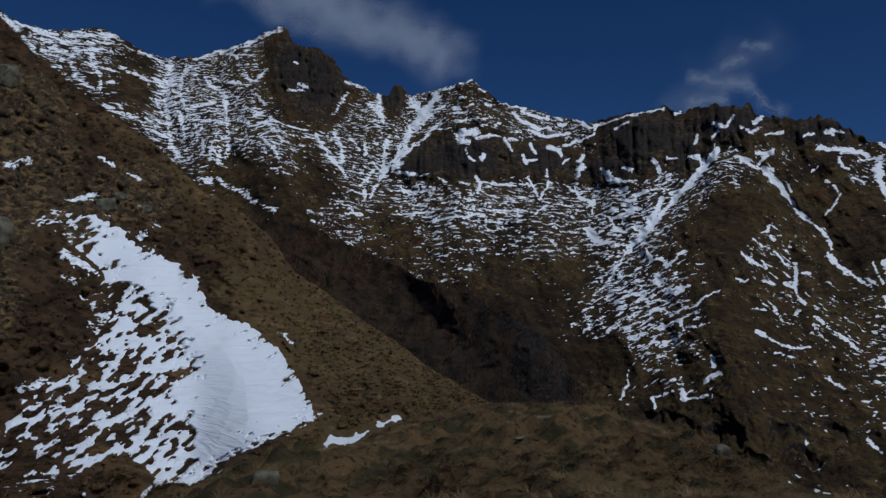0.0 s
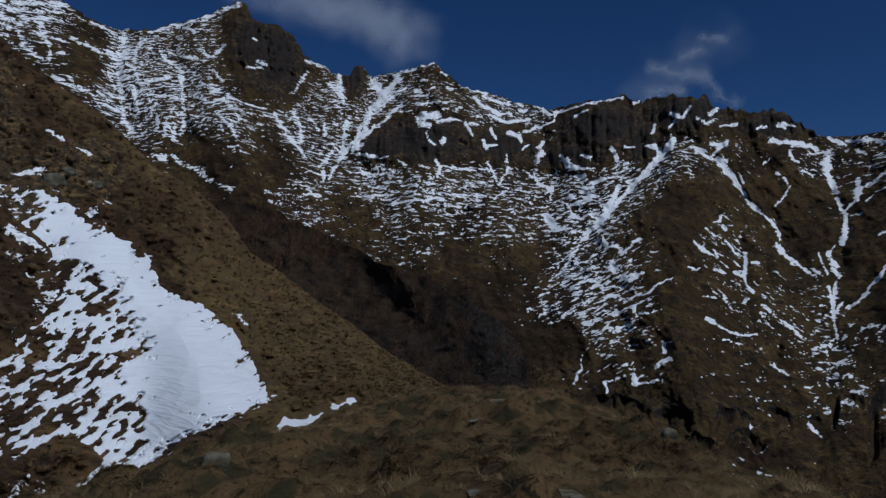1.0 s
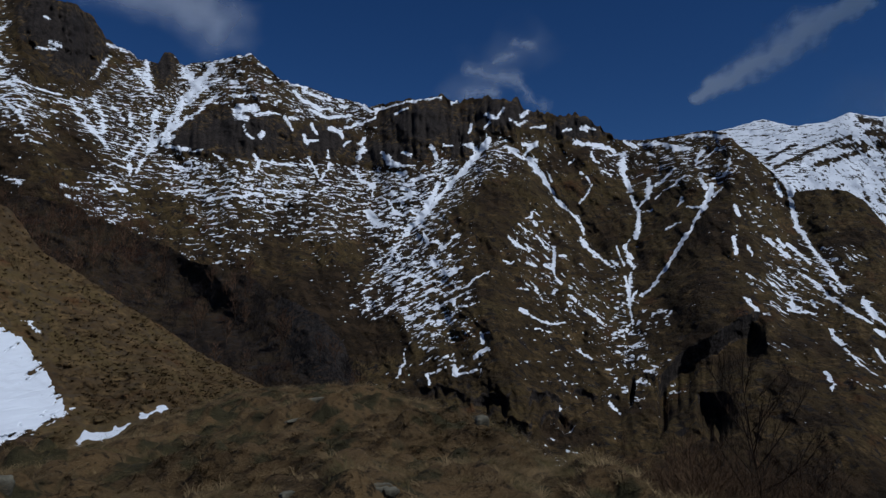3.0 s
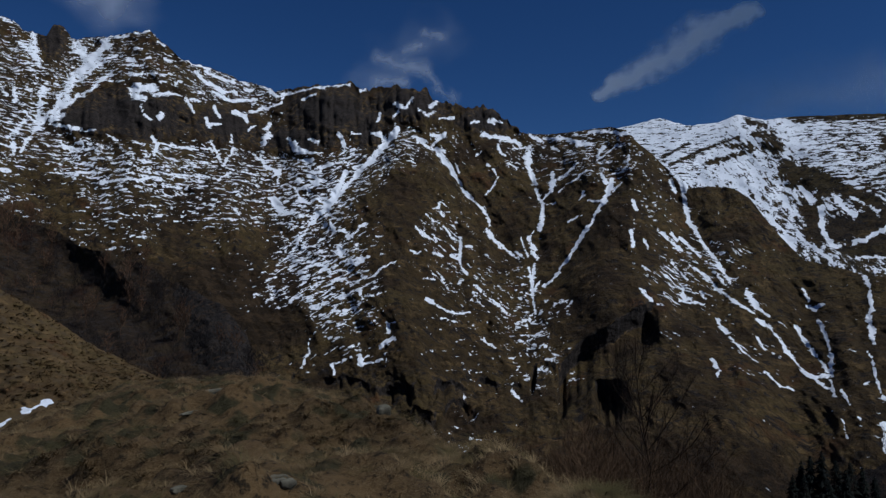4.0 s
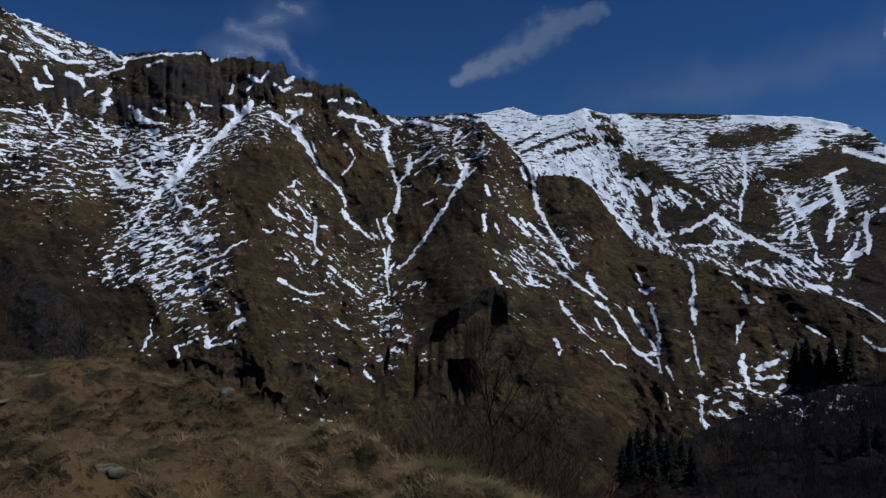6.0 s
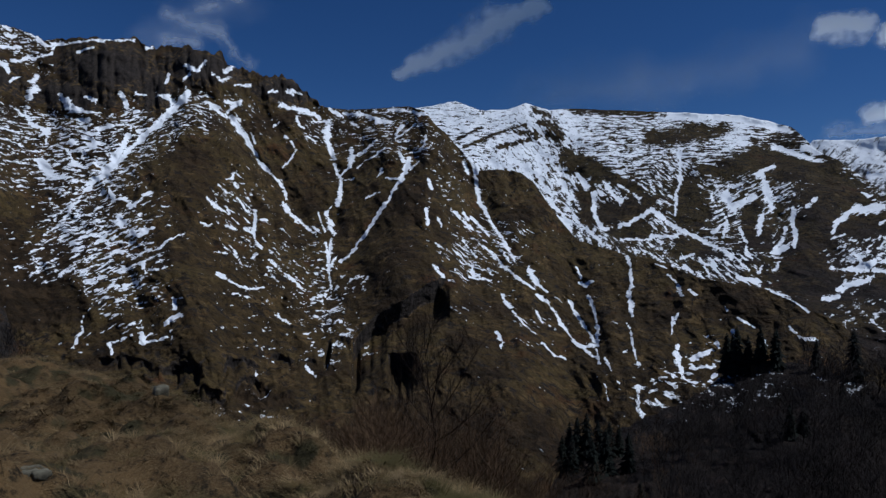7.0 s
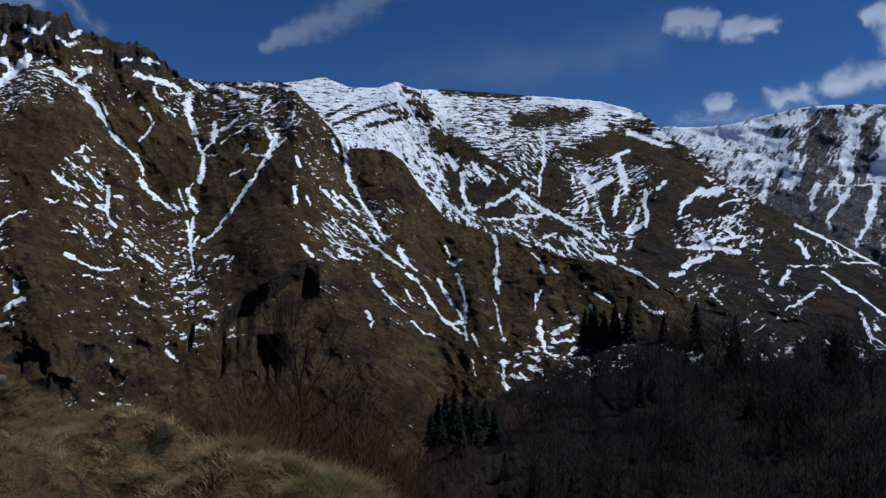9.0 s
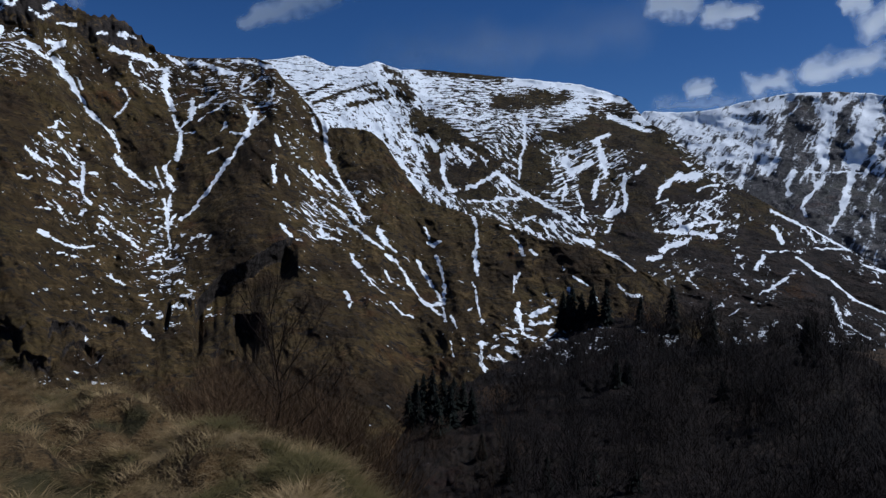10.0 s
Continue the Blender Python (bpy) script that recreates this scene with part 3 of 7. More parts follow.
SNOW_MASSIF_S = [(0.23, [(13.76, 9.96), (14.18, 9.68)]),
    (0.35, [(14.82, 9.7), (15.04, 9.5)]),
    (0.19, [(13.98, 9.03), (15.26, 8.65)]),
    (0.19, [(14.83, 8.42), (13.99, 7.97)]),
    (0.23, [(12.93, 8.15), (13.36, 7.3), (14, 6.89)]),
    (0.39, [(11.7, 7.04), (11.92, 5.98)]),
    (0.31, [(11.08, 7.23), (11.7, 6.62)]),
    (0.27, [(11.26, 8.93), (11.67, 9.16)]),
    (0.27, [(15.71, 5.42), (15.93, 4.77)]),
    (0.19, [(15.93, 4.77), (16.79, 4.78)]),
    (0.19, [(18.3, 5.45), (17.44, 4.57), (17.01, 4.26)]),
    (0.27, [(22.45, 12.04), (23.12, 11.84)]),
    (0.31, [(23.57, 12.27), (24.68, 12.2)]),
    (0.23, [(29.17, 13.14), (28.5, 13.36)]),
    (0.19, [(26.93, 13.24), (27.37, 13.24)]),
    (0.19, [(27.82, 12.37), (28.27, 11.94)]),
    (0.23, [(28.94, 12.06), (30.28, 11.83)]),
    (0.23, [(28.93, 11.2), (29.16, 10.76)])]
SNOW_MASSIF_T = [(0.39, [(-31.25, 19.82), (-30.21, 19.66), (-28.79, 19.48)]),
    (0.39, [(-30.2, 19.48), (-28.42, 19.25)]),
    (0.31, [(-29.83, 19.07), (-28.76, 18.82)]),
    (0.23, [(-30.86, 18.99), (-30.14, 18.39)]),
    (0.39, [(-28.26, 19.57), (-25.34, 20.06)]),
    (0.31, [(-28.41, 19.06), (-25.12, 19.6)]),
    (0.39, [(-29.1, 18.57), (-27.65, 18.25)]),
    (0.31, [(-29.61, 18.3), (-28.35, 17.95)]),
    (0.31, [(-27.67, 18.63), (-25.47, 19.05)]),
    (0.54, [(-26.58, 18.8), (-26.34, 17.88)]),
    (0.31, [(-26.35, 18.07), (-25.95, 17.37), (-25.78, 16.23)]),
    (0.23, [(-25.78, 17.77), (-25.03, 17.69)]),
    (0.19, [(-25.55, 16.84), (-24.99, 16.92)]),
    (0.23, [(-27.81, 17.85), (-27.41, 17.15)]),
    (0.19, [(-27.58, 16.93), (-26.64, 16.5), (-26.07, 16.19)]),
    (0.35, [(-31.93, 19.87), (-31.23, 19.47)]),
    (0.31, [(-25.46, 15.1), (-24.32, 14.84)]),
    (0.27, [(-24.54, 15.41), (-24.33, 15.04)])]
SNOW_MASSIF_U = [(0.35, [(-24.32, 14.84), (-23.16, 14.57), (-22.55, 13.83)]),
    (0.31, [(-22.58, 14.63), (-21.57, 13.93)]),
    (0.27, [(-22.35, 13.85), (-21.15, 13.36)]),
    (0.46, [(-20.97, 13.78), (-20.73, 12.78), (-20.1, 11.81)]),
    (0.85, [(-21.17, 18.39), (-21.12, 17.2)]),
    (0.62, [(-21.2, 17.19), (-21.13, 15.59)]),
    (0.54, [(-21.25, 15.58), (-21.07, 14.18)]),
    (0.39, [(-22.12, 17.48), (-21.51, 16.96)]),
    (0.31, [(-23.69, 17.68), (-22.5, 17.24)]),
    (0.23, [(-23.38, 19.27), (-22.39, 19.02), (-21.38, 18.56)]),
    (0.27, [(-24.47, 17.96), (-23.88, 17.65)]),
    (0.31, [(-22.05, 15.9), (-21.42, 14.96)]),
    (0.46, [(-19.57, 18.77), (-20.27, 17.9), (-20.38, 16.68)]),
    (0.31, [(-20.3, 16.69), (-20.05, 15.7)]),
    (0.31, [(-19.38, 19.19), (-17.14, 20.03), (-15.47, 20.8)]),
    (0.27, [(-15.47, 20.8), (-13.99, 21.54), (-13.13, 21.93)])]
SNOW_MASSIF_V = [(0.23, [(-17.13, 19.83), (-16.28, 19.72)]),
    (0.23, [(-18.73, 18.26), (-18.29, 17.5), (-17.02, 16.81)]),
    (0.23, [(-17.89, 17.94), (-16.64, 17.86), (-15.37, 17.77)]),
    (0.23, [(-15.82, 18.55), (-15.16, 17.99)]),
    (0.23, [(-14.12, 18.9), (-14.95, 18.01)]),
    (0.39, [(-17, 16.4), (-16.85, 14.34)]),
    (0.31, [(-16.85, 14.34), (-16.68, 13.1), (-16.87, 12.46)]),
    (0.39, [(-20.24, 15.28), (-19.97, 13.67)]),
    (0.27, [(-19.21, 14.76), (-18.95, 13.34)]),
    (0.39, [(-18.54, 13.38), (-18.51, 12.34)]),
    (0.27, [(-17.54, 14.08), (-17.92, 13.01), (-18.08, 11.96)]),
    (0.31, [(-15.73, 16.09), (-14.02, 15.59), (-12.71, 15.05)]),
    (0.31, [(-14, 15.17), (-13.34, 14.59), (-12.68, 13.78)]),
    (0.27, [(-14.4, 14.1), (-13.3, 13.1), (-12.85, 12.28)]),
    (0.23, [(-15.7, 15.05), (-14.42, 14.73)]),
    (0.31, [(-20.05, 15.5), (-17.83, 16.32)])]
SNOW_MASSIF_W = [(0.23, [(-19.82, 14.91), (-17.37, 14.92)]),
    (0.31, [(-17.29, 12.85), (-17.47, 12)]),
    (0.19, [(-12.06, 14.87), (-10.74, 14.65)]),
    (0.15, [(-15.14, 17.38), (-14.48, 16.81), (-14.13, 16.42)]),
    (0.46, [(-18.43, 10.38), (-18.03, 10.41)]),
    (0.27, [(-17.43, 10.74), (-16.79, 10.15), (-15.53, 9.79)]),
    (0.31, [(-15.12, 10.02), (-15.1, 9.38)]),
    (0.31, [(-15.53, 9.79), (-14.88, 9.18), (-13.18, 8.61)]),
    (0.19, [(-11.83, 19.6), (-11.66, 19.61)]),
    (0.23, [(-11.48, 18.06), (-10.82, 17.89)]),
    (0.15, [(-12.35, 17.58), (-11.26, 17.74)]),
    (0.23, [(-7.94, 18.46), (-6.59, 18.1)]),
    (0.19, [(-6.59, 18.31), (-5.91, 17.91)]),
    (0.23, [(-7.7, 17.63), (-8.36, 16.76), (-8.79, 16.1)]),
    (0.39, [(-10.08, 14.34), (-9.39, 13.3), (-8.71, 12.46)]),
    (0.31, [(-8.71, 12.46), (-8.04, 11.83), (-7.72, 11.32)])]
SNOW_MASSIF_X = [(0.31, [(-8.76, 14.61), (-7.85, 13.36)]),
    (0.27, [(-7.42, 14.23), (-6.73, 13.39)]),
    (0.46, [(-8.07, 13.56), (-8.05, 12.48)]),
    (0.31, [(-5.23, 17.72), (-4.99, 16.45)]),
    (0.54, [(-5.31, 16.66), (-4.75, 15.6)]),
    (0.39, [(-5.89, 16.85), (-5.3, 16.23)]),
    (0.54, [(-4.5, 14.1), (-4.8, 12.57), (-4.79, 11.92)]),
    (0.35, [(-6.3, 13.84), (-6.15, 12.98)]),
    (0.27, [(-5.6, 12.34), (-4.92, 11.7)]),
    (0.39, [(-2.92, 13.7), (-4.04, 12.59), (-4.7, 11.7)]),
    (0.27, [(-4.7, 11.7), (-5.35, 10.59), (-5.79, 9.71)]),
    (0.31, [(-6.24, 10.35), (-6.23, 9.7)]),
    (0.31, [(-5.6, 11.9), (-6.47, 10.57)]),
    (0.23, [(-3.8, 11.72), (-2, 11.53)]),
    (0.15, [(-4.23, 10.4), (-2.22, 10.2)]),
    (0.19, [(-10.6, 8.48), (-9.51, 8.3)]),
    (0.23, [(-10.36, 7.84), (-8.61, 7.45)]),
    (0.23, [(-8.39, 7.01), (-7.29, 6.82)])]
SNOW_MASSIF_Y = [(0.23, [(-6.4, 6.61), (-7.28, 6.16)]),
    (0.31, [(-7.32, 8.57), (-6.43, 8.46)])]
RAVINES_A = [(0.39, [(20.95, 12.56), (19.06, 10.43), (16.87, 8.3), (14.06, 5.2)]),
    (0.39, [(23.7, 11.77), (25.93, 8.26), (28.22, 5.07), (30.54, 2.52)]),
    (0.39, [(31.25, 10.82), (31.81, 8.37), (32.37, 5.8), (31.61, 1.87), (31.61, -1.61)]),
    (0.39, [(37.7, 8.48), (35.5, 4.52), (32.38, 0.35)]),
    (0.39, [(41.69, 9.37), (43.15, 5.21), (45.98, 0.55), (49.48, -4.28), (52.2, -6.85)]),
    (0.39, [(54.5, 0.97), (54.66, -2.07), (55.31, -7.2)]),
    (0.39, [(50.14, -2.53), (52.12, -5.77)]),
    (0.39, [(31.61, -1.61), (30.98, -5.92), (30.14, -9.29)]),
    (0.39, [(-21.2, 18.98), (-21.13, 15.59), (-20.1, 11.81)]),
    (0.39, [(-1.14, 17.38), (-3.83, 14.33), (-5.79, 9.71)]),
    (0.39, [(-17, 16.4), (-16.87, 12.46)])]
SNOW_FAR_A = [(1.16, [(57.58, 11.33), (60.44, 11.04), (62.83, 10.6)]),
    (0.85, [(62.83, 10.6), (65.51, 9.81)]),
    (0.39, [(62.03, 9.43), (63.2, 8.95)]),
    (0.46, [(64.74, 8.66), (65.87, 8.19), (67.72, 7.47)]),
    (0.69, [(66.62, 8.34), (68.8, 7.99)]),
    (0.31, [(58.19, 8.8), (58.38, 7.32), (58.3, 6.27)]),
    (0.31, [(58.3, 6.27), (57.96, 5.22), (58.03, 3.94)]),
    (0.23, [(57.55, 5.44), (57.96, 5)]),
    (0.46, [(47.89, 6.72), (48.77, 5.61)]),
    (0.31, [(47.89, 5.62), (48.77, 5.17)]),
    (0.54, [(48.77, 4.95), (49.64, 4.07)]),
    (0.69, [(49.64, 4.07), (50.07, 2.96)]),
    (0.39, [(50.07, 2.96), (50.37, 2.3)]),
    (0.54, [(50.51, 3.84), (51.38, 2.95)]),
    (0.46, [(51.38, 2.95), (52.45, 2.07)]),
    (0.15, [(45.02, 7.4), (46.12, 6.65), (47.23, 6.07)]),
    (0.39, [(46.79, 8.04), (47.89, 6.93)])]
SNOW_FAR_B = [(0.77, [(47.68, 8.9), (47.89, 7.59)]),
    (0.62, [(45.46, 8.49), (46.79, 7.82)]),
    (0.54, [(44.13, 8.28), (45.02, 7.62)]),
    (0.77, [(49.43, 6.69), (50.3, 5.37)]),
    (0.62, [(50.74, 7.11), (51.61, 6.22)]),
    (0.46, [(52.04, 5.78), (52.03, 4.47)]),
    (0.46, [(52.03, 4.26), (52.46, 3.16), (52.89, 2.94)]),
    (0.54, [(52.9, 6.2), (53.97, 5.09)]),
    (0.54, [(53.96, 3.14), (55.02, 3.56), (55.87, 4.19)]),
    (0.39, [(55.87, 4.19), (56.5, 4.4)]),
    (0.19, [(53.95, 2.14), (56.28, 2.16)]),
    (0.39, [(56.28, 2.34), (58.15, 2.44)]),
    (0.39, [(56.29, 4.4), (57.53, 3.3)]),
    (0.46, [(57.53, 3.3), (59.17, 2.43), (60.38, 1.78)]),
    (0.35, [(60.38, 1.78), (61.97, 0.92)]),
    (0.19, [(61.97, 0.92), (63.14, -0.13)]),
    (0.23, [(64.28, -1.57), (65.79, -2.16)]),
    (0.12, [(53.76, 6.39), (55.45, 5.28)])]
SNOW_FAR_C = [(0.54, [(58.55, 0.09), (58.95, -0.12)]),
    (0.31, [(58.34, 0.73), (59.37, 0.94)]),
    (0.39, [(60.58, 0.51), (60.77, 0.09)]),
    (0.62, [(62.35, -0.75), (63.71, -0.95)]),
    (0.85, [(61.41, 5.53), (61.8, 4.48)]),
    (0.62, [(62, 4.47), (63.37, 5.05)]),
    (0.54, [(63.96, 6.67), (64.34, 5.42)]),
    (0.62, [(64.34, 5.42), (64.52, 4.39)]),
    (0.39, [(63.94, 3.79), (63.74, 2.56)]),
    (0.31, [(61.2, 4.28), (61.59, 3.44)]),
    (0.23, [(61.59, 3.44), (61.39, 2.18)]),
    (0.23, [(62.38, 3), (62.96, 1.74), (62.95, 0.91)]),
    (0.31, [(61.39, 3.23), (60.59, 2.62)]),
    (0.39, [(63.58, 6.69), (64.73, 7.24)]),
    (0.31, [(60.41, 5.57), (60.61, 4.93)]),
    (0.39, [(66.03, 4.14), (65.84, 3.33)]),
    (0.31, [(65.84, 3.33), (66.2, 2.31), (66.01, 1.5)]),
    (0.31, [(65.46, 2.94), (65.26, 1.92), (64.69, 1.31)])]
SNOW_FAR_D = [(0.31, [(66.77, 4.32), (67.51, 4.89)]),
    (0.54, [(64.69, 1.11), (65.45, 1.51)]),
    (0.19, [(63.91, 0.29), (63.72, -0.33)]),
    (0.19, [(65.06, 0.49), (64.68, -0.13)]),
    (0.54, [(68.76, 3.25), (69.83, 4.01)]),
    (0.62, [(69.83, 4.01), (71.39, 4.14)]),
    (0.31, [(68.58, 2.86), (68.4, 2.47)]),
    (0.19, [(71.21, 2.98), (71.89, 3.35)]),
    (0.31, [(71.89, 3.35), (72.73, 3.43)]),
    (0.27, [(68.39, 2.07), (69.11, 2.37)]),
    (0.54, [(69.98, 0.85), (70.15, 0.07)]),
    (0.46, [(69.8, -0.13), (70.84, 0.46)]),
    (0.31, [(69.09, -0.13), (70.84, -0.13), (72.53, -0.32)]),
    (0.31, [(71.54, 2), (72.04, 1.8)]),
    (0.54, [(71.7, 1.23), (72.2, 0.83)]),
    (0.46, [(68.72, -1.52), (69.44, -1.12), (70.49, -0.72)]),
    (0.39, [(67.82, -2.13), (68.72, -1.92)]),
    (0.31, [(71.53, 0.45), (72.87, 0.83)])]
SNOW_FAR_E = [(0.23, [(70.19, 5.17), (70.71, 4.83)]),
    (0.18, [(70.67, -6.31), (71.07, -6.71)]),
    (0.21, [(71.69, -7.5), (72.01, -7.69)]),
    (0.23, [(73.07, -7.83), (73.47, -8.41)]),
    (0.18, [(73.47, -8.41), (74.42, -8.14)]),
    (0.09, [(69.07, -7.23), (69.7, -8.03)]),
    (0.21, [(76.26, 1.48), (77.19, 1.08)]),
    (0.18, [(77.19, 1.08), (78.28, 0.49), (79.2, -0.68)]),
    (0.21, [(78.64, 0.49), (80.06, -0.47), (81.11, -1.03)]),
    (0.14, [(79.21, -1.08), (81.11, -1.11)]),
    (0.32, [(76.48, 0.27), (77.05, -0.73)]),
    (0.12, [(75.77, -1.36), (78.33, -1.3)]),
    (0.32, [(75.78, -1.77), (75.43, -2.59)]),
    (0.18, [(77.98, -1.71), (79.06, -2.47)]),
    (0.23, [(76.39, -3.98), (75.66, -4.41)]),
    (0.16, [(77.47, -3.12), (76.39, -3.98)]),
    (0.18, [(78.34, -1.9), (79.07, -2.66), (80.13, -3.21)])]
SNOW_FAR_F = [(0.12, [(80.13, -3.21), (81.53, -4.5), (83.47, -5.33)]),
    (0.28, [(80.34, -4.57), (80.71, -5.71)]),
    (0.23, [(80.71, -5.71), (80.9, -6.47)]),
    (0.12, [(80.89, -6.09), (82.6, -7.1)]),
    (0.18, [(82.14, -2.16), (83.14, -2.5)]),
    (0.14, [(82.5, -3.29), (83.16, -3.34)]),
    (0.09, [(74.36, -5.5), (73.61, -6.15)]),
    (0.09, [(70.6, -3.38), (71.42, -4.18)]),
    (0.18, [(78.09, -6.48), (78.46, -6.65)])]
SNOW_EAST_A = [(0.77, [(70.16, 8.11), (73.67, 8.11)]),
    (0.62, [(73.66, 8.59), (76.63, 9.22)]),
    (0.46, [(70.58, 7.28), (72.16, 6.83)]),
    (0.54, [(72.53, 7.42), (75.57, 7.51)]),
    (0.39, [(70.6, 6.25), (73.33, 6.38)]),
    (0.54, [(72.2, 5.19), (73.73, 5.56)]),
    (0.39, [(73.71, 6.58), (75.24, 5.72)]),
    (0.46, [(75.22, 6.53), (74.88, 4.93)]),
    (0.31, [(76.71, 6.08), (76.02, 4.1)]),
    (0.15, [(71.82, 4.37), (73.76, 4.34)]),
    (0.31, [(74.34, 3.92), (74.16, 3.32)]),
    (0.92, [(79.49, 8.66), (79.87, 7.3), (79.38, 5.98)]),
    (0.85, [(79.38, 5.98), (79.6, 4.42)]),
    (0.62, [(79.61, 4.03), (79.11, 3.06), (78.59, 2.47)]),
    (0.31, [(78.59, 2.47), (78.25, 1.68), (78.55, 1.09)]),
    (0.54, [(77.66, 4.27), (77.32, 3.28), (77.33, 2.68)]),
    (0.39, [(80.85, 9.32), (80.02, 8.44)])]
SNOW_EAST_B = [(0.23, [(80.19, 8.43), (80.06, 6.72)]),
    (1.69, [(82.19, 8.85), (81.92, 6.63)]),
    (1.54, [(81.92, 6.63), (81.3, 4.75)]),
    (0.54, [(81.31, 4.37), (80.85, 2.46), (80.71, 1.29)]),
    (0.46, [(82.92, 6.2), (81.99, 3.97)]),
    (0.39, [(81.03, 2.07), (80.21, 0.51)]),
    (0.31, [(80.04, 0.51), (80.05, 0.04)]),
    (0.13, [(77.47, 4.27), (80.29, 4.17), (83.23, 4.13)]),
    (0.31, [(76.8, 9.6), (79.12, 9.64)])]
BARE_STRIPS_A = [(0.19, [(44.58, 9.36), (46.35, 9.78), (47.9, 10.1)]),
    (0.15, [(41.91, 9.37), (44.58, 10.45), (46.8, 11.06)]),
    (0.15, [(41.47, 10.02), (43.25, 10.88)]),
    (0.19, [(45.91, 10.56), (47.68, 10.28)]),
    (0.39, [(50.54, 12.13), (56.33, 11.73)]),
    (0.23, [(47.47, 12.12), (48.57, 11.67)]),
    (0.69, [(48.78, 10.81), (49.22, 9.95)]),
    (0.31, [(47.91, 11.26), (49, 10.81)]),
    (0.77, [(49.87, 8.64), (50.96, 7.75), (52.04, 7.08)]),
    (0.85, [(51.39, 5.79), (51.6, 4.04)]),
    (0.46, [(50.96, 8.4), (52.48, 7.5), (54.19, 6.38), (56.29, 5.04)]),
    (1.31, [(58.78, 5.62), (58.98, 3.92)]),
    (0.85, [(53.11, 4.24), (55.24, 4.33)]),
    (0.62, [(53.74, 2.93), (55.86, 2.69)]),
    (0.54, [(58.35, 1.8), (59.98, 1.36)]),
    (0.85, [(61.62, 7.39), (63.59, 7.91), (66.24, 7.56), (68.07, 6.46), (69.84, 4.6)])]
BARE_STRIPS_B = [(1.16, [(64.74, 7.85), (68.08, 6.86)]),
    (0.77, [(58.81, 10.02), (61.24, 10.3)]),
    (0.62, [(56.32, 9.72), (58.81, 9.81)]),
    (0.92, [(66.95, 2.9), (66.93, 0.88)]),
    (1, [(67.69, 4.48), (68.04, 2.47)]),
    (0.77, [(69.12, 2.85), (71.55, 3.17)]),
    (0.77, [(63.17, 4.64), (63.35, 2.57)]),
    (0.46, [(60.02, 7.26), (61.62, 6.98)]),
    (0.54, [(64.37, 10.29), (65.89, 9.58)]),
    (1.16, [(66.18, -0.33), (68, -1.53)]),
    (0.77, [(70.83, -0.72), (72.85, -1.47)]),
    (1.16, [(78.1, 8.17), (77.79, 6.04)]),
    (0.92, [(80.88, 7.82), (80.43, 5.55)]),
    (0.85, [(80.65, 3.62), (79.84, 1.68)]),
    (0.62, [(75.55, 8.3), (74.43, 8.35)]),
    (1.54, [(74.94, 2.5), (77.54, 1.68)]),
    (1.16, [(79.41, -2.26), (82.53, -4.44)]),
    (1.16, [(76.89, -1.54), (75, -0.36)]),
    (1.54, [(79.11, -4.24), (78.44, -5.86)])]
GULLIES_MASSIF = (SNOW_MASSIF_A, SNOW_MASSIF_B, SNOW_MASSIF_C, SNOW_MASSIF_D, SNOW_MASSIF_E, SNOW_MASSIF_F, SNOW_MASSIF_G, SNOW_MASSIF_H, SNOW_MASSIF_I, SNOW_MASSIF_J, SNOW_MASSIF_K, SNOW_MASSIF_L, SNOW_MASSIF_M, SNOW_MASSIF_N, SNOW_MASSIF_O, SNOW_MASSIF_P, SNOW_MASSIF_Q, SNOW_MASSIF_R, SNOW_MASSIF_S, SNOW_MASSIF_T, SNOW_MASSIF_U, SNOW_MASSIF_V, SNOW_MASSIF_W, SNOW_MASSIF_X, SNOW_MASSIF_Y,)
GULLIES_FAR = (SNOW_FAR_A, SNOW_FAR_B, SNOW_FAR_C, SNOW_FAR_D, SNOW_FAR_E, SNOW_FAR_F, SNOW_EAST_A, SNOW_EAST_B,)
GULLIES_EAST = (SNOW_EAST_A, SNOW_EAST_B,)
BARE_SLOPES = (BARE_STRIPS_A, BARE_STRIPS_B,)
RAVINES = (RAVINES_A,)
SNOW_HILL_A = [(0.44, [(-28.33, 7.53), (-26.73, 7.45)]),
    (0.39, [(-27.49, 8.3), (-25.9, 8.91)]),
    (0.39, [(-31.38, 10.52), (-30.05, 10.86)]),
    (0.26, [(-25.66, 11.6), (-24.72, 11.21)]),
    (0.22, [(-23.63, 10.58), (-22.93, 10.23)]),
    (0.44, [(-26.55, 7.38), (-26.87, 6.65)]),
    (0.44, [(-29.91, -10.05), (-27.28, -9.56), (-24.57, -7.88)]),
    (0.48, [(-24.57, -7.88), (-22.46, -6.05), (-20.54, -4.92)]),
    (0.35, [(-28.57, -10.6), (-26.91, -10.02)]),
    (0.39, [(-25.59, -8.64), (-23.88, -7.15)]),
    (0.35, [(-29.31, -9.1), (-28.71, -7.99), (-27.43, -6.59)]),
    (0.48, [(-26.56, -3.19), (-25.47, -3.8), (-24.07, -2.85)]),
    (0.7, [(-24.45, -2.53), (-23.05, -0.86), (-22.36, 0.35)]),
    (0.39, [(-21.08, -2.9), (-20.35, -2.09)]),
    (0.31, [(-25.41, -5.16), (-23.98, -4.82)]),
    (0.52, [(-23.49, -7.63), (-20.54, -6.91), (-19.82, -5.54)])]
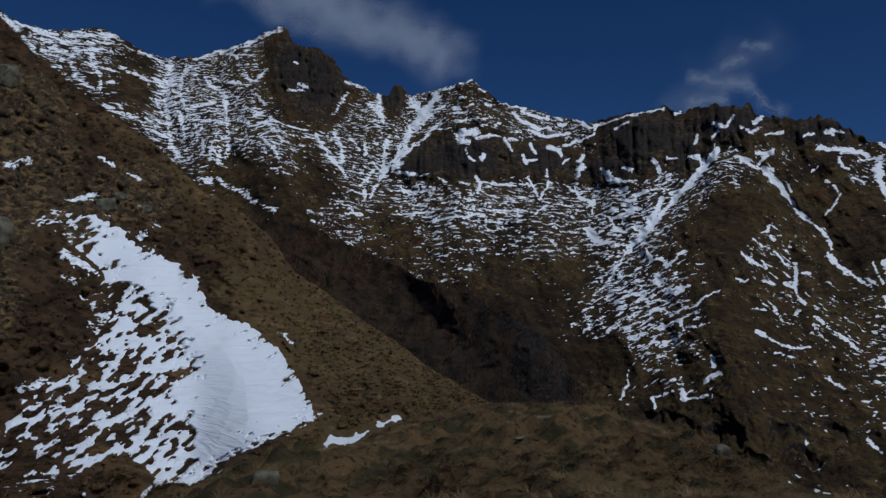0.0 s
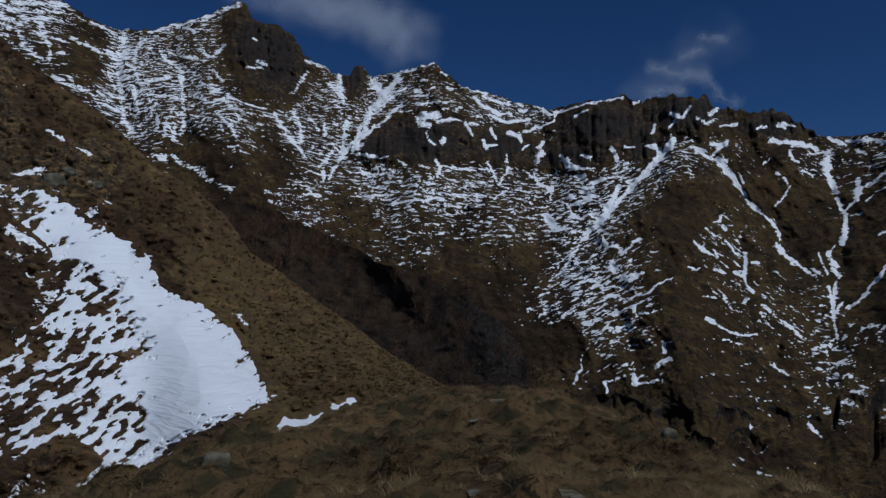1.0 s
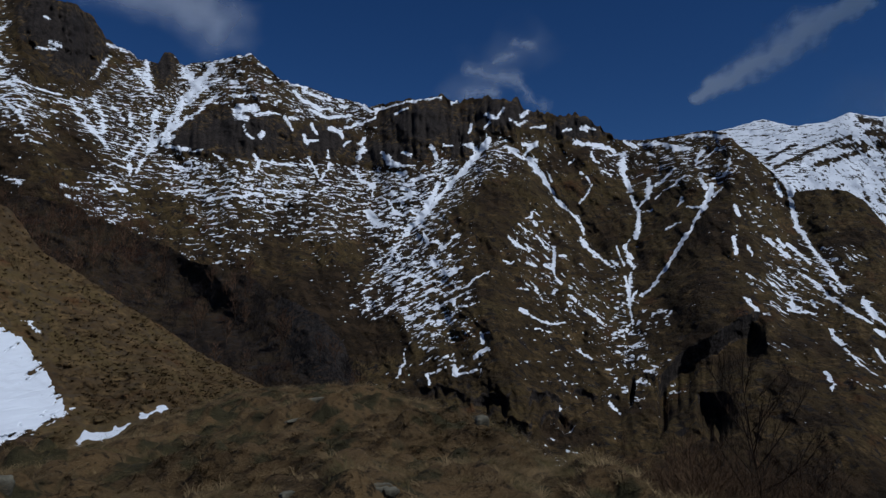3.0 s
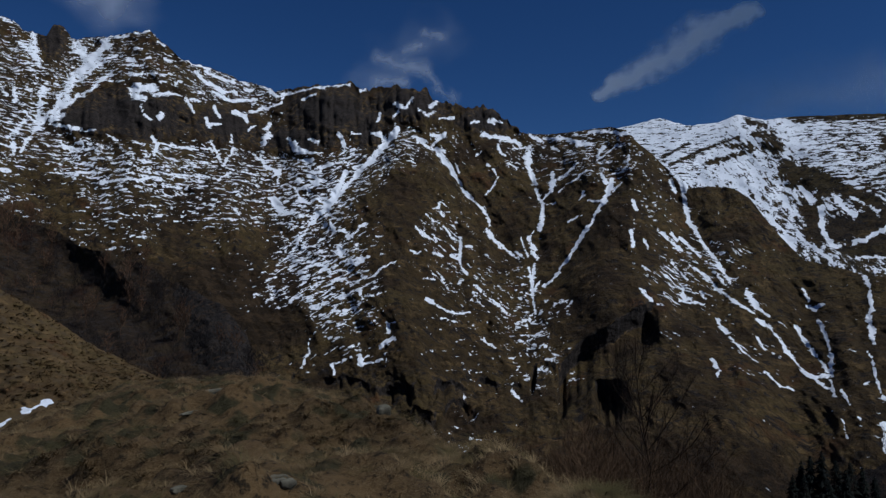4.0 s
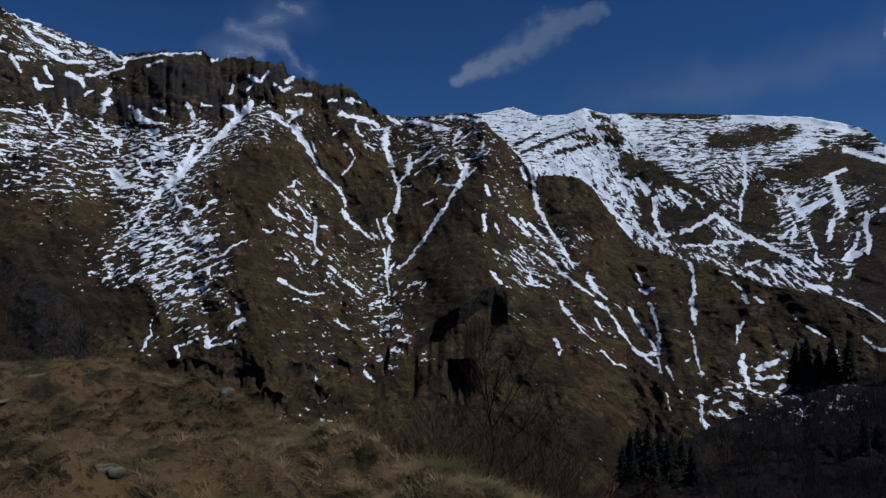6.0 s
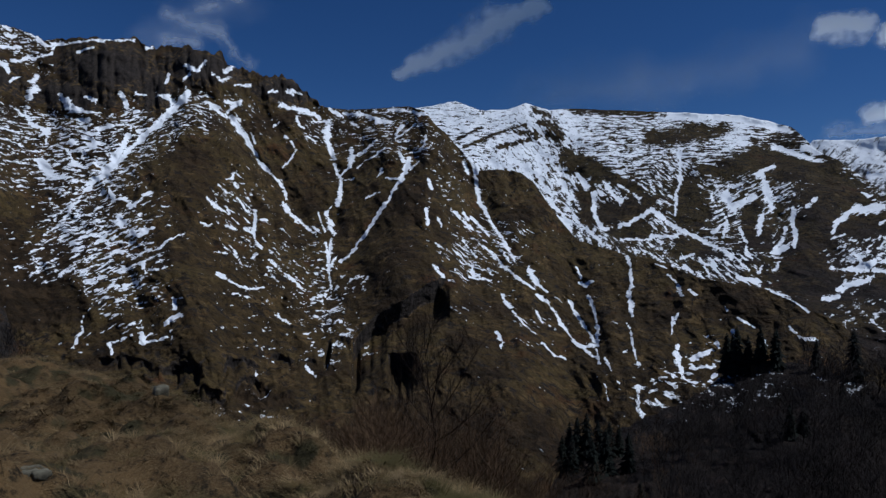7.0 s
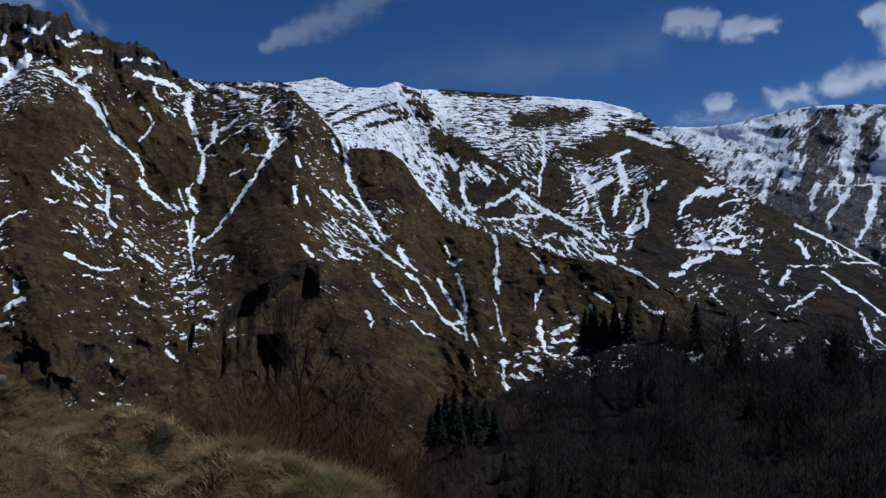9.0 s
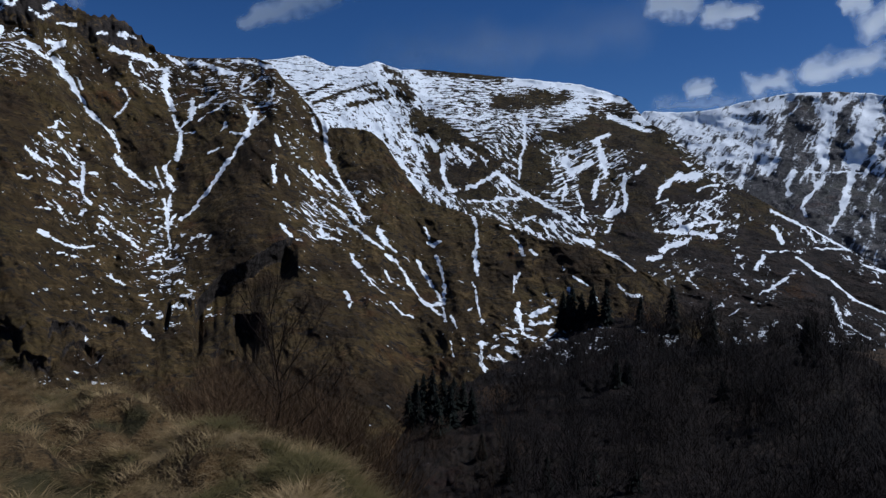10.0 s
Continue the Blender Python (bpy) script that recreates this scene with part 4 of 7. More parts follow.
SNOW_HILL_B = [(0.35, [(-30.69, -7.48), (-29.45, -6.47)]),
    (0.61, [(-27.48, 4.63), (-26.2, 3.9), (-24.71, 3.15)]),
    (0.44, [(-24.95, 0.34), (-22.78, 1.57)]),
    (0.39, [(-29.33, -5.74), (-27.49, -5.53)]),
    (0.35, [(-23.79, -9.06), (-21.59, -8.81), (-20.11, -8.11)]),
    (0.44, [(-22.13, -4.88), (-20.67, -3.71)]),
    (0.26, [(-26.58, -2.8), (-26.07, -2.5)]),
    (0.31, [(-27.32, -8.82), (-25.98, -7.98)]),
    (0.12, [(-12.3, -0.87), (-11.43, -1.81)]),
    (0.1, [(-12.72, -0.78), (-11.96, -0.95)])]
PATCHES_HILL = (SNOW_HILL_A, SNOW_HILL_B,)
# rocky lips: height of the wall below and of its foot in degrees, overhang in metres for each degree, raggedness
LIPS = [([(33.2, -5.7), (33.9, -5.0), (35.0, -3.75), (36.7, -2.85), (38.9, -1.4), (40.0, -0.8), (40.9, -0.7)], 1.3, 2.8, 5.5, 0.12),
        ([(35.9, -6.8), (36.6, -6.6), (37.4, -6.6), (38.9, -6.9)], 1.5, 1.8, -1.5, 0.4),
        ([(31.1, -5.9), (31.9, -5.2), (32.6, -5.1), (33.4, -5.4)], 0.9, 1.0, 2.0, 0.5),
        ([(15.0, -6.6), (16.4, -6.2), (17.8, -6.3), (19.2, -7.0)], 0.45, 0.6, 2.0, 0.5),
        ([(19.3, -7.5), (20.3, -6.9), (21.4, -6.6), (22.8, -7.1)], 0.7, 0.8, 2.0, 0.5),
        ([(20.6, -9.0), (22.0, -8.6), (24.2, -9.0)], 0.8, 0.8, 2.0, 0.5),
        ([(23.5, -7.1), (24.6, -6.7), (26.6, -7.3)], 0.5, 0.7, 2.0, 0.5),
        ([(26.8, -6.9), (27.9, -6.6), (29.4, -7.1)], 0.4, 0.7, 2.0, 0.5),
        ([(24.4, -8.6), (25.6, -8.2), (27.4, -8.7)], 0.5, 0.7, 2.0, 0.5)]
CLIFF_TOP = [(13.24, 15.04), (14.87, 15.28), (18.21, 15.29), (20.24, 15.44), (21.82, 15.09)]
SPUR_LINES = [(0.04, [(20.87, 12.54), (19.57, 6.38), (19.79, 0.54), (21.22, -3.12)]),
    (0.04, [(2.27, 18.65), (2.05, 10.66)]),
    (0.04, [(-13.12, 21.61), (-13.53, 13.3), (-9.91, 6.54)]),
    (0.04, [(14.87, 15.45), (15.21, 11.64)])]
SPUR_LINES_EAST = [(0.04, [(39.02, 11.17), (38.8, 2.78), (39.77, -1.2), (43.22, -6.49)]),
    (0.04, [(59.56, -0.97), (56.22, -7.6)]),
    (0.04, [(48.98, 4.95), (52.01, -0.77), (53.69, -7.67)])]
DRIFT_EDGE = [(-28.68, 7.62), (-26.75, 7.77), (-24.54, 7.35), (-22.19, 5.36), (-19.41, 4.13), (-17.3, 1.02), (-14.82, -0.02), (-12.26, -2.14), (-10.5, -5.12), (-9.1, -7.44), (-11.27, -8.34), (-15.33, -9.82), (-18.04, -11.52), (-19.91, -12.91), (-23.07, -12.84), (-21.13, -10.83), (-22.85, -9.69), (-26.88, -10.61), (-30.03, -10.67), (-30.72, -9.79), (-30.87, -7.11), (-29.51, -5.43), (-27, -2.79), (-25.42, -1.25), (-24.41, 0.54), (-25.46, 3.52), (-27.32, 5.04), (-26.32, 6.28)]
DRIFT_CORE = [(-26.54, 7.26), (-24.54, 7.35), (-22.19, 5.36), (-19.41, 4.13), (-17.3, 1.02), (-14.82, -0.02), (-12.26, -2.14), (-10.5, -5.12), (-9.1, -7.44), (-11.27, -8.34), (-15.33, -9.82), (-18.04, -11.52), (-19.91, -12.91), (-23.07, -12.84), (-19.24, -10.68), (-18.33, -8.98), (-20, -5.94), (-18.94, -3.34), (-20.42, -0.25), (-23.38, 2.37), (-25.72, 5.12)]
TONGUE_EDGE = [(-9.48, -9.37), (-8.66, -8.15), (-7.37, -8.5), (-5.75, -7.98), (-3.51, -7.03), (-3.34, -7.37), (-5.23, -8.32), (-6.93, -9.42)]
DRIFT_FOLD = [(-19.33, 2.04), (-16.63, -0.87), (-15.21, -3.39), (-14.61, -7.11), (-15.14, -9.51)]
# snow cover: bearing, height, share of the ground
COVER_MASSIF_A = [(-30.2, 18.8, 0.42), (-26.2, 19.2, 0.45), (-25.7, 16.6, 0.3), (-23.5, 16.9, 0.05), (-21.1, 16.0, 0.62), (-17.8, 15.5, 0.52), (-16.2, 18.5, 0.42), (-14.8, 14.5, 0.5), (-13.1, 12.5, 0.35), (-12.8, 18.0, 0.12), (-10.2, 19.0, 0.1), (-10.1, 13.9, 0.35), (-7.4, 13.2, 0.5), (-10.0, 10.9, 0.15), (-14.7, 10.7, 0.05), (-8.2, 7.5, 0.4), (-11.7, 8.2, 0), (-4.7, 14.5, 0.5), (-1.1, 16.7, 0.45), (2.5, 17.2, 0.28), (2.0, 12.9, 0.2), (5.2, 12.4, 0.3), (7.5, 15.4, 0.5), (-1.1, 8.9, 0.5), (2.9, 8.9, 0.54), (7.4, 8.9, 0.48), (1.6, 6.2, 0.3), (7.4, 5.8, 0.35), (-3.8, 6.7, 0.2), (11.8, 9.2, 0.45)]
COVER_MASSIF_B = [(13.9, 11.7, 0.4), (15.3, 14.2, 0.02), (9.6, 12.3, 0.35), (5.2, 3.1, 0.02), (9.5, 3.6, 0.15), (13.8, 2.2, 0.58), (16.6, 2.2, 0.58), (15.7, -1.1, 0.56), (18.2, 0.5, 0.45), (12.0, -0.3, 0.42), (19.9, 6.0, 0.08), (19.8, 2.2, 0.15), (21.9, 7.1, 0), (21.3, 0.5, 0.02), (15.9, 5.2, 0.4), (24.5, 5.0, 0.3), (24.7, 0.6, 0.25), (28.5, 6.8, 0.08), (28.2, -0.6, 0.3), (30.4, 10.5, 0.3), (25.9, 13.3, 0.3), (22.2, 14.1, 0.3), (28.0, -4.1, 0.26), (21.6, -4.3, 0.16), (17.6, -5.2, 0.28), (25.1, -6.5, 0.2), (5.1, -3.4, 0), (17.3, 10.7, 0.5), (18.7, 11.4, 0.5), (15.6, 8.2, 0.5)]
COVER_MASSIF_C = [(12.6, 10.5, 0.5), (11.6, -2.0, 0), (12.7, -4.2, 0), (14.0, -5.0, 0.15), (14.2, 5.7, 0.5), (20.3, 12.0, 0.42), (11.0, 14.4, 0.5), (27.2, 12.0, 0.15), (27.2, 9.1, 0.1), (29.3, 5.7, 0.1), (34.0, 6.3, 0.06), (36.2, 2.8, 0.05), (30.1, -1.2, 0.35), (34.4, -1.6, 0.4), (33.5, -4.2, 0.4), (36.1, 10.8, 0.35), (31.8, 11.3, 0.3), (34.4, 0.6, 0.05), (39.7, 2.8, 0.12), (41.5, 5.9, 0.25), (44.1, 5.4, 0.1), (46.3, 5.4, 0.03), (45.5, 1.9, 0.35), (47.6, 0.6, 0.1), (42.3, 1.0, 0.4), (43.2, -3.0, 0.12), (47.6, -4.3, 0.2), (49.9, 1.9, 0.02), (52.0, -3.8, 0.08), (56.2, -4.2, 0.04), (57.1, -0.3, 0.08), (52.0, -8.1, 0.1), (47.6, -8.2, 0.03)]
COVER_MASSIF_D = [(58.3, -9.2, 0.35), (62.3, -6.5, 0.25), (64.3, -4.0, 0.03), (38.8, -3.9, 0.02), (28.0, -5.8, 0.24), (24.0, -5.7, 0.18), (38.8, -7.8, 0), (34.4, -10.3, 0)]
COVER_FAR_A = [(41.5, 11.5, 0.8), (45.5, 11.1, 0.84), (43.2, 8.9, 0.72), (46.5, 9.3, 0.8), (49.9, 10.6, 0.8), (54.2, 10.9, 0.6), (58.4, 9.8, 0.6), (62.4, 10.6, 0.95), (63.6, 9.1, 0.55), (59.6, 6.9, 0.55), (52.0, 8.4, 0.65), (56.3, 5.7, 0.5), (61.6, 4.7, 0.45), (64.3, 7.9, 0.35), (68.1, 5.3, 0.25), (50.3, 5.8, 0.6), (54.6, 3.6, 0.4), (56.3, 0.5, 0.5), (60.4, 0.5, 0.4), (68.1, 7.2, 0.5), (65.5, 1.7, 0.25), (69.1, 2.5, 0.4), (70.8, 0.5, 0.45), (66.2, -1.6, 0.2), (69.8, -2.3, 0.25), (72.2, -3.8, 0.15)]
COVER_EAST_A = [(69.8, 8.1, 0.9), (72.1, 8.2, 0.9), (74.4, 7.8, 0.75), (77.4, 8.4, 0.6), (73.7, 6.2, 0.65), (69.8, 6.3, 0.5), (76.7, 6.1, 0.55), (78.8, 7.2, 0.6), (80.9, 7.8, 0.6), (82.3, 5.9, 0.5), (77.5, 3.3, 0.3), (80.3, 2.5, 0.35), (82.4, 1.3, 0.25), (79.3, 0.5, 0.2), (77.6, -2.3, 0.3), (73.9, -1.6, 0.25), (81.2, -3.4, 0.25), (82.6, -6.3, 0.2), (77.7, -5.9, 0.1)]
COVER_HILL_A = [(-28.9, -9.8, 0.25), (-27.3, -8.8, 0.2), (-23.8, -8.3, 0.25), (-21.7, -5.3, 0.3), (-23.0, -1.3, 0.55), (-25.8, -5.1, 0.3), (-28.8, -5.8, 0.2), (-25.9, -3.2, 0.2), (-21.6, -7.7, 0.5), (-24.4, -10.9, 0.2), (-27.1, 8.6, 0.12), (-28.0, 4.6, 0.05), (-25.1, 3.5, 0.25), (-30.7, 10.6, 0), (-16.6, 5.1, 0), (-12.3, 0.8, 0), (-20.9, 11.1, 0.01), (-29.1, -1.2, 0.03), (-21.9, -11.1, 0.05), (-8.0, -3.4, 0), (-30.4, -7.1, 0.15), (-25.5, 11.7, 0.05), (-27.6, 16.4, 0.05), (-31.3, 2.5, 0), (-27.8, 0.3, 0.05), (-26.4, 7.3, 0.2), (-3.6, -3.5, 0), (-15.7, 0.4, 0.1), (-22.7, 0.3, 0.75), (-24.1, -1.3, 0.55)]
COVER_HILL_B = [(-21.8, -2.9, 0.65), (-20.9, -6.1, 0.6), (-20.3, -8.9, 0.55), (-25.5, 4.7, 0.5), (-27.0, 5.8, 0.3)]
SLANT_MASSIF_A = [(13.8, 2.2, 1), (16.6, 0.5, 1), (18.7, 3.0, 1), (15.7, -2.0, 1), (9.5, 5.3, 0), (2.9, 7.6, 0), (-8.3, 14.0, 0), (-21.0, 15.2, 0), (18.1, 10.2, 0.8), (13.9, 10.4, 0.3), (25.6, 3.7, -1), (24.2, 6.2, -1), (27.6, 8.8, -1), (28.2, -1.0, -0.6), (29.4, 10.6, -0.5), (9.7, 14.4, -0.5), (34.4, -2.9, 1), (32.7, -4.2, 1), (36.2, -1.6, 1), (30.1, 5.8, 0), (42.3, 1.4, -1), (45.4, -0.8, -1), (48.5, -4.3, -1), (44.1, -4.3, -1), (52.0, -6.0, -0.8), (58.3, -8.0, 0), (56.3, -1.6, -0.6), (36.2, 5.0, 0.6)]
SLANT_FAR_A = [(41.5, 11.1, -0.3), (47.7, 6.3, -1), (50.3, 4.1, -1), (56.3, 3.5, -0.8), (62.4, -0.3, -1), (62.4, 4.7, 1), (65.1, 3.4, 1), (69.1, 2.5, 1), (69.8, -0.7, 1), (54.2, 9.2, -0.2), (60.4, 10.1, 0), (58.4, 5.6, -0.9), (68.1, 7.2, 0.2)]
# single things: bearing, height, sizes in metres
SPRUCES = [(61.48, -7.33, 12), (62.22, -7.52, 14), (62.99, -7.41, 11), (63.84, -7.25, 13), (64.78, -7.08, 12), (67.61, -6.45, 9), (69.87, -7.1, 14), (72.42, -8.89, 15), (78.69, -9.18, 12), (61.62, -6.36, 11), (63.71, -6.64, 9), (50.06, -14.08, 13), (50.81, -14.36, 15), (51.51, -14.22, 16), (52.3, -14.25, 14), (53.13, -14.1, 13), (53.86, -13.83, 11), (49.3, -14.9, 12), (50.4, -15.3, 13), (52.9, -15.2, 15), (54.6, -15.0, 13), (51.9, -15.9, 14), (65.7, -11.8, 8), (66.6, -11.4, 7), (55.5, -17.7, 9), (57.5, -19.0, 9), (60.6, -19.6, 6), (62.7, -19.6, 7), (64.1, -19.0, 6), (67.3, -19.1, 6), (73.4, -12.1, 7), (79.3, -8.4, 8), (69.0, -9.0, 6)]
# The second entry is a thin slab added in place of a dead branch.
KNOLL_STONES = [(7.68, -7.27, 0.34, 0.14, 0.07, 15), (6.17, -8.67, 0.26, 0.05, 0.03, 40), (-13.25, -11.57, 0.2, 0.15, 0.16, 20), (20.27, -8.99, 0.2, 0.15, 0.15, 0), (4.24, -5.56, 0.15, 0.1, 0.06, 0), (20.53, -9.06, 0.13, 0.12, 0.13, 0), (15.78, -7.08, 0.12, 0.1, 0.06, 0), (13.21, -13.67, 0.12, 0.08, 0.05, 10), (25.3, -10.7, 0.22, 0.15, 0.1, 30), (13.97, -14.09, 0.09, 0.07, 0.05, 0), (13.3, -13.94, 0.09, 0.07, 0.05, 0), (6.13, -13.98, 0.1, 0.06, 0.04, 30)]
GORGE_TREES = [(-10.78, 6.74), (-9.91, 6.54), (-9.25, 6.34), (-8.59, 6.13), (-7.93, 5.7), (-7.05, 5.28), (-6.16, 4.85), (-5.05, 3.98), (-3.71, 3.11), (-9.89, 5.67), (-8.12, 4.38), (-5.91, 3.09)]
HILL_SHRUBS = [(-30.83, 12.67), (-29.85, 10.31), (-31.45, 14.65), (-15.79, 4.87), (-16.86, 5.9), (-18.72, 7.09), (-20.82, 9.89), (-13.24, 2.99)]
HILL_STONES = [(-25.13, 8.16, 0.9, 0.6, 0.55, 20), (-31.43, 5.58, 0.7, 0.6, 1.3, 0), (-24.05, 8.85, 0.5, 0.5, 0.35, 0), (-31.54, 16.12, 0.8, 0.8, 1.2, 0), (-22.3, 8.15, 0.5, 0.4, 0.3, 10)]
CUMULI = [([(68.17, 16.47), (70.18, 16.06)], 1.3), ([(71.77, 15.36), (74.63, 15.49)], 1.1), ([(70.51, 10.26), (71.68, 10.48)], 0.9), ([(75.12, 10.41), (76.96, 10.56)], 1.3), ([(78.38, 11.1), (82.45, 11.58)], 1.4), ([(82.39, 13.92), (83.98, 14.42)], 1.5), ([(80.69, 15.27), (81.69, 15.35)], 1)]
VEILS = [([(-18.22, 26.09), (-10.31, 24.21), (-4.38, 22.11), (-0.7, 20.54)], 3.6)]
LENSES = [([(37.32, 15.06), (41.05, 16.88), (44.06, 18.29), (47.81, 19.52)], 1.95)]
WISPS = [([(19.55, 17.88), (20.88, 17.51), (23.12, 17.27)], 1), ([(21.55, 18.64), (22.89, 19)], 0.7), ([(23.12, 19.82), (24.46, 19.6)], 0.6), ([(19.12, 16.33), (21.33, 16.15)], 0.8), ([(23.12, 17.02), (23.92, 16.11)], 0.7), ([(24.1, 15.69), (25.36, 15.07)], 0.7), ([(68.52, 9.4), (73.64, 9.39)], 1)]
HAZES = [([(47.69, 13.6), (58.42, 13.95), (66.3, 14.83)], 3), ([(18.68, 15.56), (21.33, 18.14), (24.92, 19.84)], 2.6), ([(49.34, 12.96), (58.66, 13.42)], 2)]


# arithmetic for the relief
def hashed(ix, iy, seed):
    h = (ix.astype(np.int64) * 374761393 + iy.astype(np.int64) * 668265263 + seed * 144269) & 0x7FFFFFFF
    h = ((h ^ (h >> 13)) * 1274126177) & 0x7FFFFFFF
    return ((h ^ (h >> 16)) & 0xFFFF) / 65535.0


def grain(x, y, seed=0):
    """Smooth noise between -1 and 1."""
    ix, iy = np.floor(x), np.floor(y)
    fx, fy = x - ix, y - iy
    fx, fy = fx * fx * (3 - 2 * fx), fy * fy * (3 - 2 * fy)
    a, b = hashed(ix, iy, seed), hashed(ix + 1, iy, seed)
    c, d = hashed(ix, iy + 1, seed), hashed(ix + 1, iy + 1, seed)
    return 2 * ((a * (1 - fx) + b * fx) * (1 - fy) + (c * (1 - fx) + d * fx) * fy) - 1


def fbm(x, y, octaves=4, seed=0, ridged=False):
    total, amp, norm = 0.0, 1.0, 0.0
    for k in range(octaves):
        g = grain(x * 1.0, y * 1.0, seed + 17 * k)
        total = total + amp * ((1 - 2 * np.abs(g)) if ridged else g)
        norm, amp = norm + amp, amp * 0.5
        x, y = (x * 0.8 - y * 0.6) * 2.03 + 5.1, (x * 0.6 + y * 0.8) * 2.03 + 1.7
    return total / norm


def curve_at(points, az, k=1):
    p = np.array(points)
    return np.interp(az, p[:, 0], p[:, k])


def away(az, el, line, reach):
    """Angular distance to a broken line, as far as reach; beyond it, reach."""
    p = np.array(line)
    d = np.full(az.shape, float(reach))
    near = ((az > p[:, 0].min() - reach) & (az < p[:, 0].max() + reach)
            & (el > p[:, 1].min() - reach) & (el < p[:, 1].max() + reach))
    if not near.any():
        return d
    a, e = az[near], el[near]
    best = np.full(a.shape, float(reach))
    for (x0, y0), (x1, y1) in zip(p[:-1], p[1:]):
        dx, dy = x1 - x0, y1 - y0
        t = np.clip(((a - x0) * dx + (e - y0) * dy) / (dx * dx + dy * dy + 1e-9), 0, 1)
        best = np.minimum(best, np.hypot(a - x0 - t * dx, e - y0 - t * dy))
    d[near] = best
    return d


def inside(az, el, edge):
    """Signed angular distance to a closed outline, positive inside."""
    p = np.array(edge)
    q = np.roll(p, -1, 0)
    within = np.zeros(az.shape, bool)
    for (x0, y0), (x1, y1) in zip(p, q):
        if y0 != y1:
            cross = (el > min(y0, y1)) & (el <= max(y0, y1)) & (az < x0 + (el - y0) * (x1 - x0) / (y1 - y0))
            within ^= cross
    d = away(az, el, list(edge) + [edge[0]], 6.0)
    return np.where(within, d, -d)


def cover_at(az, el, *lists):
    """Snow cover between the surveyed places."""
    s = np.array([q for part_list in lists for q in part_list])
    num, den = np.zeros(az.shape), np.zeros(az.shape)
    for a, e, v in s:
        w = 1.0 / ((az - a) ** 2 + (el - e) ** 2 + 0.4) ** 2
        num += w * v
        den += w
    return num / den


def rocks_at(az, el, blobs):
    total = np.zeros(az.shape)
    for a, e, ra, re in blobs:
        total = np.maximum(total, np.clip(1.6 - np.hypot((az - a) / ra, (el - e) / re), 0, 1))
    return total


def gully_cut(az, el, sets, depth, trough=0.0):
    """How deep the gullies are cut, and how surely snow lies in them; the long ones run in troughs."""
    cut, lie = np.zeros(az.shape), np.full(az.shape, -9.0)
    wob = 0.13 * fbm(az * 2.2, el * 2.2, 3, 91)
    swell = 1 + 0.8 * fbm(az * 2.0 + 9, el * 2.0, 3, 92)
    firm = np.interp(az, [-8, 2], [0.8, 1.2])
    fray = 0.06 * fbm(az * 9, el * 9, 2, 96)
    a, e = az + wob + fray, el - wob + fray
    sway = 0.35 * fbm(az * 0.6, el * 0.6, 2, 93)
    for gullies in sets:
        for width, line in gullies:
            d = away(a, e, line, 3.5 * width + 0.4)
            if trough and math.dist(line[0], line[-1]) > 2.6:
                wide = away(az + sway, el, line, 1.7) / 1.7
                cut = np.maximum(cut, trough * (1 - wide) ** 1.4)
            cut = np.maximum(cut, depth * width * np.clip(1 - d / (2.2 * width + 0.3), 0, 1))
            lie = np.maximum(lie, firm - (firm - 0.5) * d / (0.35 * width * swell + 0.012))
    return cut, lie


def bare_strips(az, el, sets):
    """Wind-swept strips that carry little snow."""
    bare = np.zeros(az.shape)
    for strips in sets:
        for width, line in strips:
            bare = np.maximum(bare, np.clip(1.3 - away(az, el, line, 2.0 * width) / width, 0, 1))
    return bare


def recess(az, el, line, lip, high):
    """A hollow below a rocky lip."""
    p = np.array(line)
    d = np.interp(az, p[:, 0], p[:, 1]) - el
    span = np.clip((az - p[0, 0]) / 0.6, 0, 1) * np.clip((p[-1, 0] - az) / 0.6, 0, 1)
    return span * np.clip(d / lip, 0, 1) * np.clip(1 - (d - lip) / high, 0, 1)


def upright(az, el, r, line, high, foot, back, rag):
    """Ground below a rocky lip set steep as high as given, eased out again over its foot; also how much of it is wall."""
    p = np.array(line)
    lip = np.interp(az[0], p[:, 0], p[:, 1]) + rag * fbm(az[0] * 2.2, az[0] * 0, 4, 94)
    turn = slice(None, None, 1 if el[0, 0] < el[-1, 0] else -1)
    edge = np.array([np.interp(lip[k], el[turn, k], r[turn, k]) for k in range(len(lip))])
    edge = smoothed(edge, az[0], 0.8)
    d = lip[None, :] - el
    h = high * (1 + 0.3 * fbm(az * 0.9, az * 0, 2, 95) + 2.4 * rag * fbm(az * 2.2, az * 0, 3, 93))
    span = np.clip((az - p[0, 0]) / 0.4, 0, 1) * np.clip((p[-1, 0] - az) / 1.0, 0, 1)
    w = span * np.clip(d / 0.12, 0, 1) * np.clip((h + foot - d) / foot, 0, 1)
    ribs = buttress(az + 0.15 * el, el, 0.9, 96, 1.0) + 0.5 * buttress(az, el, 0.4, 97, 1.0)
    wall = edge[None, :] + back * d + 0.0025 * edge[None, :] * (fbm(az * 1.5, el * 2.5, 3, 98) - ribs)
    return r * (1 - w) + wall * w, span * np.clip(d / 0.12, 0, 1) * np.clip((h + 0.3 - d) / 0.3, 0, 1)


def buttress(az, el, wide, seed, round_off=0.5):
    """Rounded pillars side by side, parted by sharp clefts."""
    a = az + 0.5 * wide * fbm(az * 0.8 / wide, el * 0.4 / wide, 2, seed)
    cell = np.floor(a / wide)
    p = 2 * (a / wide - cell) - 1
    return np.clip(1 - p * p, 0, 1) ** round_off * (0.4 + 0.8 * hashed(cell, 0 * cell, seed))


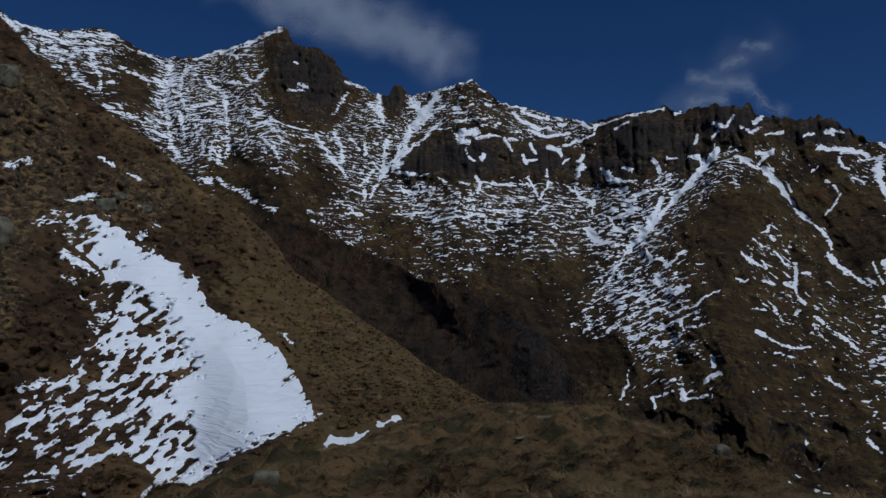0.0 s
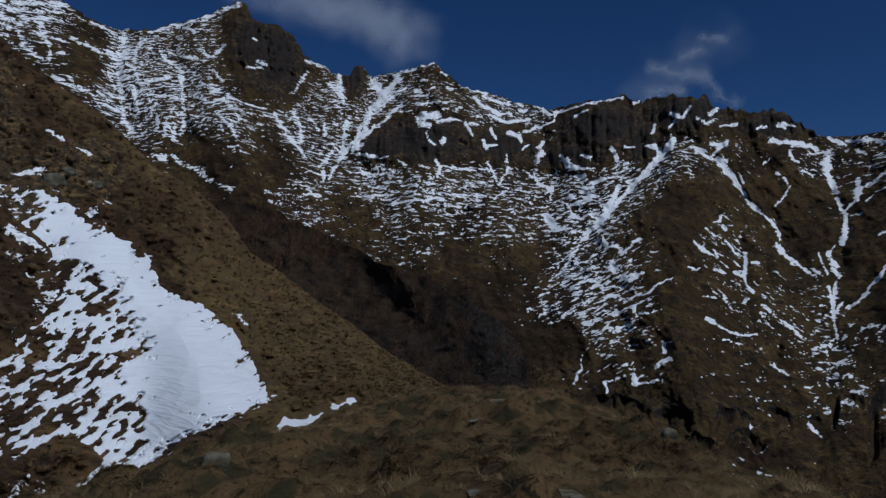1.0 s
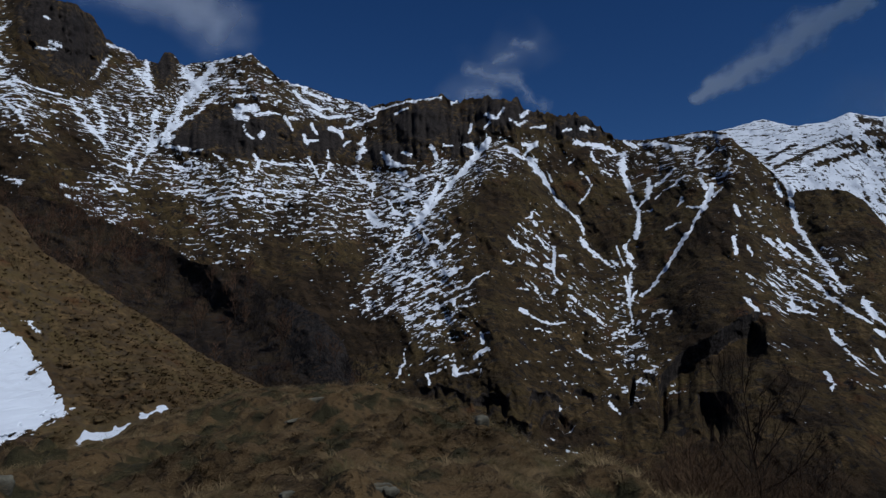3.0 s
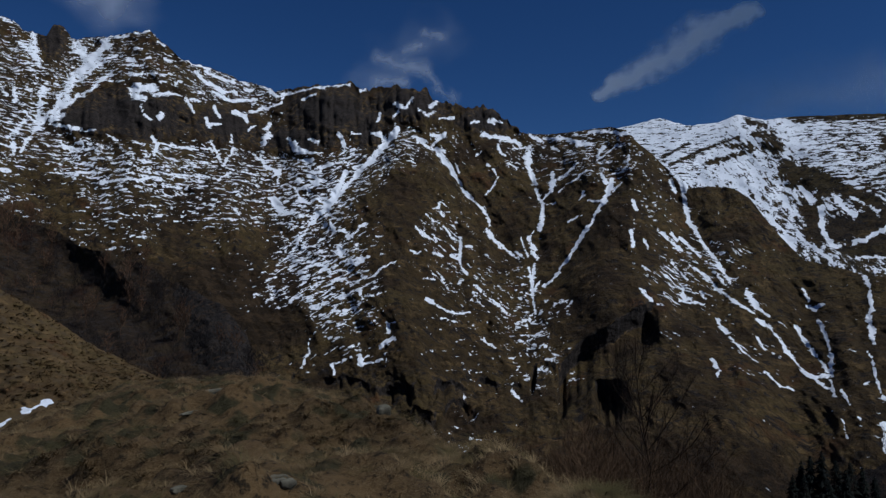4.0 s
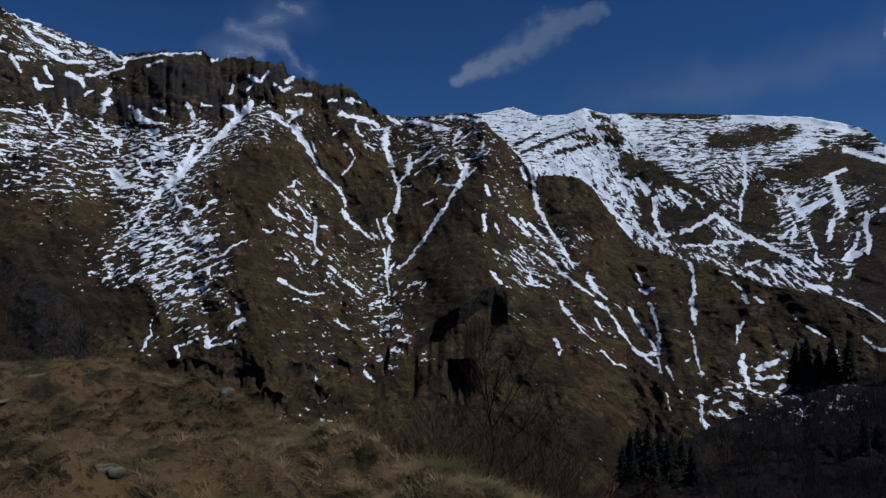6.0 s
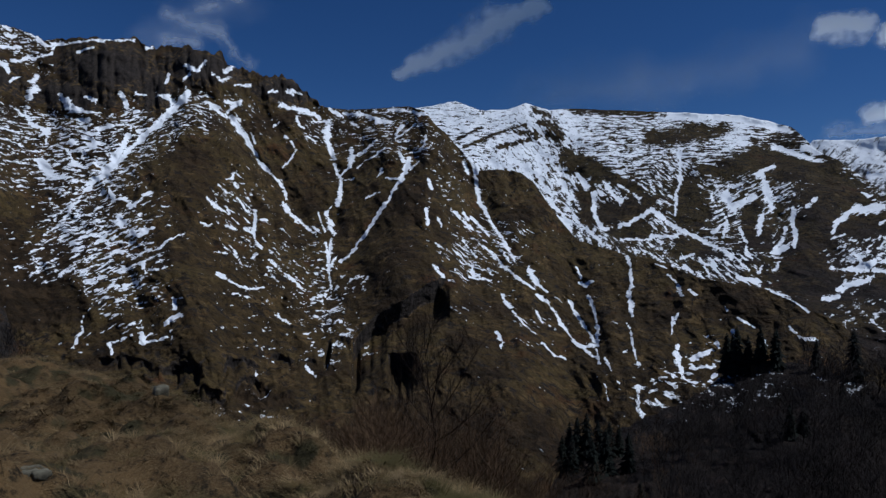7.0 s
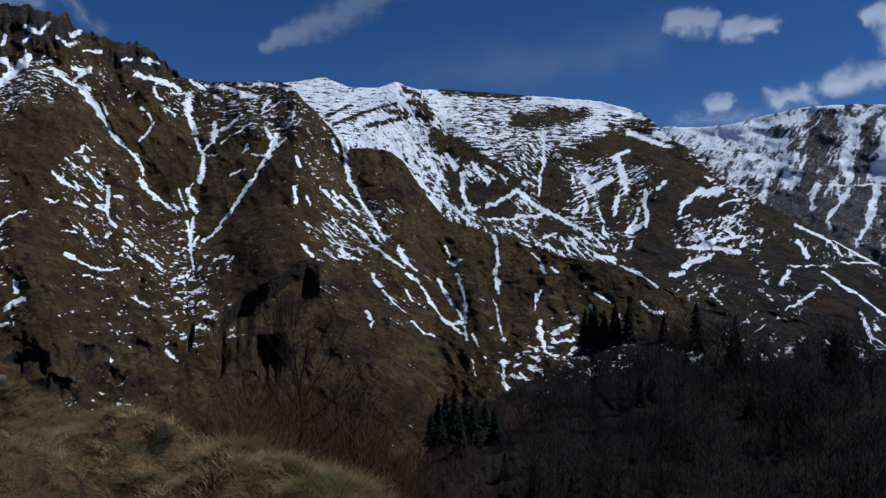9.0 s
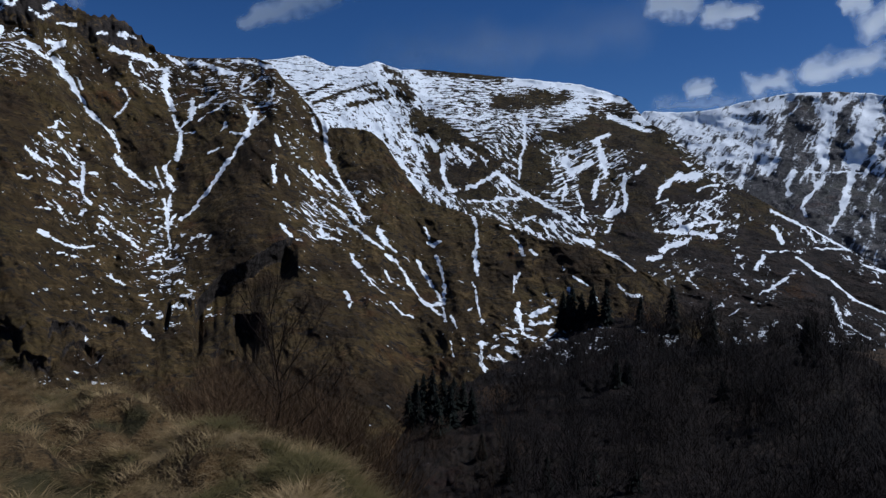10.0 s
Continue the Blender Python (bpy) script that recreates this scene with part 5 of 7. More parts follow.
def place(az, el, r):
    """World place of what is seen under a bearing and a height, r metres away over the ground."""
    a = np.radians(az)
    return np.stack([r * np.sin(a), r * np.cos(a), EYE + r * np.tan(np.radians(el))], -1)


def grid_mesh(name, co, material, attrs=(), cells=None):
    """A mesh from rows x columns of places."""
    rows, cols = co.shape[:2]
    idx = np.arange(rows * cols).reshape(rows, cols)
    quads = np.stack([idx[:-1, :-1], idx[:-1, 1:], idx[1:, 1:], idx[1:, :-1]], -1).reshape(-1, 4)
    if cells is not None:
        quads = quads[cells.reshape(-1)]
    used = np.unique(quads)
    remap = np.zeros(rows * cols, np.int64)
    remap[used] = np.arange(len(used))
    quads, verts = remap[quads], co.reshape(-1, 3)[used]
    me = bpy.data.meshes.new(name)
    me.vertices.add(len(verts))
    me.vertices.foreach_set("co", verts.astype(np.float32).ravel())
    me.loops.add(quads.size)
    me.loops.foreach_set("vertex_index", quads.astype(np.int32).ravel())
    me.polygons.add(len(quads))
    me.polygons.foreach_set("loop_start", np.arange(0, quads.size, 4, dtype=np.int32))
    me.polygons.foreach_set("use_smooth", np.ones(len(quads), bool))
    me.update(calc_edges=True)
    for key, values in attrs:
        me.attributes.new(key, "FLOAT", "POINT").data.foreach_set("value", values.reshape(-1)[used].astype(np.float32))
    me.materials.append(material)
    return new(name, me)


def smoothed(values, az, reach):
    """Running mean over a stretch of bearings."""
    n = max(1, int(reach / (az[1] - az[0])))
    padded = np.pad(values, n, mode="edge")
    k = np.hanning(2 * n + 3)[1:-1]
    return np.convolve(padded, k / k.sum(), "valid")


def slopes(crest, foot, az0, az1, cols, rows, crest_r, bend=1.4, teeth=None, reach=4.0):
    """Bearings, heights and distances of a slope from its foot to its crest."""
    az = np.linspace(az0, az1, cols)
    top, low, r0, r1 = curve_at(crest, az), curve_at(foot, az), curve_at(foot, az, 2), curve_at(crest_r, az)
    even = smoothed(top, az, reach)
    if teeth is not None:
        top = top + teeth(az)
    v = np.linspace(0, 1, rows)[:, None]
    A = np.broadcast_to(az, (rows, cols)).copy()
    E = low + (top - low) * v
    R = r0 + (r1 - r0) * np.maximum((E - low) / (even - low), 0) ** bend
    return A, E, R


def back_rows(co, steps, down):
    """Adds the far side of a ridge: steps of (metres on, metres down)."""
    crest = co[-1]
    out = crest[:, :2] / np.linalg.norm(crest[:, :2], axis=1, keepdims=True)
    extra = []
    for s in range(1, steps + 1):
        q = crest.copy()
        q[:, :2] += out * down * 0.8 * s
        q[:, 2] -= down * s
        extra.append(q)
    return np.concatenate([co, np.stack(extra)])


def pad(values, steps):
    return np.concatenate([values, np.repeat(values[-1:], steps, 0)])


# the massif with its spurs
CREST = CREST_WEST + CREST_MID + CREST_SPUR
ROCKS = [(15.7, 14.0, 3.2, 1.6), (1.6, 13.0, 3.6, 1.6), (-10.2, 18.5, 2.2, 2.6), (-4.0, 17.4, 0.7, 1.2),
         (22.0, 14.6, 3.0, 1.2), (36.8, -3.4, 2.8, 1.8), (37.2, -7.6, 1.6, 1.6), (23.2, -8.0, 2.0, 1.2), (18.2, -7.2, 2.4, 1.3),
         (39.5, -1.5, 1.3, 1.3), (28.0, 13.3, 2.2, 0.9), (-1.8, 12.2, 2.2, 0.9), (7.8, 12.6, 2.2, 1.2), (13.0, 11.8, 3.2, 0.9), (18.6, 12.6, 1.2, 1.4), (-12.0, 19.5, 1.5, 2.0)]
A, E, R = slopes(CREST, [(-40, -6, 520), (8, -9, 460), (20, -17, 330), (45, -21, 255), (60, -22, 280), (86, -20, 360)], -34, 76, 1150, 400,
                 [(-40, 1080), (-13, 1180), (20, 1150), (38, 1020), (45, 900), (55, 700), (66, 560), (76, 480)], 1.5,
                 lambda az: 0.22 * fbm(az * 2.2, az * 0, 4, 5) * (az < 31) + 0.25 * np.clip(fbm(az * 1.6, az * 0, 3, 8, True), -0.3, 1) * (az > 17) * (az < 30) + 0.05 * fbm(az * 9, az * 0, 2, 6))
stone = rocks_at(A, E, ROCKS)
cut, lie = gully_cut(A, E, GULLIES_MASSIF, 6.0)
cut = np.maximum(cut, gully_cut(A, E, RAVINES, 0.0, 15.0)[0])
S = R / 900.0
cut = cut * np.interp(A, [40, 52], [1.0, 0.45])
R = R + cut * S
for height, reach, line in ((85, 9, SPUR_LINES[0][1]), (35, 6, SPUR_LINES[1][1]), (50, 7, SPUR_LINES[2][1]), (18, 4, SPUR_LINES[3][1]),
                            (75, 9, SPUR_LINES_EAST[0][1]), (40, 6, SPUR_LINES_EAST[1][1]), (30, 5, SPUR_LINES_EAST[2][1])):
    R -= height * S * np.clip(1 - away(A, E, line, reach) / reach, 0, 1) ** 1.2
calm = 1 - 0.8 * np.clip(1.6 - np.hypot((A - 36.5) / 4.5, (E + 1.5) / 4.5), 0, 1)
R -= S * (30 * fbm(A * 0.3 + E * 0.1, E * 0.2, 3, 11) + 8 * calm * fbm(A * 0.8 + E * 0.4, E * 0.7, 4, 12, True) + 1.3 * fbm(A * 3, E * 3, 3, 13) + 1.5 * grain(A * 0.7, E * 4.5, 14))
R -= S * calm * (11 * fbm(A * 0.7 + 0.8 * fbm(A * 0.3, E * 0.3, 2, 17), E * 0.16, 3, 16) + 1.2 * fbm(A * 2.3 + 0.4 * E, E * 0.9, 3, 18, True))
hollow = 0.5 * recess(A, E, CLIFF_TOP, 1.2, 2.0)
R += S * hollow * 12
lower = np.clip(1.5 - np.hypot((A - 22) / 7.5, (E + 7.6) / 2.4), 0, 1)
R -= S * lower * (4 * buttress(A + 0.4 * E, E, 1.5, 28, 1.0) + 2 * buttress(A + 0.2 * E, E, 0.6, 29, 1.0) + 2 * fbm(A * 0.7, E * 1.6, 3, 30))
high = stone * np.clip((E - 8) / 2.5, 0, 1)
pillars = buttress(A + 0.1 * E, E, 1.25, 27) + 0.55 * buttress(A, E, 0.55, 37)
R -= S * high * (15 * pillars + 5 * grain(A * 0.9 + 0.5 * fbm(A, E, 2, 20), E * 1.9, 19) + 3 * fbm(A * 1.9, E * 1.3, 3, 15))
R -= S * (stone - high) * (4 * fbm(A * 1.6 + E * 0.3, E * 0.9, 3, 15) + 2.5 * grain(A * 1.2, E * 3.4, 19))
stone = np.maximum(stone, np.clip(1.5 * hollow, 0, 1))
caves = 0 * A
for line, tall, foot, back, rag in LIPS:
    R, wall = upright(A, E, R, line, tall, foot, back, rag)
    caves = np.maximum(caves, wall)
share = cover_at(A, E, COVER_MASSIF_A, COVER_MASSIF_B, COVER_MASSIF_C, COVER_MASSIF_D)
snow = np.maximum(share * np.interp(A, [6, 14], [0.74, 0.8]) - 0.01 - 0.2 * np.clip(1 - share / 0.3, 0, 1) - 0.7 * stone - 0.5 * caves, lie - 2 * caves)
massif_at = place(A, E, R)
brushy = 0.36 - 0.3 * np.clip(1.5 - np.hypot((A - 25) / 9, (E + 5) / 6), 0, 1) - 0.3 * np.clip(1.5 - np.hypot((A - 52) / 7, (E + 4) / 5), 0, 1)
brushy = np.maximum(brushy, 0.8 * np.clip(1.4 - np.hypot((A - 7) / 7, (E + 1) / 5.5), 0, 1))
brushy = np.maximum(brushy, 0.7 * np.clip(1.3 - np.hypot((A - 13) / 2.2, (E - 1) / 5), 0, 1))
brushy = np.maximum(brushy, 0.75 * np.clip(1.4 - np.hypot((A + 14.3) / 3.5, (E - 10.3) / 2.2), 0, 1))
co = back_rows(massif_at, 4, 60)
# Walls below the lips are rock; its dark tone also paints in their shade.
massif = grid_mesh("mountain_massif", co, MASSIF, (("snow_cover", pad(snow, 4)), ("bare_rock", pad(np.maximum(np.maximum(stone * np.where(E < 2, 0.35, 1.0), 1.1 * caves), 0.3 * np.clip(lower, 0, 1)), 4)), ("slant", pad(cover_at(A, E, SLANT_MASSIF_A), 4)), ("heather", pad(brushy, 4))))
tagged(massif, "brown rocky mountain ridge with snow in its gullies and ledges", "mountain", kind="structure")

# the far snowy mountain
A, E, R = slopes(CREST_FAR, [(25, -6, 1300), (60, -9.5, 1000), (86, -10.5, 950)], 28, 86, 500, 230,
                 [(25, 2700), (65, 2700), (72, 2200), (86, 1600)], 1.3, lambda az: 0.05 * fbm(az * 3, az * 0, 3, 25))
cut, lie = gully_cut(A, E, GULLIES_FAR, 16.0, 20.0)
R = R + 2 * cut - 60 * fbm(A * 0.2 + E * 0.15, E * 0.35, 3, 21) - 12 * fbm(A * 0.6 + E * 0.5, E * 1.2, 4, 22, True) - 4 * fbm(A * 3, E * 3, 2, 23)
snow = np.maximum(cover_at(A, E, COVER_FAR_A) * 0.85 - 0.52 * bare_strips(A, E, BARE_SLOPES), lie)
co = back_rows(place(A, E, R), 3, 150)
far = grid_mesh("far_mountain", co, FAR, (("snow_cover", pad(snow, 3)), ("bare_rock", pad(0 * snow, 3)), ("slant", pad(cover_at(A, E, SLANT_FAR_A), 3)), ("heather", pad(0.5 * np.clip((A - 56) / 6, 0, 1) * np.clip((6 - E) / 5, 0, 1) + 0.5 * np.clip((A - 70) / 5, 0, 1) * np.clip((1 - E) / 4, 0, 1), 3))))
tagged(far, "broad brown mountain with large wind-blown snow fields", "mountain", kind="structure")

# the mountain closing the valley in the east
A, E, R = slopes(CREST_EAST, [(55, -8, 2400), (88, -9, 2300)], 58, 87, 300, 220, [(55, 4000), (88, 3700)], 1.3,
                 lambda az: 0.04 * fbm(az * 3, az * 0, 3, 35))
cut, lie = gully_cut(A, E, GULLIES_EAST, 30.0)
R = R + 1.2 * cut - 80 * fbm(A * 0.25 + E * 0.2, E * 0.3, 3, 31) - 18 * fbm(A * 0.7, E * 1.0, 4, 32, True) - 5 * fbm(A * 3, E * 3, 2, 33)
snow = np.maximum(cover_at(A, E, COVER_EAST_A) * 0.84 - 0.34 * bare_strips(A, E, BARE_SLOPES), lie)
co = back_rows(place(A, E, R), 2, 200)
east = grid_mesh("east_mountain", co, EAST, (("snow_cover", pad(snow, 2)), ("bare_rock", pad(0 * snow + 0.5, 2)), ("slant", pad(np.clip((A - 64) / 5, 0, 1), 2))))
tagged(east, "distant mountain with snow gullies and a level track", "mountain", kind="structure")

# the wooded ridge below
A, E, R = slopes(CREST_WOOD, [(44, -30, 110), (60, -26, 110), (88, -24, 110)], 44.5, 87, 300, 150,
                 [(44, 150), (50, 215), (62, 310), (75, 290), (88, 260)], 1.4, lambda az: 0.2 * fbm(az * 1.5, az * 0, 3, 45))
R -= 7 * fbm(A * 0.3, E * 0.3, 4, 41) + 2 * fbm(A * 3, E * 3, 2, 42)
snow = 0.95 * np.clip(1 - np.hypot((A - 60) / 9, (E + 8) / 3.5), 0, 1) - 0.25
snow = np.maximum(np.minimum(snow, 0.22), 0.5 * np.clip(1.3 - np.hypot((A - 71) / 4.5, (E + 8.0) / 1.1), 0, 1) - 0.25)
wood_at = place(A, E, R)
co = back_rows(wood_at, 3, 30)
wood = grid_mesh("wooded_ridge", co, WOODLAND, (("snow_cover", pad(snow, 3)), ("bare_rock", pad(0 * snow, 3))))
tagged(wood, "dark ridge of leaf-strewn woodland floor", "ridge", kind="structure")

# the gorge wall
A, E, R = slopes(CREST_GORGE, [(-16, -6, 240), (11, -12, 150)], -16, 11, 260, 160, [(-16, 420), (-6, 380), (3, 300), (11, 210)], 1.0,
                 lambda az: 0.25 * fbm(az * 1.5, az * 0, 3, 55))
R -= 7 * fbm(A * 0.4 + E * 0.3, E * 0.4, 3, 51) + 1.2 * fbm(A * 2.5, E * 2.5, 3, 52)
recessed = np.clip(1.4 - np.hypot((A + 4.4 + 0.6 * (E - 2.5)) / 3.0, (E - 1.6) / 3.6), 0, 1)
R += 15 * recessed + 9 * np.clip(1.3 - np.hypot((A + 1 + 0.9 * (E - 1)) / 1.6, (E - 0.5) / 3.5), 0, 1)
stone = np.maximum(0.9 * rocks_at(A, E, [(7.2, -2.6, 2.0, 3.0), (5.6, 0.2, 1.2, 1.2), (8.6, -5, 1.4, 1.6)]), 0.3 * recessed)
gorge_at = place(A, E, R)
co = back_rows(gorge_at, 3, 40)
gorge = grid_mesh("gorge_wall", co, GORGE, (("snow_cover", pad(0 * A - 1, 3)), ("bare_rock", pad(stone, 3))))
tagged(gorge, "dark shaded gorge side of rock and brown brush", "gorge", kind="structure")


# the near hillside
HILL_FOOT = [(-40, -14, 20), (-20, -13.5, 19), (-5, -9.5, 21), (6, -9, 23)]
HILL_CREST_R = [(-40, 62), (-20, 46), (-8, 42), (3, 37), (6, 35)]


def hill_surface(az0, az1, cols, rows, smooth=False):
    A, E, R = slopes(CREST_HILL, HILL_FOOT, az0, az1, cols, rows, HILL_CREST_R, 1.1, lambda az: 0.13 * fbm(az * 3.5, az * 0, 3, 66))
    R = R - 2.2 * fbm(A * 0.16, E * 0.12, 2, 61)
    if not smooth:
        under = np.clip(0.5 - np.maximum(inside(A, E, DRIFT_EDGE), inside(A, E, TONGUE_EDGE)), 0, 1)
        R = R - under * (0.4 * fbm(A * 0.7, E * 0.7, 3, 62) + 0.55 * np.abs(fbm(A * 1.3, E * 1.8, 2, 63)) + 0.4 * np.clip(grain(A * 1.7 + 1.1 * E, E * 2.0 - 0.6 * A, 64), 0, 1))
    return A, E, R


def snow_lies(A, E, edge, core, whole=0.0):
    """How far inside the rim of a drift and outside its melted holes a place is, and how deep in its unbroken part."""
    deep = inside(A, E, core)
    rim = inside(A, E, edge) + 0.3 * fbm(A * 1.2, E * 1.2, 4, 81) + 0.22 * fbm(A * 2.2, E * 5, 2, 82)
    u, v = 0.85 * A + 0.53 * E, 0.85 * E - 0.53 * A
    holes = 0.11 + whole + np.where(deep < 0, 0.04, 0.4) * deep - fbm(u * 1.5, v * 3.4, 3, 83) - 0.15 * fbm(A * 5, E * 5, 2, 84)
    return rim, holes, deep


A, E, R = hill_surface(-38, 6, 400, 270)
stone = rocks_at(A, E, [(-31, 11, 4.0, 6.0), (-25.5, 7.3, 2.6, 1.8), (-23, 9.5, 3, 2.0), (-32, 2, 2, 4)]) * 0.8
share = cover_at(A, E, COVER_HILL_A, COVER_HILL_B)
snow = np.maximum(share - 0.08 - 0.3 * np.clip(1 - share / 0.2, 0, 1), gully_cut(A, E, PATCHES_HILL, 0.0)[1])
snow = np.where(inside(A, E, DRIFT_EDGE) > 0.15, -1, snow)
hill_at, hill_snow, hill_az, hill_el = place(A, E, R), snow, A, E
co = back_rows(hill_at, 4, 7)
hill = grid_mesh("near_hillside", co, HILL, (("snow_cover", pad(snow, 4)), ("bare_rock", pad(stone, 4)), ("slant", pad(0 * snow + 1, 4)),
                                               ("heather", pad(np.clip((-17 - A - 0.5 * (E - 8)) / 7, 0, 0.8), 4))))
tagged(hill, "steep near hillside of dry brown tussock grass", "hillside", kind="structure")

# the knoll underfoot and the valley floor, one sheet to the horizon
BROW_R = [(-180, 30), (-60, 22), (-40, 17), (-20, 15), (0, 17), (8, 18), (17, 14), (25, 10.5), (35, 8), (45, 6), (60, 5), (100, 12), (180, 30)]
BROW_ALL = [(-180, -4.0), (-70, -6.0)] + BROW + [(80, -30.0), (100, -24.0), (140, -8.0), (180, -4.0)]


def hummock(x, y):
    return np.abs(fbm(x * 1.9, y * 1.9, 2, 72))


def lump(x, y):
    """Rounded tussocks a hand or two across."""
    return np.clip(grain(x * 2.9 + 0.4 * grain(x, y, 77), y * 2.9, 76) + 0.1, 0, 1) ** 0.7


def ground_height(az, r):
    """Height of the knoll and of the valley round it."""
    rb = curve_at(BROW_R, az)
    zb = EYE + rb * np.tan(np.radians(curve_at(BROW_ALL, az)))
    x, y = r * np.sin(np.radians(az)), r * np.cos(np.radians(az))
    near = zb * (r / rb) ** 2
    u = np.maximum(r - rb, 0)
    beyond = zb - 150 * (1 - np.exp(-u / np.interp(az, [20, 34, 52, 100, 140], [600, 360, 170, 170, 400]))) - 0.1 * np.minimum(u, 12)
    bumps = 0.24 * fbm(x * 0.8, y * 0.8, 2, 71) + 0.2 * hummock(x, y) - 0.1 + 0.05 * fbm(x * 3.4, y * 3.4, 2, 74)
    bumps = bumps + 0.26 * np.clip(grain(x * 1.1, y * 1.1, 75) + 0.1, 0, 1) + 0.2 * lump(x, y)
    fade = np.clip(r / 3, 0, 1) * np.clip(1.3 - np.abs(r - rb * 0.7) / rb, 0.25, 1)
    fade = fade * np.clip(0.35 + (rb - r) / (0.3 * rb), 0.35, 1)
    return np.where(r < rb, near, beyond) + bumps * fade + 6 * fbm(x / 300, y / 300, 3, 73) * np.clip((r - 60) / 200, 0, 1)


az = np.concatenate([np.linspace(-180, -41, 60), np.linspace(-40, 62, 350), np.linspace(63, 180, 50)])
r = np.concatenate([[0.0], np.linspace(0.6, 24, 190), 24 * (4900 / 24) ** np.linspace(0.02, 1, 90)])
A, R = np.meshgrid(az, r)
co = np.stack([R * np.sin(np.radians(A)), R * np.cos(np.radians(A)), ground_height(A, R)], -1)
ground = grid_mesh("ground", co, KNOLL, (("snow_cover", np.full(A.shape, -1.0)), ("bare_rock", np.clip((R - 16) / 14, -0.5, 1))))
tagged(ground, "rounded knoll of dry yellow-brown grass falling to the valley", "ground", kind="structure")


# the snow drift on the hillside
def snow_material():
    n = Nodes("old_snow")
    at = n.coords(0.35, 0.35, 4.5)
    ripple = n.noise(at, 1.5, 4.0, 0.5, 0.6)
    dirt = n.noise(n.coords(1, 1, 1), 0.8, 6.0, 0.65)
    n.bump(ripple, 0.8, 0.12)
    n.b.inputs["Subsurface Weight"].default_value = 0.0
    return n.done(n.mix(n.ramp(dirt, 0.5, 0.8), (0.81, 0.83, 0.86), (0.68, 0.69, 0.71)), 0.55)


OLD_SNOW = snow_material()


def islands(mask):
    """Numbers the pieces of a mask that hang together."""
    tag = np.where(mask, np.arange(1, mask.size + 1).reshape(mask.shape), 0)
    while True:
        old = tag.copy()
        for run in (tag, tag.T):
            for part in (run, run[::-1]):
                for i in range(1, len(part)):
                    both = (part[i] > 0) & (part[i - 1] > 0)
                    part[i] = np.where(both, np.maximum(part[i], part[i - 1]), part[i])
        if (tag == old).all():
            return np.where(mask, np.unique(tag, return_inverse=True)[1].reshape(mask.shape), -1)


def drift(name, edge, core, thick, label, whole=0.0):
    p = np.array(edge)
    A, E, R = hill_surface(p[:, 0].min() - 1, p[:, 0].max() + 1, 400, 420, True)
    rim, holes, deep = snow_lies(A, E, edge, core, whole)
    fold = away(A, E, DRIFT_FOLD, 7.0)
    lift = thick * np.clip(np.minimum(rim / 0.4, holes / 0.22), -0.9, 1) * np.clip(0.65 + 0.3 * deep, 0.45, 1)
    lift = lift + 0.9 * np.clip(1 - fold / 7.0, 0, 1) * np.clip(deep / 3.5, 0, 1) + 0.03 * fbm(A * 1.2 - E, E * 2.5, 3, 85)
    co = place(A, E, R - lift)
    lies = np.minimum(rim, 0.45 * holes) > -0.12
    lies = lies[:-1, :-1] & lies[1:, :-1] & lies[:-1, 1:] & lies[1:, 1:]
    pieces = islands(lies)
    sizes = np.bincount(pieces[lies])
    for k in np.argsort(sizes)[::-1]:
        if sizes[k] == sizes.max():
            tagged(grid_mesh(name, co, OLD_SNOW, (), pieces == k), label, "snow", kind="structure")
        elif sizes[k] > 40:
            tagged(grid_mesh("snow_patch", co, OLD_SNOW, (), pieces == k), "small patch of melting old snow on brown turf", "snow", kind="structure")


drift("snow_drift", DRIFT_EDGE, DRIFT_CORE, 0.22, "thick white drift of old snow with ragged melting edges")
drift("snow_tongue", TONGUE_EDGE, TONGUE_EDGE, 0.2, "thin tongue of white snow below the hillside", 0.6)


# plants
def bark_material(name, dark, light, clumps=0.0):
    n = Nodes(name)
    g = n.noise(n.coords(1, 1, 0.3), 6.0, 4.0)
    info = n.add("ShaderNodeObjectInfo")
    tone = n.mix(info.outputs["Random"], dark, light)
    if clumps:
        tone = n.mix(n.ramp(n.noise(n.coords(1, 1, 1), 1 / clumps, 3.0), 0.4, 0.6), dark, light)
    return n.done(n.mix(n.ramp(g, 0.35, 0.7), tone, [c * 0.6 for c in dark]), 0.9)


# Wood bark and twigs: the trees' own shade is put into these dark tones.
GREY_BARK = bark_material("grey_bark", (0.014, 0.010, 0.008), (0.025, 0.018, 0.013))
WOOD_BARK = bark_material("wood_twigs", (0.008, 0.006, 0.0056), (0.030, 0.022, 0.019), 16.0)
RED_BARK = bark_material("reddish_twigs", (0.082, 0.049, 0.025), (0.140, 0.084, 0.042))
RUST_BARK = bark_material("rust_twigs", (0.105, 0.058, 0.032), (0.165, 0.094, 0.052))
THIN_BARK = bark_material("thin_bark", (0.026, 0.016, 0.010), (0.040, 0.025, 0.014))
NEEDLES = bark_material("dark_needles", (0.006, 0.008, 0.006), (0.012, 0.015, 0.010))


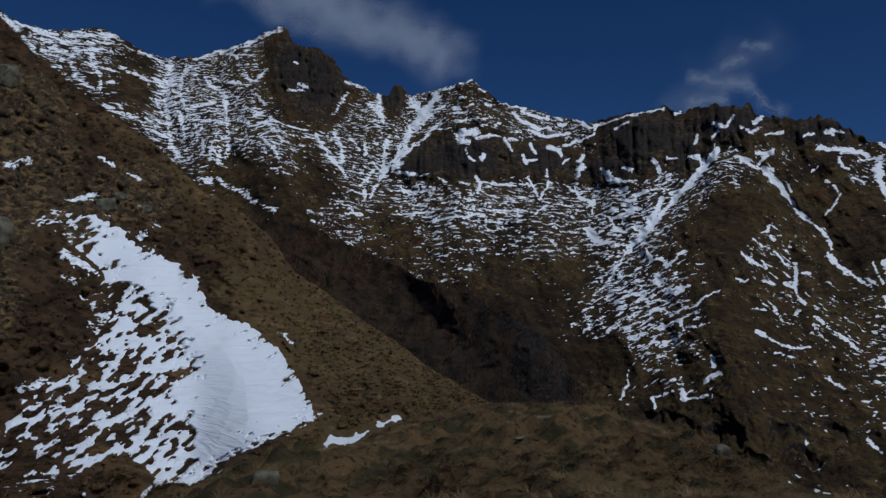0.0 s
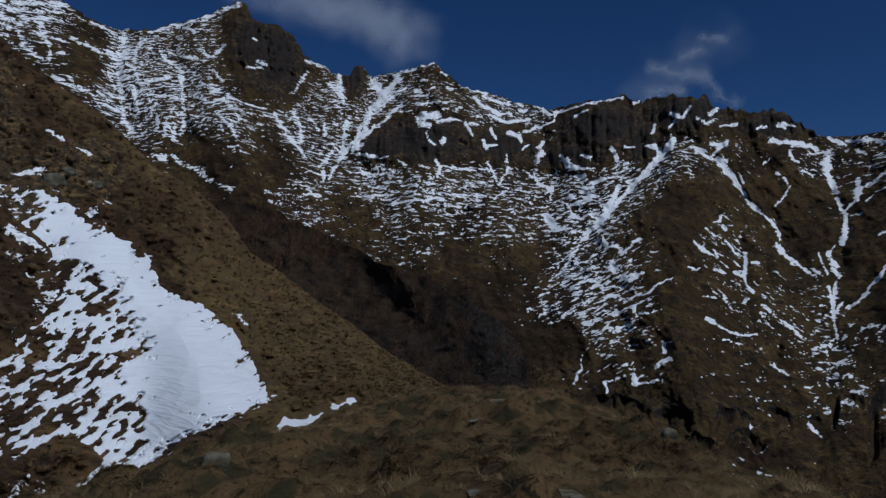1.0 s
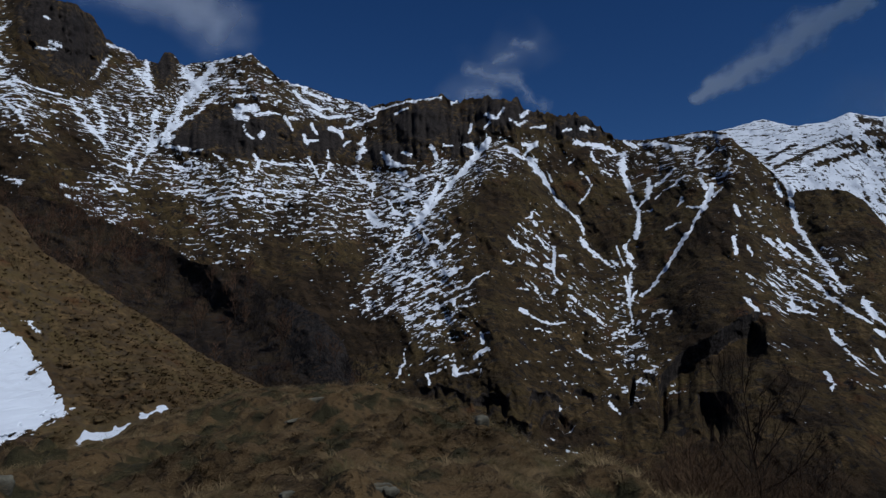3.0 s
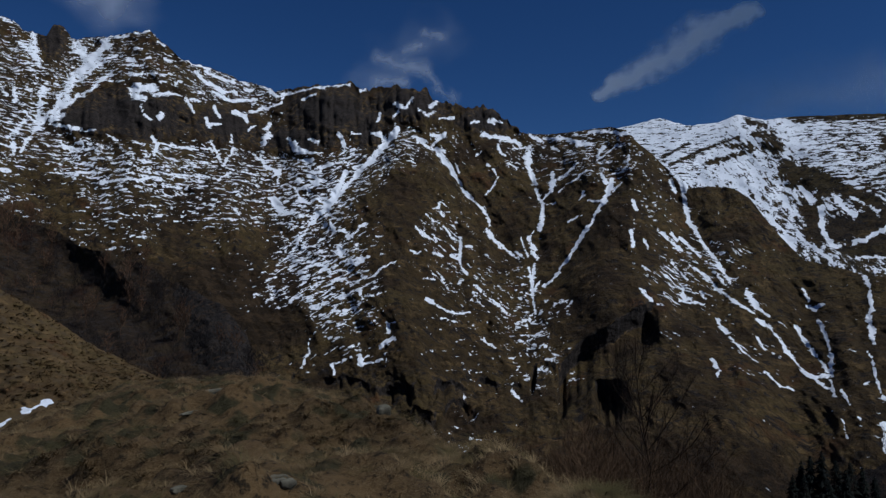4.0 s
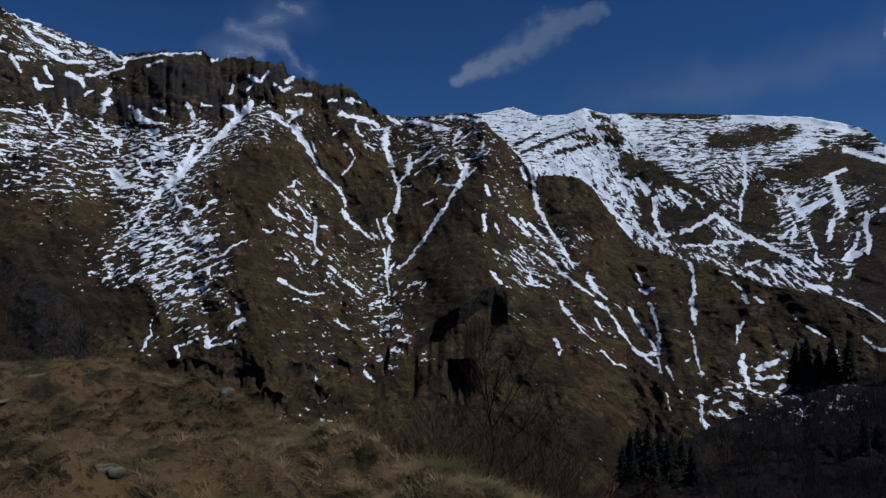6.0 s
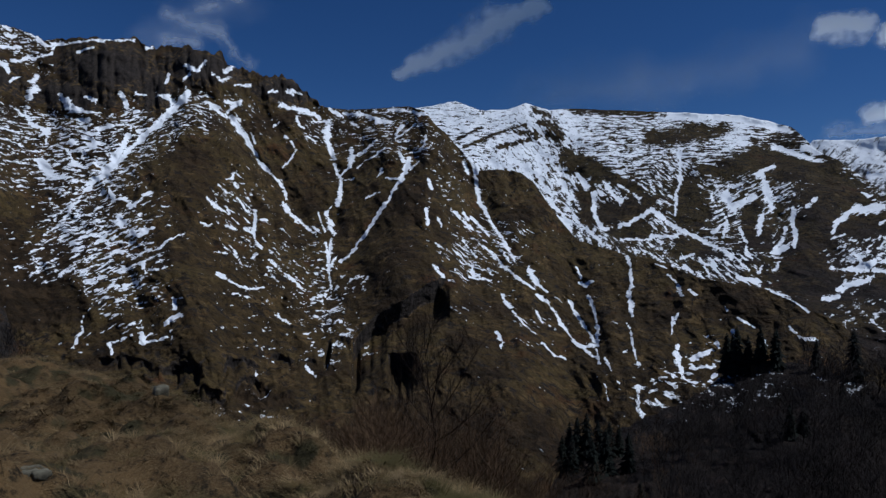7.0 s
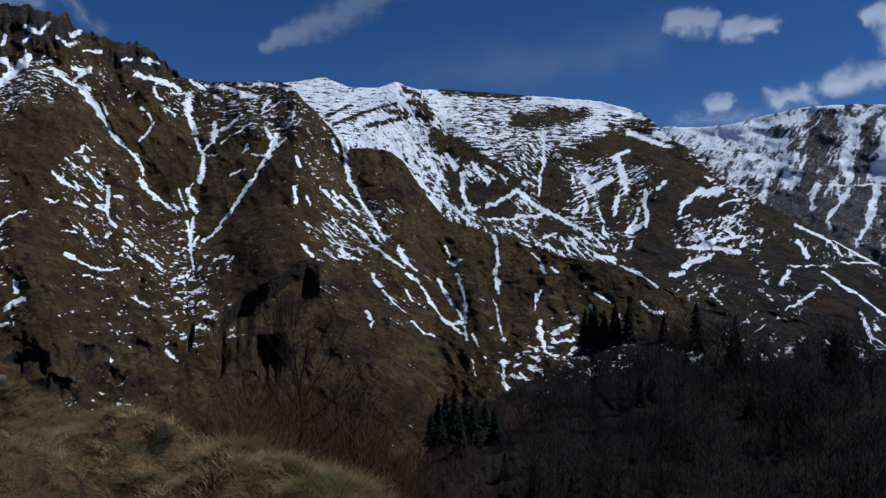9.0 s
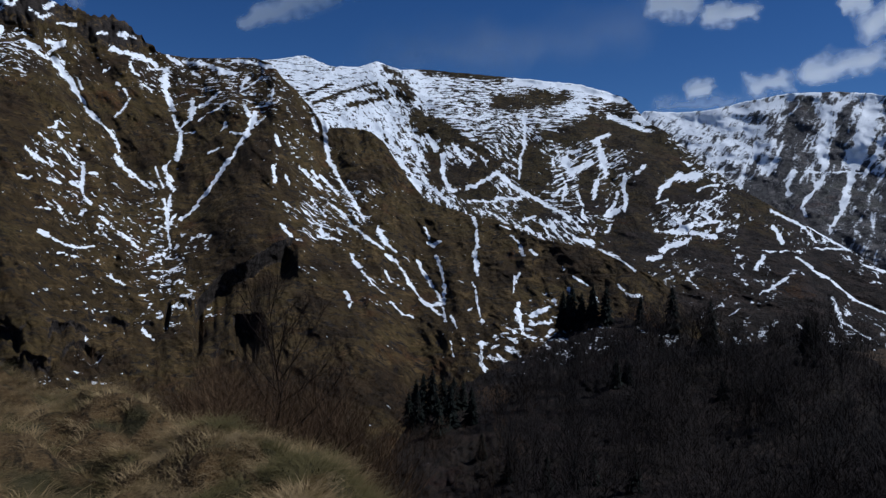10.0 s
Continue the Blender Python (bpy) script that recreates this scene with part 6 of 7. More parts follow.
class Shape:
    """Collects tapered limbs into one mesh."""

    def __init__(self):
        self.v, self.f = [], []

    def tube(self, pts, radii, sides=4):
        base = len(self.v)
        for p, rad in zip(pts, radii):
            for k in range(sides):
                a = 2 * math.pi * k / sides
                self.v.append((p[0] + rad * math.cos(a), p[1] + rad * math.sin(a), p[2]))
        for i in range(len(pts) - 1):
            for k in range(sides):
                a, b = base + i * sides + k, base + i * sides + (k + 1) % sides
                self.f.append((a, b, b + sides, a + sides))

    def twig(self, p, q, rad):
        base = len(self.v)
        self.v += [(p[0] + rad, p[1], p[2]), (p[0] - 0.5 * rad, p[1] + 0.87 * rad, p[2]), (p[0] - 0.5 * rad, p[1] - 0.87 * rad, p[2]), tuple(q)]
        self.f += [(base, base + 1, base + 3), (base + 1, base + 2, base + 3), (base + 2, base, base + 3)]

    def mesh(self, name, material):
        me = bpy.data.meshes.new(name)
        me.from_pydata(self.v, [], self.f)
        me.materials.append(material)
        return me


def along(p, way, length):
    return (p[0] + way[0] * length, p[1] + way[1] * length, p[2] + way[2] * length)


def unit(v):
    d = math.sqrt(sum(c * c for c in v)) + 1e-9
    return tuple(c / d for c in v)


def bare_tree(height, limbs, twigs, material, spread, rng, stout=1.0):
    """An Empty with a tapered trunk and a leafless crown."""
    root = new("bare_tree")
    trunk, crown = Shape(), Shape()
    pts, x, y = [], 0.0, 0.0
    for i in range(7):
        pts.append((x, y, height * i / 6 * 0.97))
        x += rng.uniform(-0.03, 0.03) * height
        y += rng.uniform(-0.03, 0.03) * height
    pts[0] = (pts[0][0], pts[0][1], -0.6)
    trunk.tube(pts, [height * 0.007 * (1 - 0.88 * i / 6) for i in range(7)], 5)
    for k in range(limbs):
        h = 0.22 + 0.76 * (k + rng.random()) / limbs
        i = min(5, int(h * 6))
        f = h * 6 - i
        p = tuple(pts[i][c] * (1 - f) + pts[i + 1][c] * f for c in range(3))
        a = k * 2.4 + rng.uniform(-0.4, 0.4)
        way = unit((math.cos(a), math.sin(a), rng.uniform(0.5, 1.3)))
        length = height * spread * (1.15 - h) * rng.uniform(0.7, 1.2) + 0.05 * height
        line = [p]
        for s in range(3):
            way = unit((way[0] + rng.uniform(-0.25, 0.25), way[1] + rng.uniform(-0.25, 0.25), way[2] + 0.12))
            line.append(along(line[-1], way, length / 3))
        crown.tube(line, [height * 0.006 * (1.2 - h), height * 0.0045 * (1.2 - h), height * 0.003 * (1.2 - h), height * 0.0008], 3)
        for t in range(twigs):
            s = rng.uniform(0.2, 2.98)
            i2 = int(s)
            q = tuple(line[i2][c] * (1 - s + i2) + line[i2 + 1][c] * (s - i2) for c in range(3))
            w2 = unit((way[0] + rng.uniform(-1, 1), way[1] + rng.uniform(-1, 1), way[2] + rng.uniform(-0.3, 0.8)))
            l2 = length * rng.uniform(0.2, 0.45)
            e = along(q, w2, l2)
            crown.twig(q, e, height * 0.0022 * stout)
            for u in range(3):
                m = along(q, w2, l2 * rng.uniform(0.3, 0.9))
                w3 = unit((w2[0] + rng.uniform(-0.9, 0.9), w2[1] + rng.uniform(-0.9, 0.9), w2[2] + rng.uniform(-0.2, 0.7)))
                crown.twig(m, along(m, w3, l2 * rng.uniform(0.3, 0.6)), height * 0.0013 * stout)
    for name, shape in (("trunk", trunk), ("crown", crown)):
        new(name, shape.mesh(name, material)).parent = root
    return root


def conifer(height, rng):
    """A narrow spruce: trunk and a crown of drooping sprays."""
    root = new("spruce")
    trunk, crown = Shape(), Shape()
    trunk.tube([(0, 0, -0.6), (0, 0, height * 0.5), (0, 0, height)], [height * 0.018, height * 0.01, height * 0.002], 6)
    tiers = 20
    for k in range(tiers):
        h = 0.06 + 0.93 * k / tiers
        reach = height * 0.28 * (1.03 - h) ** 0.7 * rng.uniform(0.75, 1.15)
        for b in range(9):
            a = b * 0.7 + k * 1.1 + rng.uniform(-0.2, 0.2)
            l = reach * rng.uniform(0.6, 1.15)
            c, s = math.cos(a), math.sin(a)
            z = height * h + rng.uniform(-0.02, 0.02) * height
            tip = (c * l, s * l, z - l * rng.uniform(0.25, 0.55))
            mid = (c * l * 0.55, s * l * 0.55, z - l * 0.1)
            w = l * 0.3
            base = len(crown.v)
            crown.v += [(0, 0, z + 0.02 * height), (mid[0] - s * w, mid[1] + c * w, mid[2] - w * 0.6), tip,
                        (mid[0] + s * w, mid[1] - c * w, mid[2] - w * 0.6), (mid[0], mid[1], mid[2] + w * 0.3)]
            crown.f += [(base, base + 1, base + 4), (base + 1, base + 2, base + 4), (base + 2, base + 3, base + 4), (base + 3, base, base + 4)]
    new("trunk", trunk.mesh("trunk", GREY_BARK)).parent = root
    new("crown", crown.mesh("crown", NEEDLES)).parent = root
    return root


def shrub(height, stems, material, rng):
    """Leafless brush: many thin stems from one foot."""
    s = Shape()
    for k in range(stems):
        a, lean = rng.uniform(0, 6.28), rng.uniform(0.1, 0.9)
        way = unit((math.cos(a) * lean, math.sin(a) * lean, 1))
        p = (rng.uniform(-0.15, 0.15) * height, rng.uniform(-0.15, 0.15) * height, -0.15 * height)
        l = height * rng.uniform(0.6, 1.1)
        m = along(p, way, l * 0.5)
        way = unit((way[0] + rng.uniform(-0.3, 0.3), way[1] + rng.uniform(-0.3, 0.3), way[2] + 0.2))
        e = along(m, way, l * 0.5)
        s.tube([p, m, e], [height * 0.005, height * 0.003, height * 0.0006], 3)
        for t in range(5):
            f = rng.uniform(0.3, 1)
            q = along(m, way, l * 0.5 * (f - 0.3))
            w = unit((way[0] + rng.uniform(-0.8, 0.8), way[1] + rng.uniform(-0.8, 0.8), way[2] + rng.uniform(-0.1, 0.5)))
            s.twig(q, along(q, w, l * rng.uniform(0.15, 0.35)), height * 0.0016)
    return new("shrub", s.mesh("shrub", material))


def bearings(co):
    return np.degrees(np.arctan2(co[..., 0], co[..., 1])), np.degrees(np.arctan2(co[..., 2] - EYE, np.hypot(co[..., 0], co[..., 1])))


def standing(co, az, el):
    """The place of a slope that is seen under that bearing and height."""
    a, e = bearings(co)
    k = np.argmin((a - az) ** 2 + (e - el) ** 2)
    return co.reshape(-1, 3)[k]


def spots(co, count, rng, test=None):
    """Places spread over a slope."""
    a, e = bearings(co)
    ok = np.ones(a.shape, bool) if test is None else test(a, e)
    flat = co.reshape(-1, 3)[ok.reshape(-1)]
    r = np.hypot(flat[:, 0], flat[:, 1])
    w = r * r / (r * r).sum()
    return flat[rng.choice(len(flat), count, p=w, replace=False)]


rng = random.Random(4)
dice = np.random.default_rng(9)


def scatter(kinds, places, lo, hi, label, category, group, sink=0.3):
    for i, p in enumerate(places):
        src = kinds[i % len(kinds)]
        s = rng.uniform(lo, hi)
        ob = copy_thing(src, pose(p[0], p[1], p[2] - sink, 0, 0, rng.uniform(0, 360)))
        ob.scale = (s, s, s * rng.uniform(0.9, 1.15))
        tagged(ob, label, category, group)


def drop(obs):
    for ob in obs:
        for child in list(ob.children):
            bpy.data.objects.remove(child)
        bpy.data.objects.remove(ob)


def merged(name, sources, places, lo, hi, material, label):
    """A far wood in one mesh."""
    parts = []
    for src in sources:
        meshes = [c.data for c in src.children] or [src.data]
        vs, ts, base = [], [], 0
        for me in meshes:
            v = np.empty(len(me.vertices) * 3)
            me.vertices.foreach_get("co", v)
            me.calc_loop_triangles()
            t = np.empty(len(me.loop_triangles) * 3, np.int32)
            me.loop_triangles.foreach_get("vertices", t)
            vs.append(v.reshape(-1, 3)), ts.append(t.reshape(-1, 3) + base)
            base += len(me.vertices)
        parts.append((np.concatenate(vs), np.concatenate(ts)))
    V, T, base = [], [], 0
    for i, p in enumerate(places):
        v, t = parts[i % len(parts)]
        a, s = rng.uniform(0, 6.28), rng.uniform(lo, hi) * (1 + 0.5 * float(grain(np.array(p[0] / 17), np.array(p[1] / 17), 31)))
        c, sn = math.cos(a) * s, math.sin(a) * s
        V.append(np.stack([v[:, 0] * c - v[:, 1] * sn + p[0], v[:, 0] * sn + v[:, 1] * c + p[1], v[:, 2] * s + p[2] - 0.3], 1))
        T.append(t + base)
        base += len(v)
    return triangles(name, np.concatenate(V), np.concatenate(T), material, label)


def triangles(name, V, T, material, label, category="vegetation"):
    me = bpy.data.meshes.new(name)
    me.vertices.add(len(V))
    me.vertices.foreach_set("co", V.astype(np.float32).ravel())
    me.loops.add(T.size)
    me.loops.foreach_set("vertex_index", T.astype(np.int32).ravel())
    me.polygons.add(len(T))
    me.polygons.foreach_set("loop_start", np.arange(0, T.size, 3, dtype=np.int32))
    me.update(calc_edges=True)
    me.materials.append(material)
    return tagged(new(name, me), label, category, kind="stuff")


tall = [bare_tree(11, 18, 5, GREY_BARK, 0.46, rng, 1.5) for _ in range(4)]
slim = [bare_tree(8, 14, 6, GREY_BARK, 0.6, rng, 2.8) for _ in range(4)]
ruddy = [bare_tree(8, 15, 5, RED_BARK, 0.44, rng, 1.6) for _ in range(3)]
russet = [bare_tree(8, 12, 4, RED_BARK, 0.6, rng, 2.2) for _ in range(3)]
rusty = [bare_tree(8, 17, 6, RUST_BARK, 0.5, rng, 4.0) for _ in range(3)]
brush = [shrub(2.2, 26, RED_BARK, rng) for _ in range(3)]
spruces = [conifer(12, rng) for _ in range(3)]

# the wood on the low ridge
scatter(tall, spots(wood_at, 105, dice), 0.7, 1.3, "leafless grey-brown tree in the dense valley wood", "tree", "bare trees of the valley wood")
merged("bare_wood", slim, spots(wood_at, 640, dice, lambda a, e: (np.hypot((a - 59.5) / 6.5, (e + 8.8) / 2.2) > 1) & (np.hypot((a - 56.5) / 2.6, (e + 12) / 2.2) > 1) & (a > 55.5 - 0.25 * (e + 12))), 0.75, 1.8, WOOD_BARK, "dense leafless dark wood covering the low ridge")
merged("rust_wood", russet, spots(wood_at, 40, dice, lambda a, e: (np.abs(a - 57.2 + 0.45 * (e + 15.5)) < 1.1) & (e < -12.5) & (e > -19)), 0.4, 0.8, RED_BARK, "leafless rust-brown saplings in a strip down the ridge")
merged("russet_wood", russet, spots(wood_at, 130, dice, lambda a, e: (a < 59) & (e < -11.5)), 0.6, 1.3, THIN_BARK, "leafless dark red-brown trees at the edge of the wood")
# brown brush and trees below the cliffs
low = lambda a, e: (a > 19) & (a < 50) & (e < -7.5 - 0.12 * np.abs(a - 36)) & (e > -17)
merged("low_wood", ruddy, spots(massif_at, 80, dice, low), 0.7, 1.3, RED_BARK, "slender leafless red-brown trees below the cliffs")
merged("dark_wood", slim, spots(massif_at, 110, dice, lambda a, e: low(a, e) & (e < -9.5)), 0.4, 0.9, WOOD_BARK, "dark leafless wood at the foot of the cliffs")
merged("low_brush", brush, spots(massif_at, 200, dice, low), 0.7, 1.6, RED_BARK, "red-brown leafless brush below the cliffs")
merged("ridge_wood", slim, spots(massif_at, 150, dice, lambda a, e: (a > 53) & (a < 66) & (e < -8.2 + 0.2 * (a - 53)) & (e > -13)), 0.45, 0.9, WOOD_BARK, "dark leafless trees among snow patches on the ridge")
# the gorge
scatter(rusty, spots(gorge_at, 80, dice), 0.8, 1.5, "leafless red-brown tree on the gorge side", "tree", "bare trees of the gorge")
merged("gorge_wood", slim, spots(gorge_at, 220, dice, lambda a, e: e < 3 - 0.3 * a), 0.6, 1.1, WOOD_BARK, "dense leafless dark brush filling the gorge")
# trees at the gorge's rim behind the hillside
rim_trees = [standing(gorge_at, a, e) for a, e in GORGE_TREES] + list(spots(gorge_at, 40, dice, lambda a, e: (a < -6) & (a > -15) & (e > 1.5)))
scatter(rusty, rim_trees, 1.3, 2.0, "leafless red-brown tree at the rim of the gorge", "tree", "trees at the gorge's rim")
# brush on the slope beyond the knoll
thicket = [bare_tree(8, 30, 16, RED_BARK, 0.5, rng, 0.42) for _ in range(4)]


def behind_brow(kinds, tall, count, az0, az1, low, high, label, category, group):
    """Plants on the slope below the knoll whose tops show above its edge by low to high degrees."""
    for i in range(count):
        a, d = rng.uniform(az0, az1), rng.uniform(16, 48)
        z = float(ground_height(np.array(a), np.array(d)))
        fade = min(1.0, (a - az0 + 1) / 8)
        top = EYE + d * math.tan(radians(float(curve_at(BROW_ALL, a)) + fade * rng.uniform(low, high)))
        s = min(1.6, max(0.3, (top - z) / tall))
        ob = copy_thing(kinds[i % len(kinds)], pose(d * math.sin(radians(a)), d * math.cos(radians(a)), z - 0.1, 0, 0, rng.uniform(0, 360)))
        ob.scale = (s, s, s)
        tagged(ob, label, category, group)


behind_brow(brush, 2.2, 150, 18, 52, -0.5, 1.6, "red-brown leafless shrub on the slope beyond the knoll", "shrub", "shrubs beyond the knoll")
behind_brow(thicket, 8.0, 75, 27, 47, 0.5, 5.4, "thin leafless tree on the slope beyond the knoll", "tree", "thin trees beyond the knoll")

# the tall wispy tree beyond the knoll
a, d = 39.7, 26.0
z = float(ground_height(np.array(a), np.array(d)))
wispy = bare_tree(EYE + d * math.tan(radians(-4.8)) - z, 30, 20, THIN_BARK, 0.55, rng, 0.42)
wispy.matrix_basis = pose(d * math.sin(radians(a)), d * math.cos(radians(a)), z)
tagged(wispy, "tall wispy leafless tree with fine brown twigs", "tree")

for az, el in HILL_SHRUBS:
    p = standing(hill_at, az, el)
    ob = copy_thing(brush[int(az * 9) % 3], pose(p[0], p[1], p[2], 0, 0, az * 50))
    ob.scale = (0.6, 0.6, 0.6)
    tagged(ob, "small leafless red-brown shrub on the grassy hillside", "shrub", "shrubs on the hillside")

# spruces: bearing, height of the foot, metres
for az, el, h in SPRUCES:
    p = standing(wood_at, az, el)
    ob = copy_thing(spruces[int(az * 7) % 3], pose(p[0], p[1], p[2] - 0.4, 0, 0, az * 40))
    ob.scale = (h / (9 if az > 58 else 14),) * 3
    tagged(ob, "dark green spruce standing among bare trees", "tree", "spruces on the low ridge")
drop(tall + slim + ruddy + rusty + russet + thicket + brush + spruces)


# dry grass
def grass_material(name, pale, brown):
    n = Nodes(name)
    geo = n.add("ShaderNodeNewGeometry")
    patch = n.noise(n.coords(1, 1, 1), 0.7, 3.0)
    tone = n.mix(geo.outputs["Random Per Island"], pale, brown)
    moss = n.noise(n.coords(1, 1, 1), 1.5, 3.0)
    tone = n.mix(n.ramp(patch, 0.4, 0.65), tone, brown)
    clump = n.noise(n.coords(1, 1, 1), 4.5, 3.0)
    tone = n.mix(n.ramp(clump, 0.46, 0.57), tone, (brown[0] * 0.6, brown[1] * 0.6, brown[2] * 0.5))
    return n.done(n.mix(n.ramp(moss, 0.5, 0.6), tone, (brown[0] * 0.44, brown[1] * 0.52, brown[2] * 0.40)), 0.8)


def tufts(name, places, blades, length, width, lean, material, label, comb=None):
    """Bent blades in tufts, in one mesh."""
    n = len(places) * blades
    foot = np.repeat(np.asarray(places), blades, 0)
    size = np.repeat(dice.uniform(0.6, 1.3, len(places)), blades) * dice.uniform(0.6, 1.1, n) * length
    wind = np.repeat(dice.uniform(0, 6.28, len(places)) if comb is None else comb, blades)
    a = np.where(dice.random(n) < 0.75, wind + dice.normal(0, 0.7, n), dice.uniform(0, 6.28, n))
    out = np.stack([np.cos(a), np.sin(a), 0 * a], 1)
    side = np.stack([-np.sin(a), np.cos(a), 0 * a], 1) * (width * dice.uniform(0.6, 1.3, n))[:, None]
    foot = foot + out * (dice.uniform(0, 0.35, n) * size)[:, None]
    foot[:, 2] -= 0.03
    up = np.array([0, 0, 1.0])
    l = (lean * dice.uniform(0.5, 1.4, n) * size)[:, None]
    mid = foot + out * l * 0.45 + up * (size * 0.62)[:, None]
    tip = foot + out * l * 1.15 + up * (size * dice.uniform(0.55, 0.95, n))[:, None]
    V = np.stack([foot - side, foot + side, mid + side * 0.7, mid - side * 0.7, tip], 1).reshape(-1, 3)
    k = np.arange(n)[:, None] * 5
    T = np.concatenate([k + [0, 1, 2], k + [0, 2, 3], k + [3, 2, 4]])
    return triangles(name, V, T, material, label, "grass")


DRY = grass_material("dry_grass", (0.315, 0.222, 0.112), (0.190, 0.128, 0.060))
BROWN = grass_material("brown_grass", (0.245, 0.168, 0.080), (0.148, 0.099, 0.046))
TAWNY = grass_material("tawny_grass", (0.165, 0.102, 0.040), (0.108, 0.064, 0.026))
count = 13000
a = dice.uniform(-36, 56, count)
d = curve_at(BROW_R, a) * np.sqrt(dice.uniform(0.02, 1.04, count))
x, y = d * np.sin(np.radians(a)), d * np.cos(np.radians(a))
thick = 2.2 * lump(x, y) + dice.uniform(0, 1, count) > 0.55
a, d, x, y = a[thick], d[thick], x[thick], y[thick]
at = np.stack([x, y, ground_height(a, d)], 1)
comb = 3.0 * grain(x * 0.5, y * 0.5, 78) + 1.0 * grain(x * 1.7, y * 1.7, 79)
sunny = a + dice.normal(0, 7, len(a)) > 25
tufts("knoll_grass", at[~sunny], 16, 0.10, 0.0026, 2.4, BROWN, "dry brown matted grass covering the knoll", comb[~sunny])
tufts("pale_grass", at[sunny], 20, 0.10, 0.0026, 2.2, DRY, "dry straw-coloured grass on the edge of the knoll", comb[sunny])
rim, holes, deep = snow_lies(hill_az, hill_el, DRIFT_EDGE, DRIFT_CORE)
ok = ((hill_snow < 0.3) & ((rim < -0.4) | (holes < -0.12)) & (inside(hill_az, hill_el, TONGUE_EDGE) < -0.3)).reshape(-1)
flat = hill_at.reshape(-1, 3)[ok]
pick = flat[dice.choice(len(flat), 7500)]
tufts("hill_grass", pick, 10, 0.13, 0.012, 2.2, TAWNY, "tawny tussock grass on the steep hillside")


# stones
def boulder(name, at, size, material, label, seed, turn=0.0):
    bm = bmesh.new()
    bmesh.ops.create_icosphere(bm, subdivisions=3, radius=1.0)
    for v in bm.verts:
        c = v.co * 1.3 + Vector((seed * 3.1, seed * 1.7, 0))
        v.co *= 1 + 0.45 * noise.noise(c) + 0.25 * noise.noise(c * 2.3) + 0.1 * noise.noise(c * 5)
        for k in range(3):
            v.co[k] = 0.8 * math.tanh(v.co[k] / 0.8)
        v.co = Vector((v.co.x * size[0], v.co.y * size[1], v.co.z * size[2]))
    for f in bm.faces:
        f.smooth = True
    me = bpy.data.meshes.new(name)
    bm.to_mesh(me)
    bm.free()
    me.materials.append(material)
    ob = new(name, me)
    ob.matrix_basis = pose(*at, 0, 0, turn)
    return tagged(ob, label, "rock")


def stone_material():
    n = Nodes("lichened_stone")
    g, f = n.noise(n.coords(1, 1, 1), 3.0, 6.0, 0.65), n.noise(n.coords(1, 1, 1), 14.0, 5.0)
    n.bump(f, 0.7, 0.03)
    return n.done(n.mix(n.ramp(g, 0.4, 0.65), (0.150, 0.135, 0.095), (0.060, 0.052, 0.036)), 0.9)


STONE = stone_material()


def on_knoll(az, el):
    """Where the line of sight meets the knoll."""
    d = np.linspace(1.5, 30, 3000)
    z = EYE + d * math.tan(radians(el))
    k = int(np.argmax(z <= ground_height(np.full(d.shape, az), d)))
    return d[k] * math.sin(radians(az)), d[k] * math.cos(radians(az)), float(ground_height(np.array(az), np.array(d[k])))


for az, el, w, deep, high, turn in KNOLL_STONES:
    x, y, z = on_knoll(az, el)
    boulder("stone", (x, y, z - high * 0.15), (w, deep, high), STONE, "grey lichened stone half sunk in the grass", az, turn)
for az, el, w, deep, high, turn in HILL_STONES:
    p = standing(hill_at, az, el)
    boulder("outcrop", (p[0], p[1], p[2]), (w, deep, high), STONE, "grey slab of rock jutting from the hillside turf", az, turn)


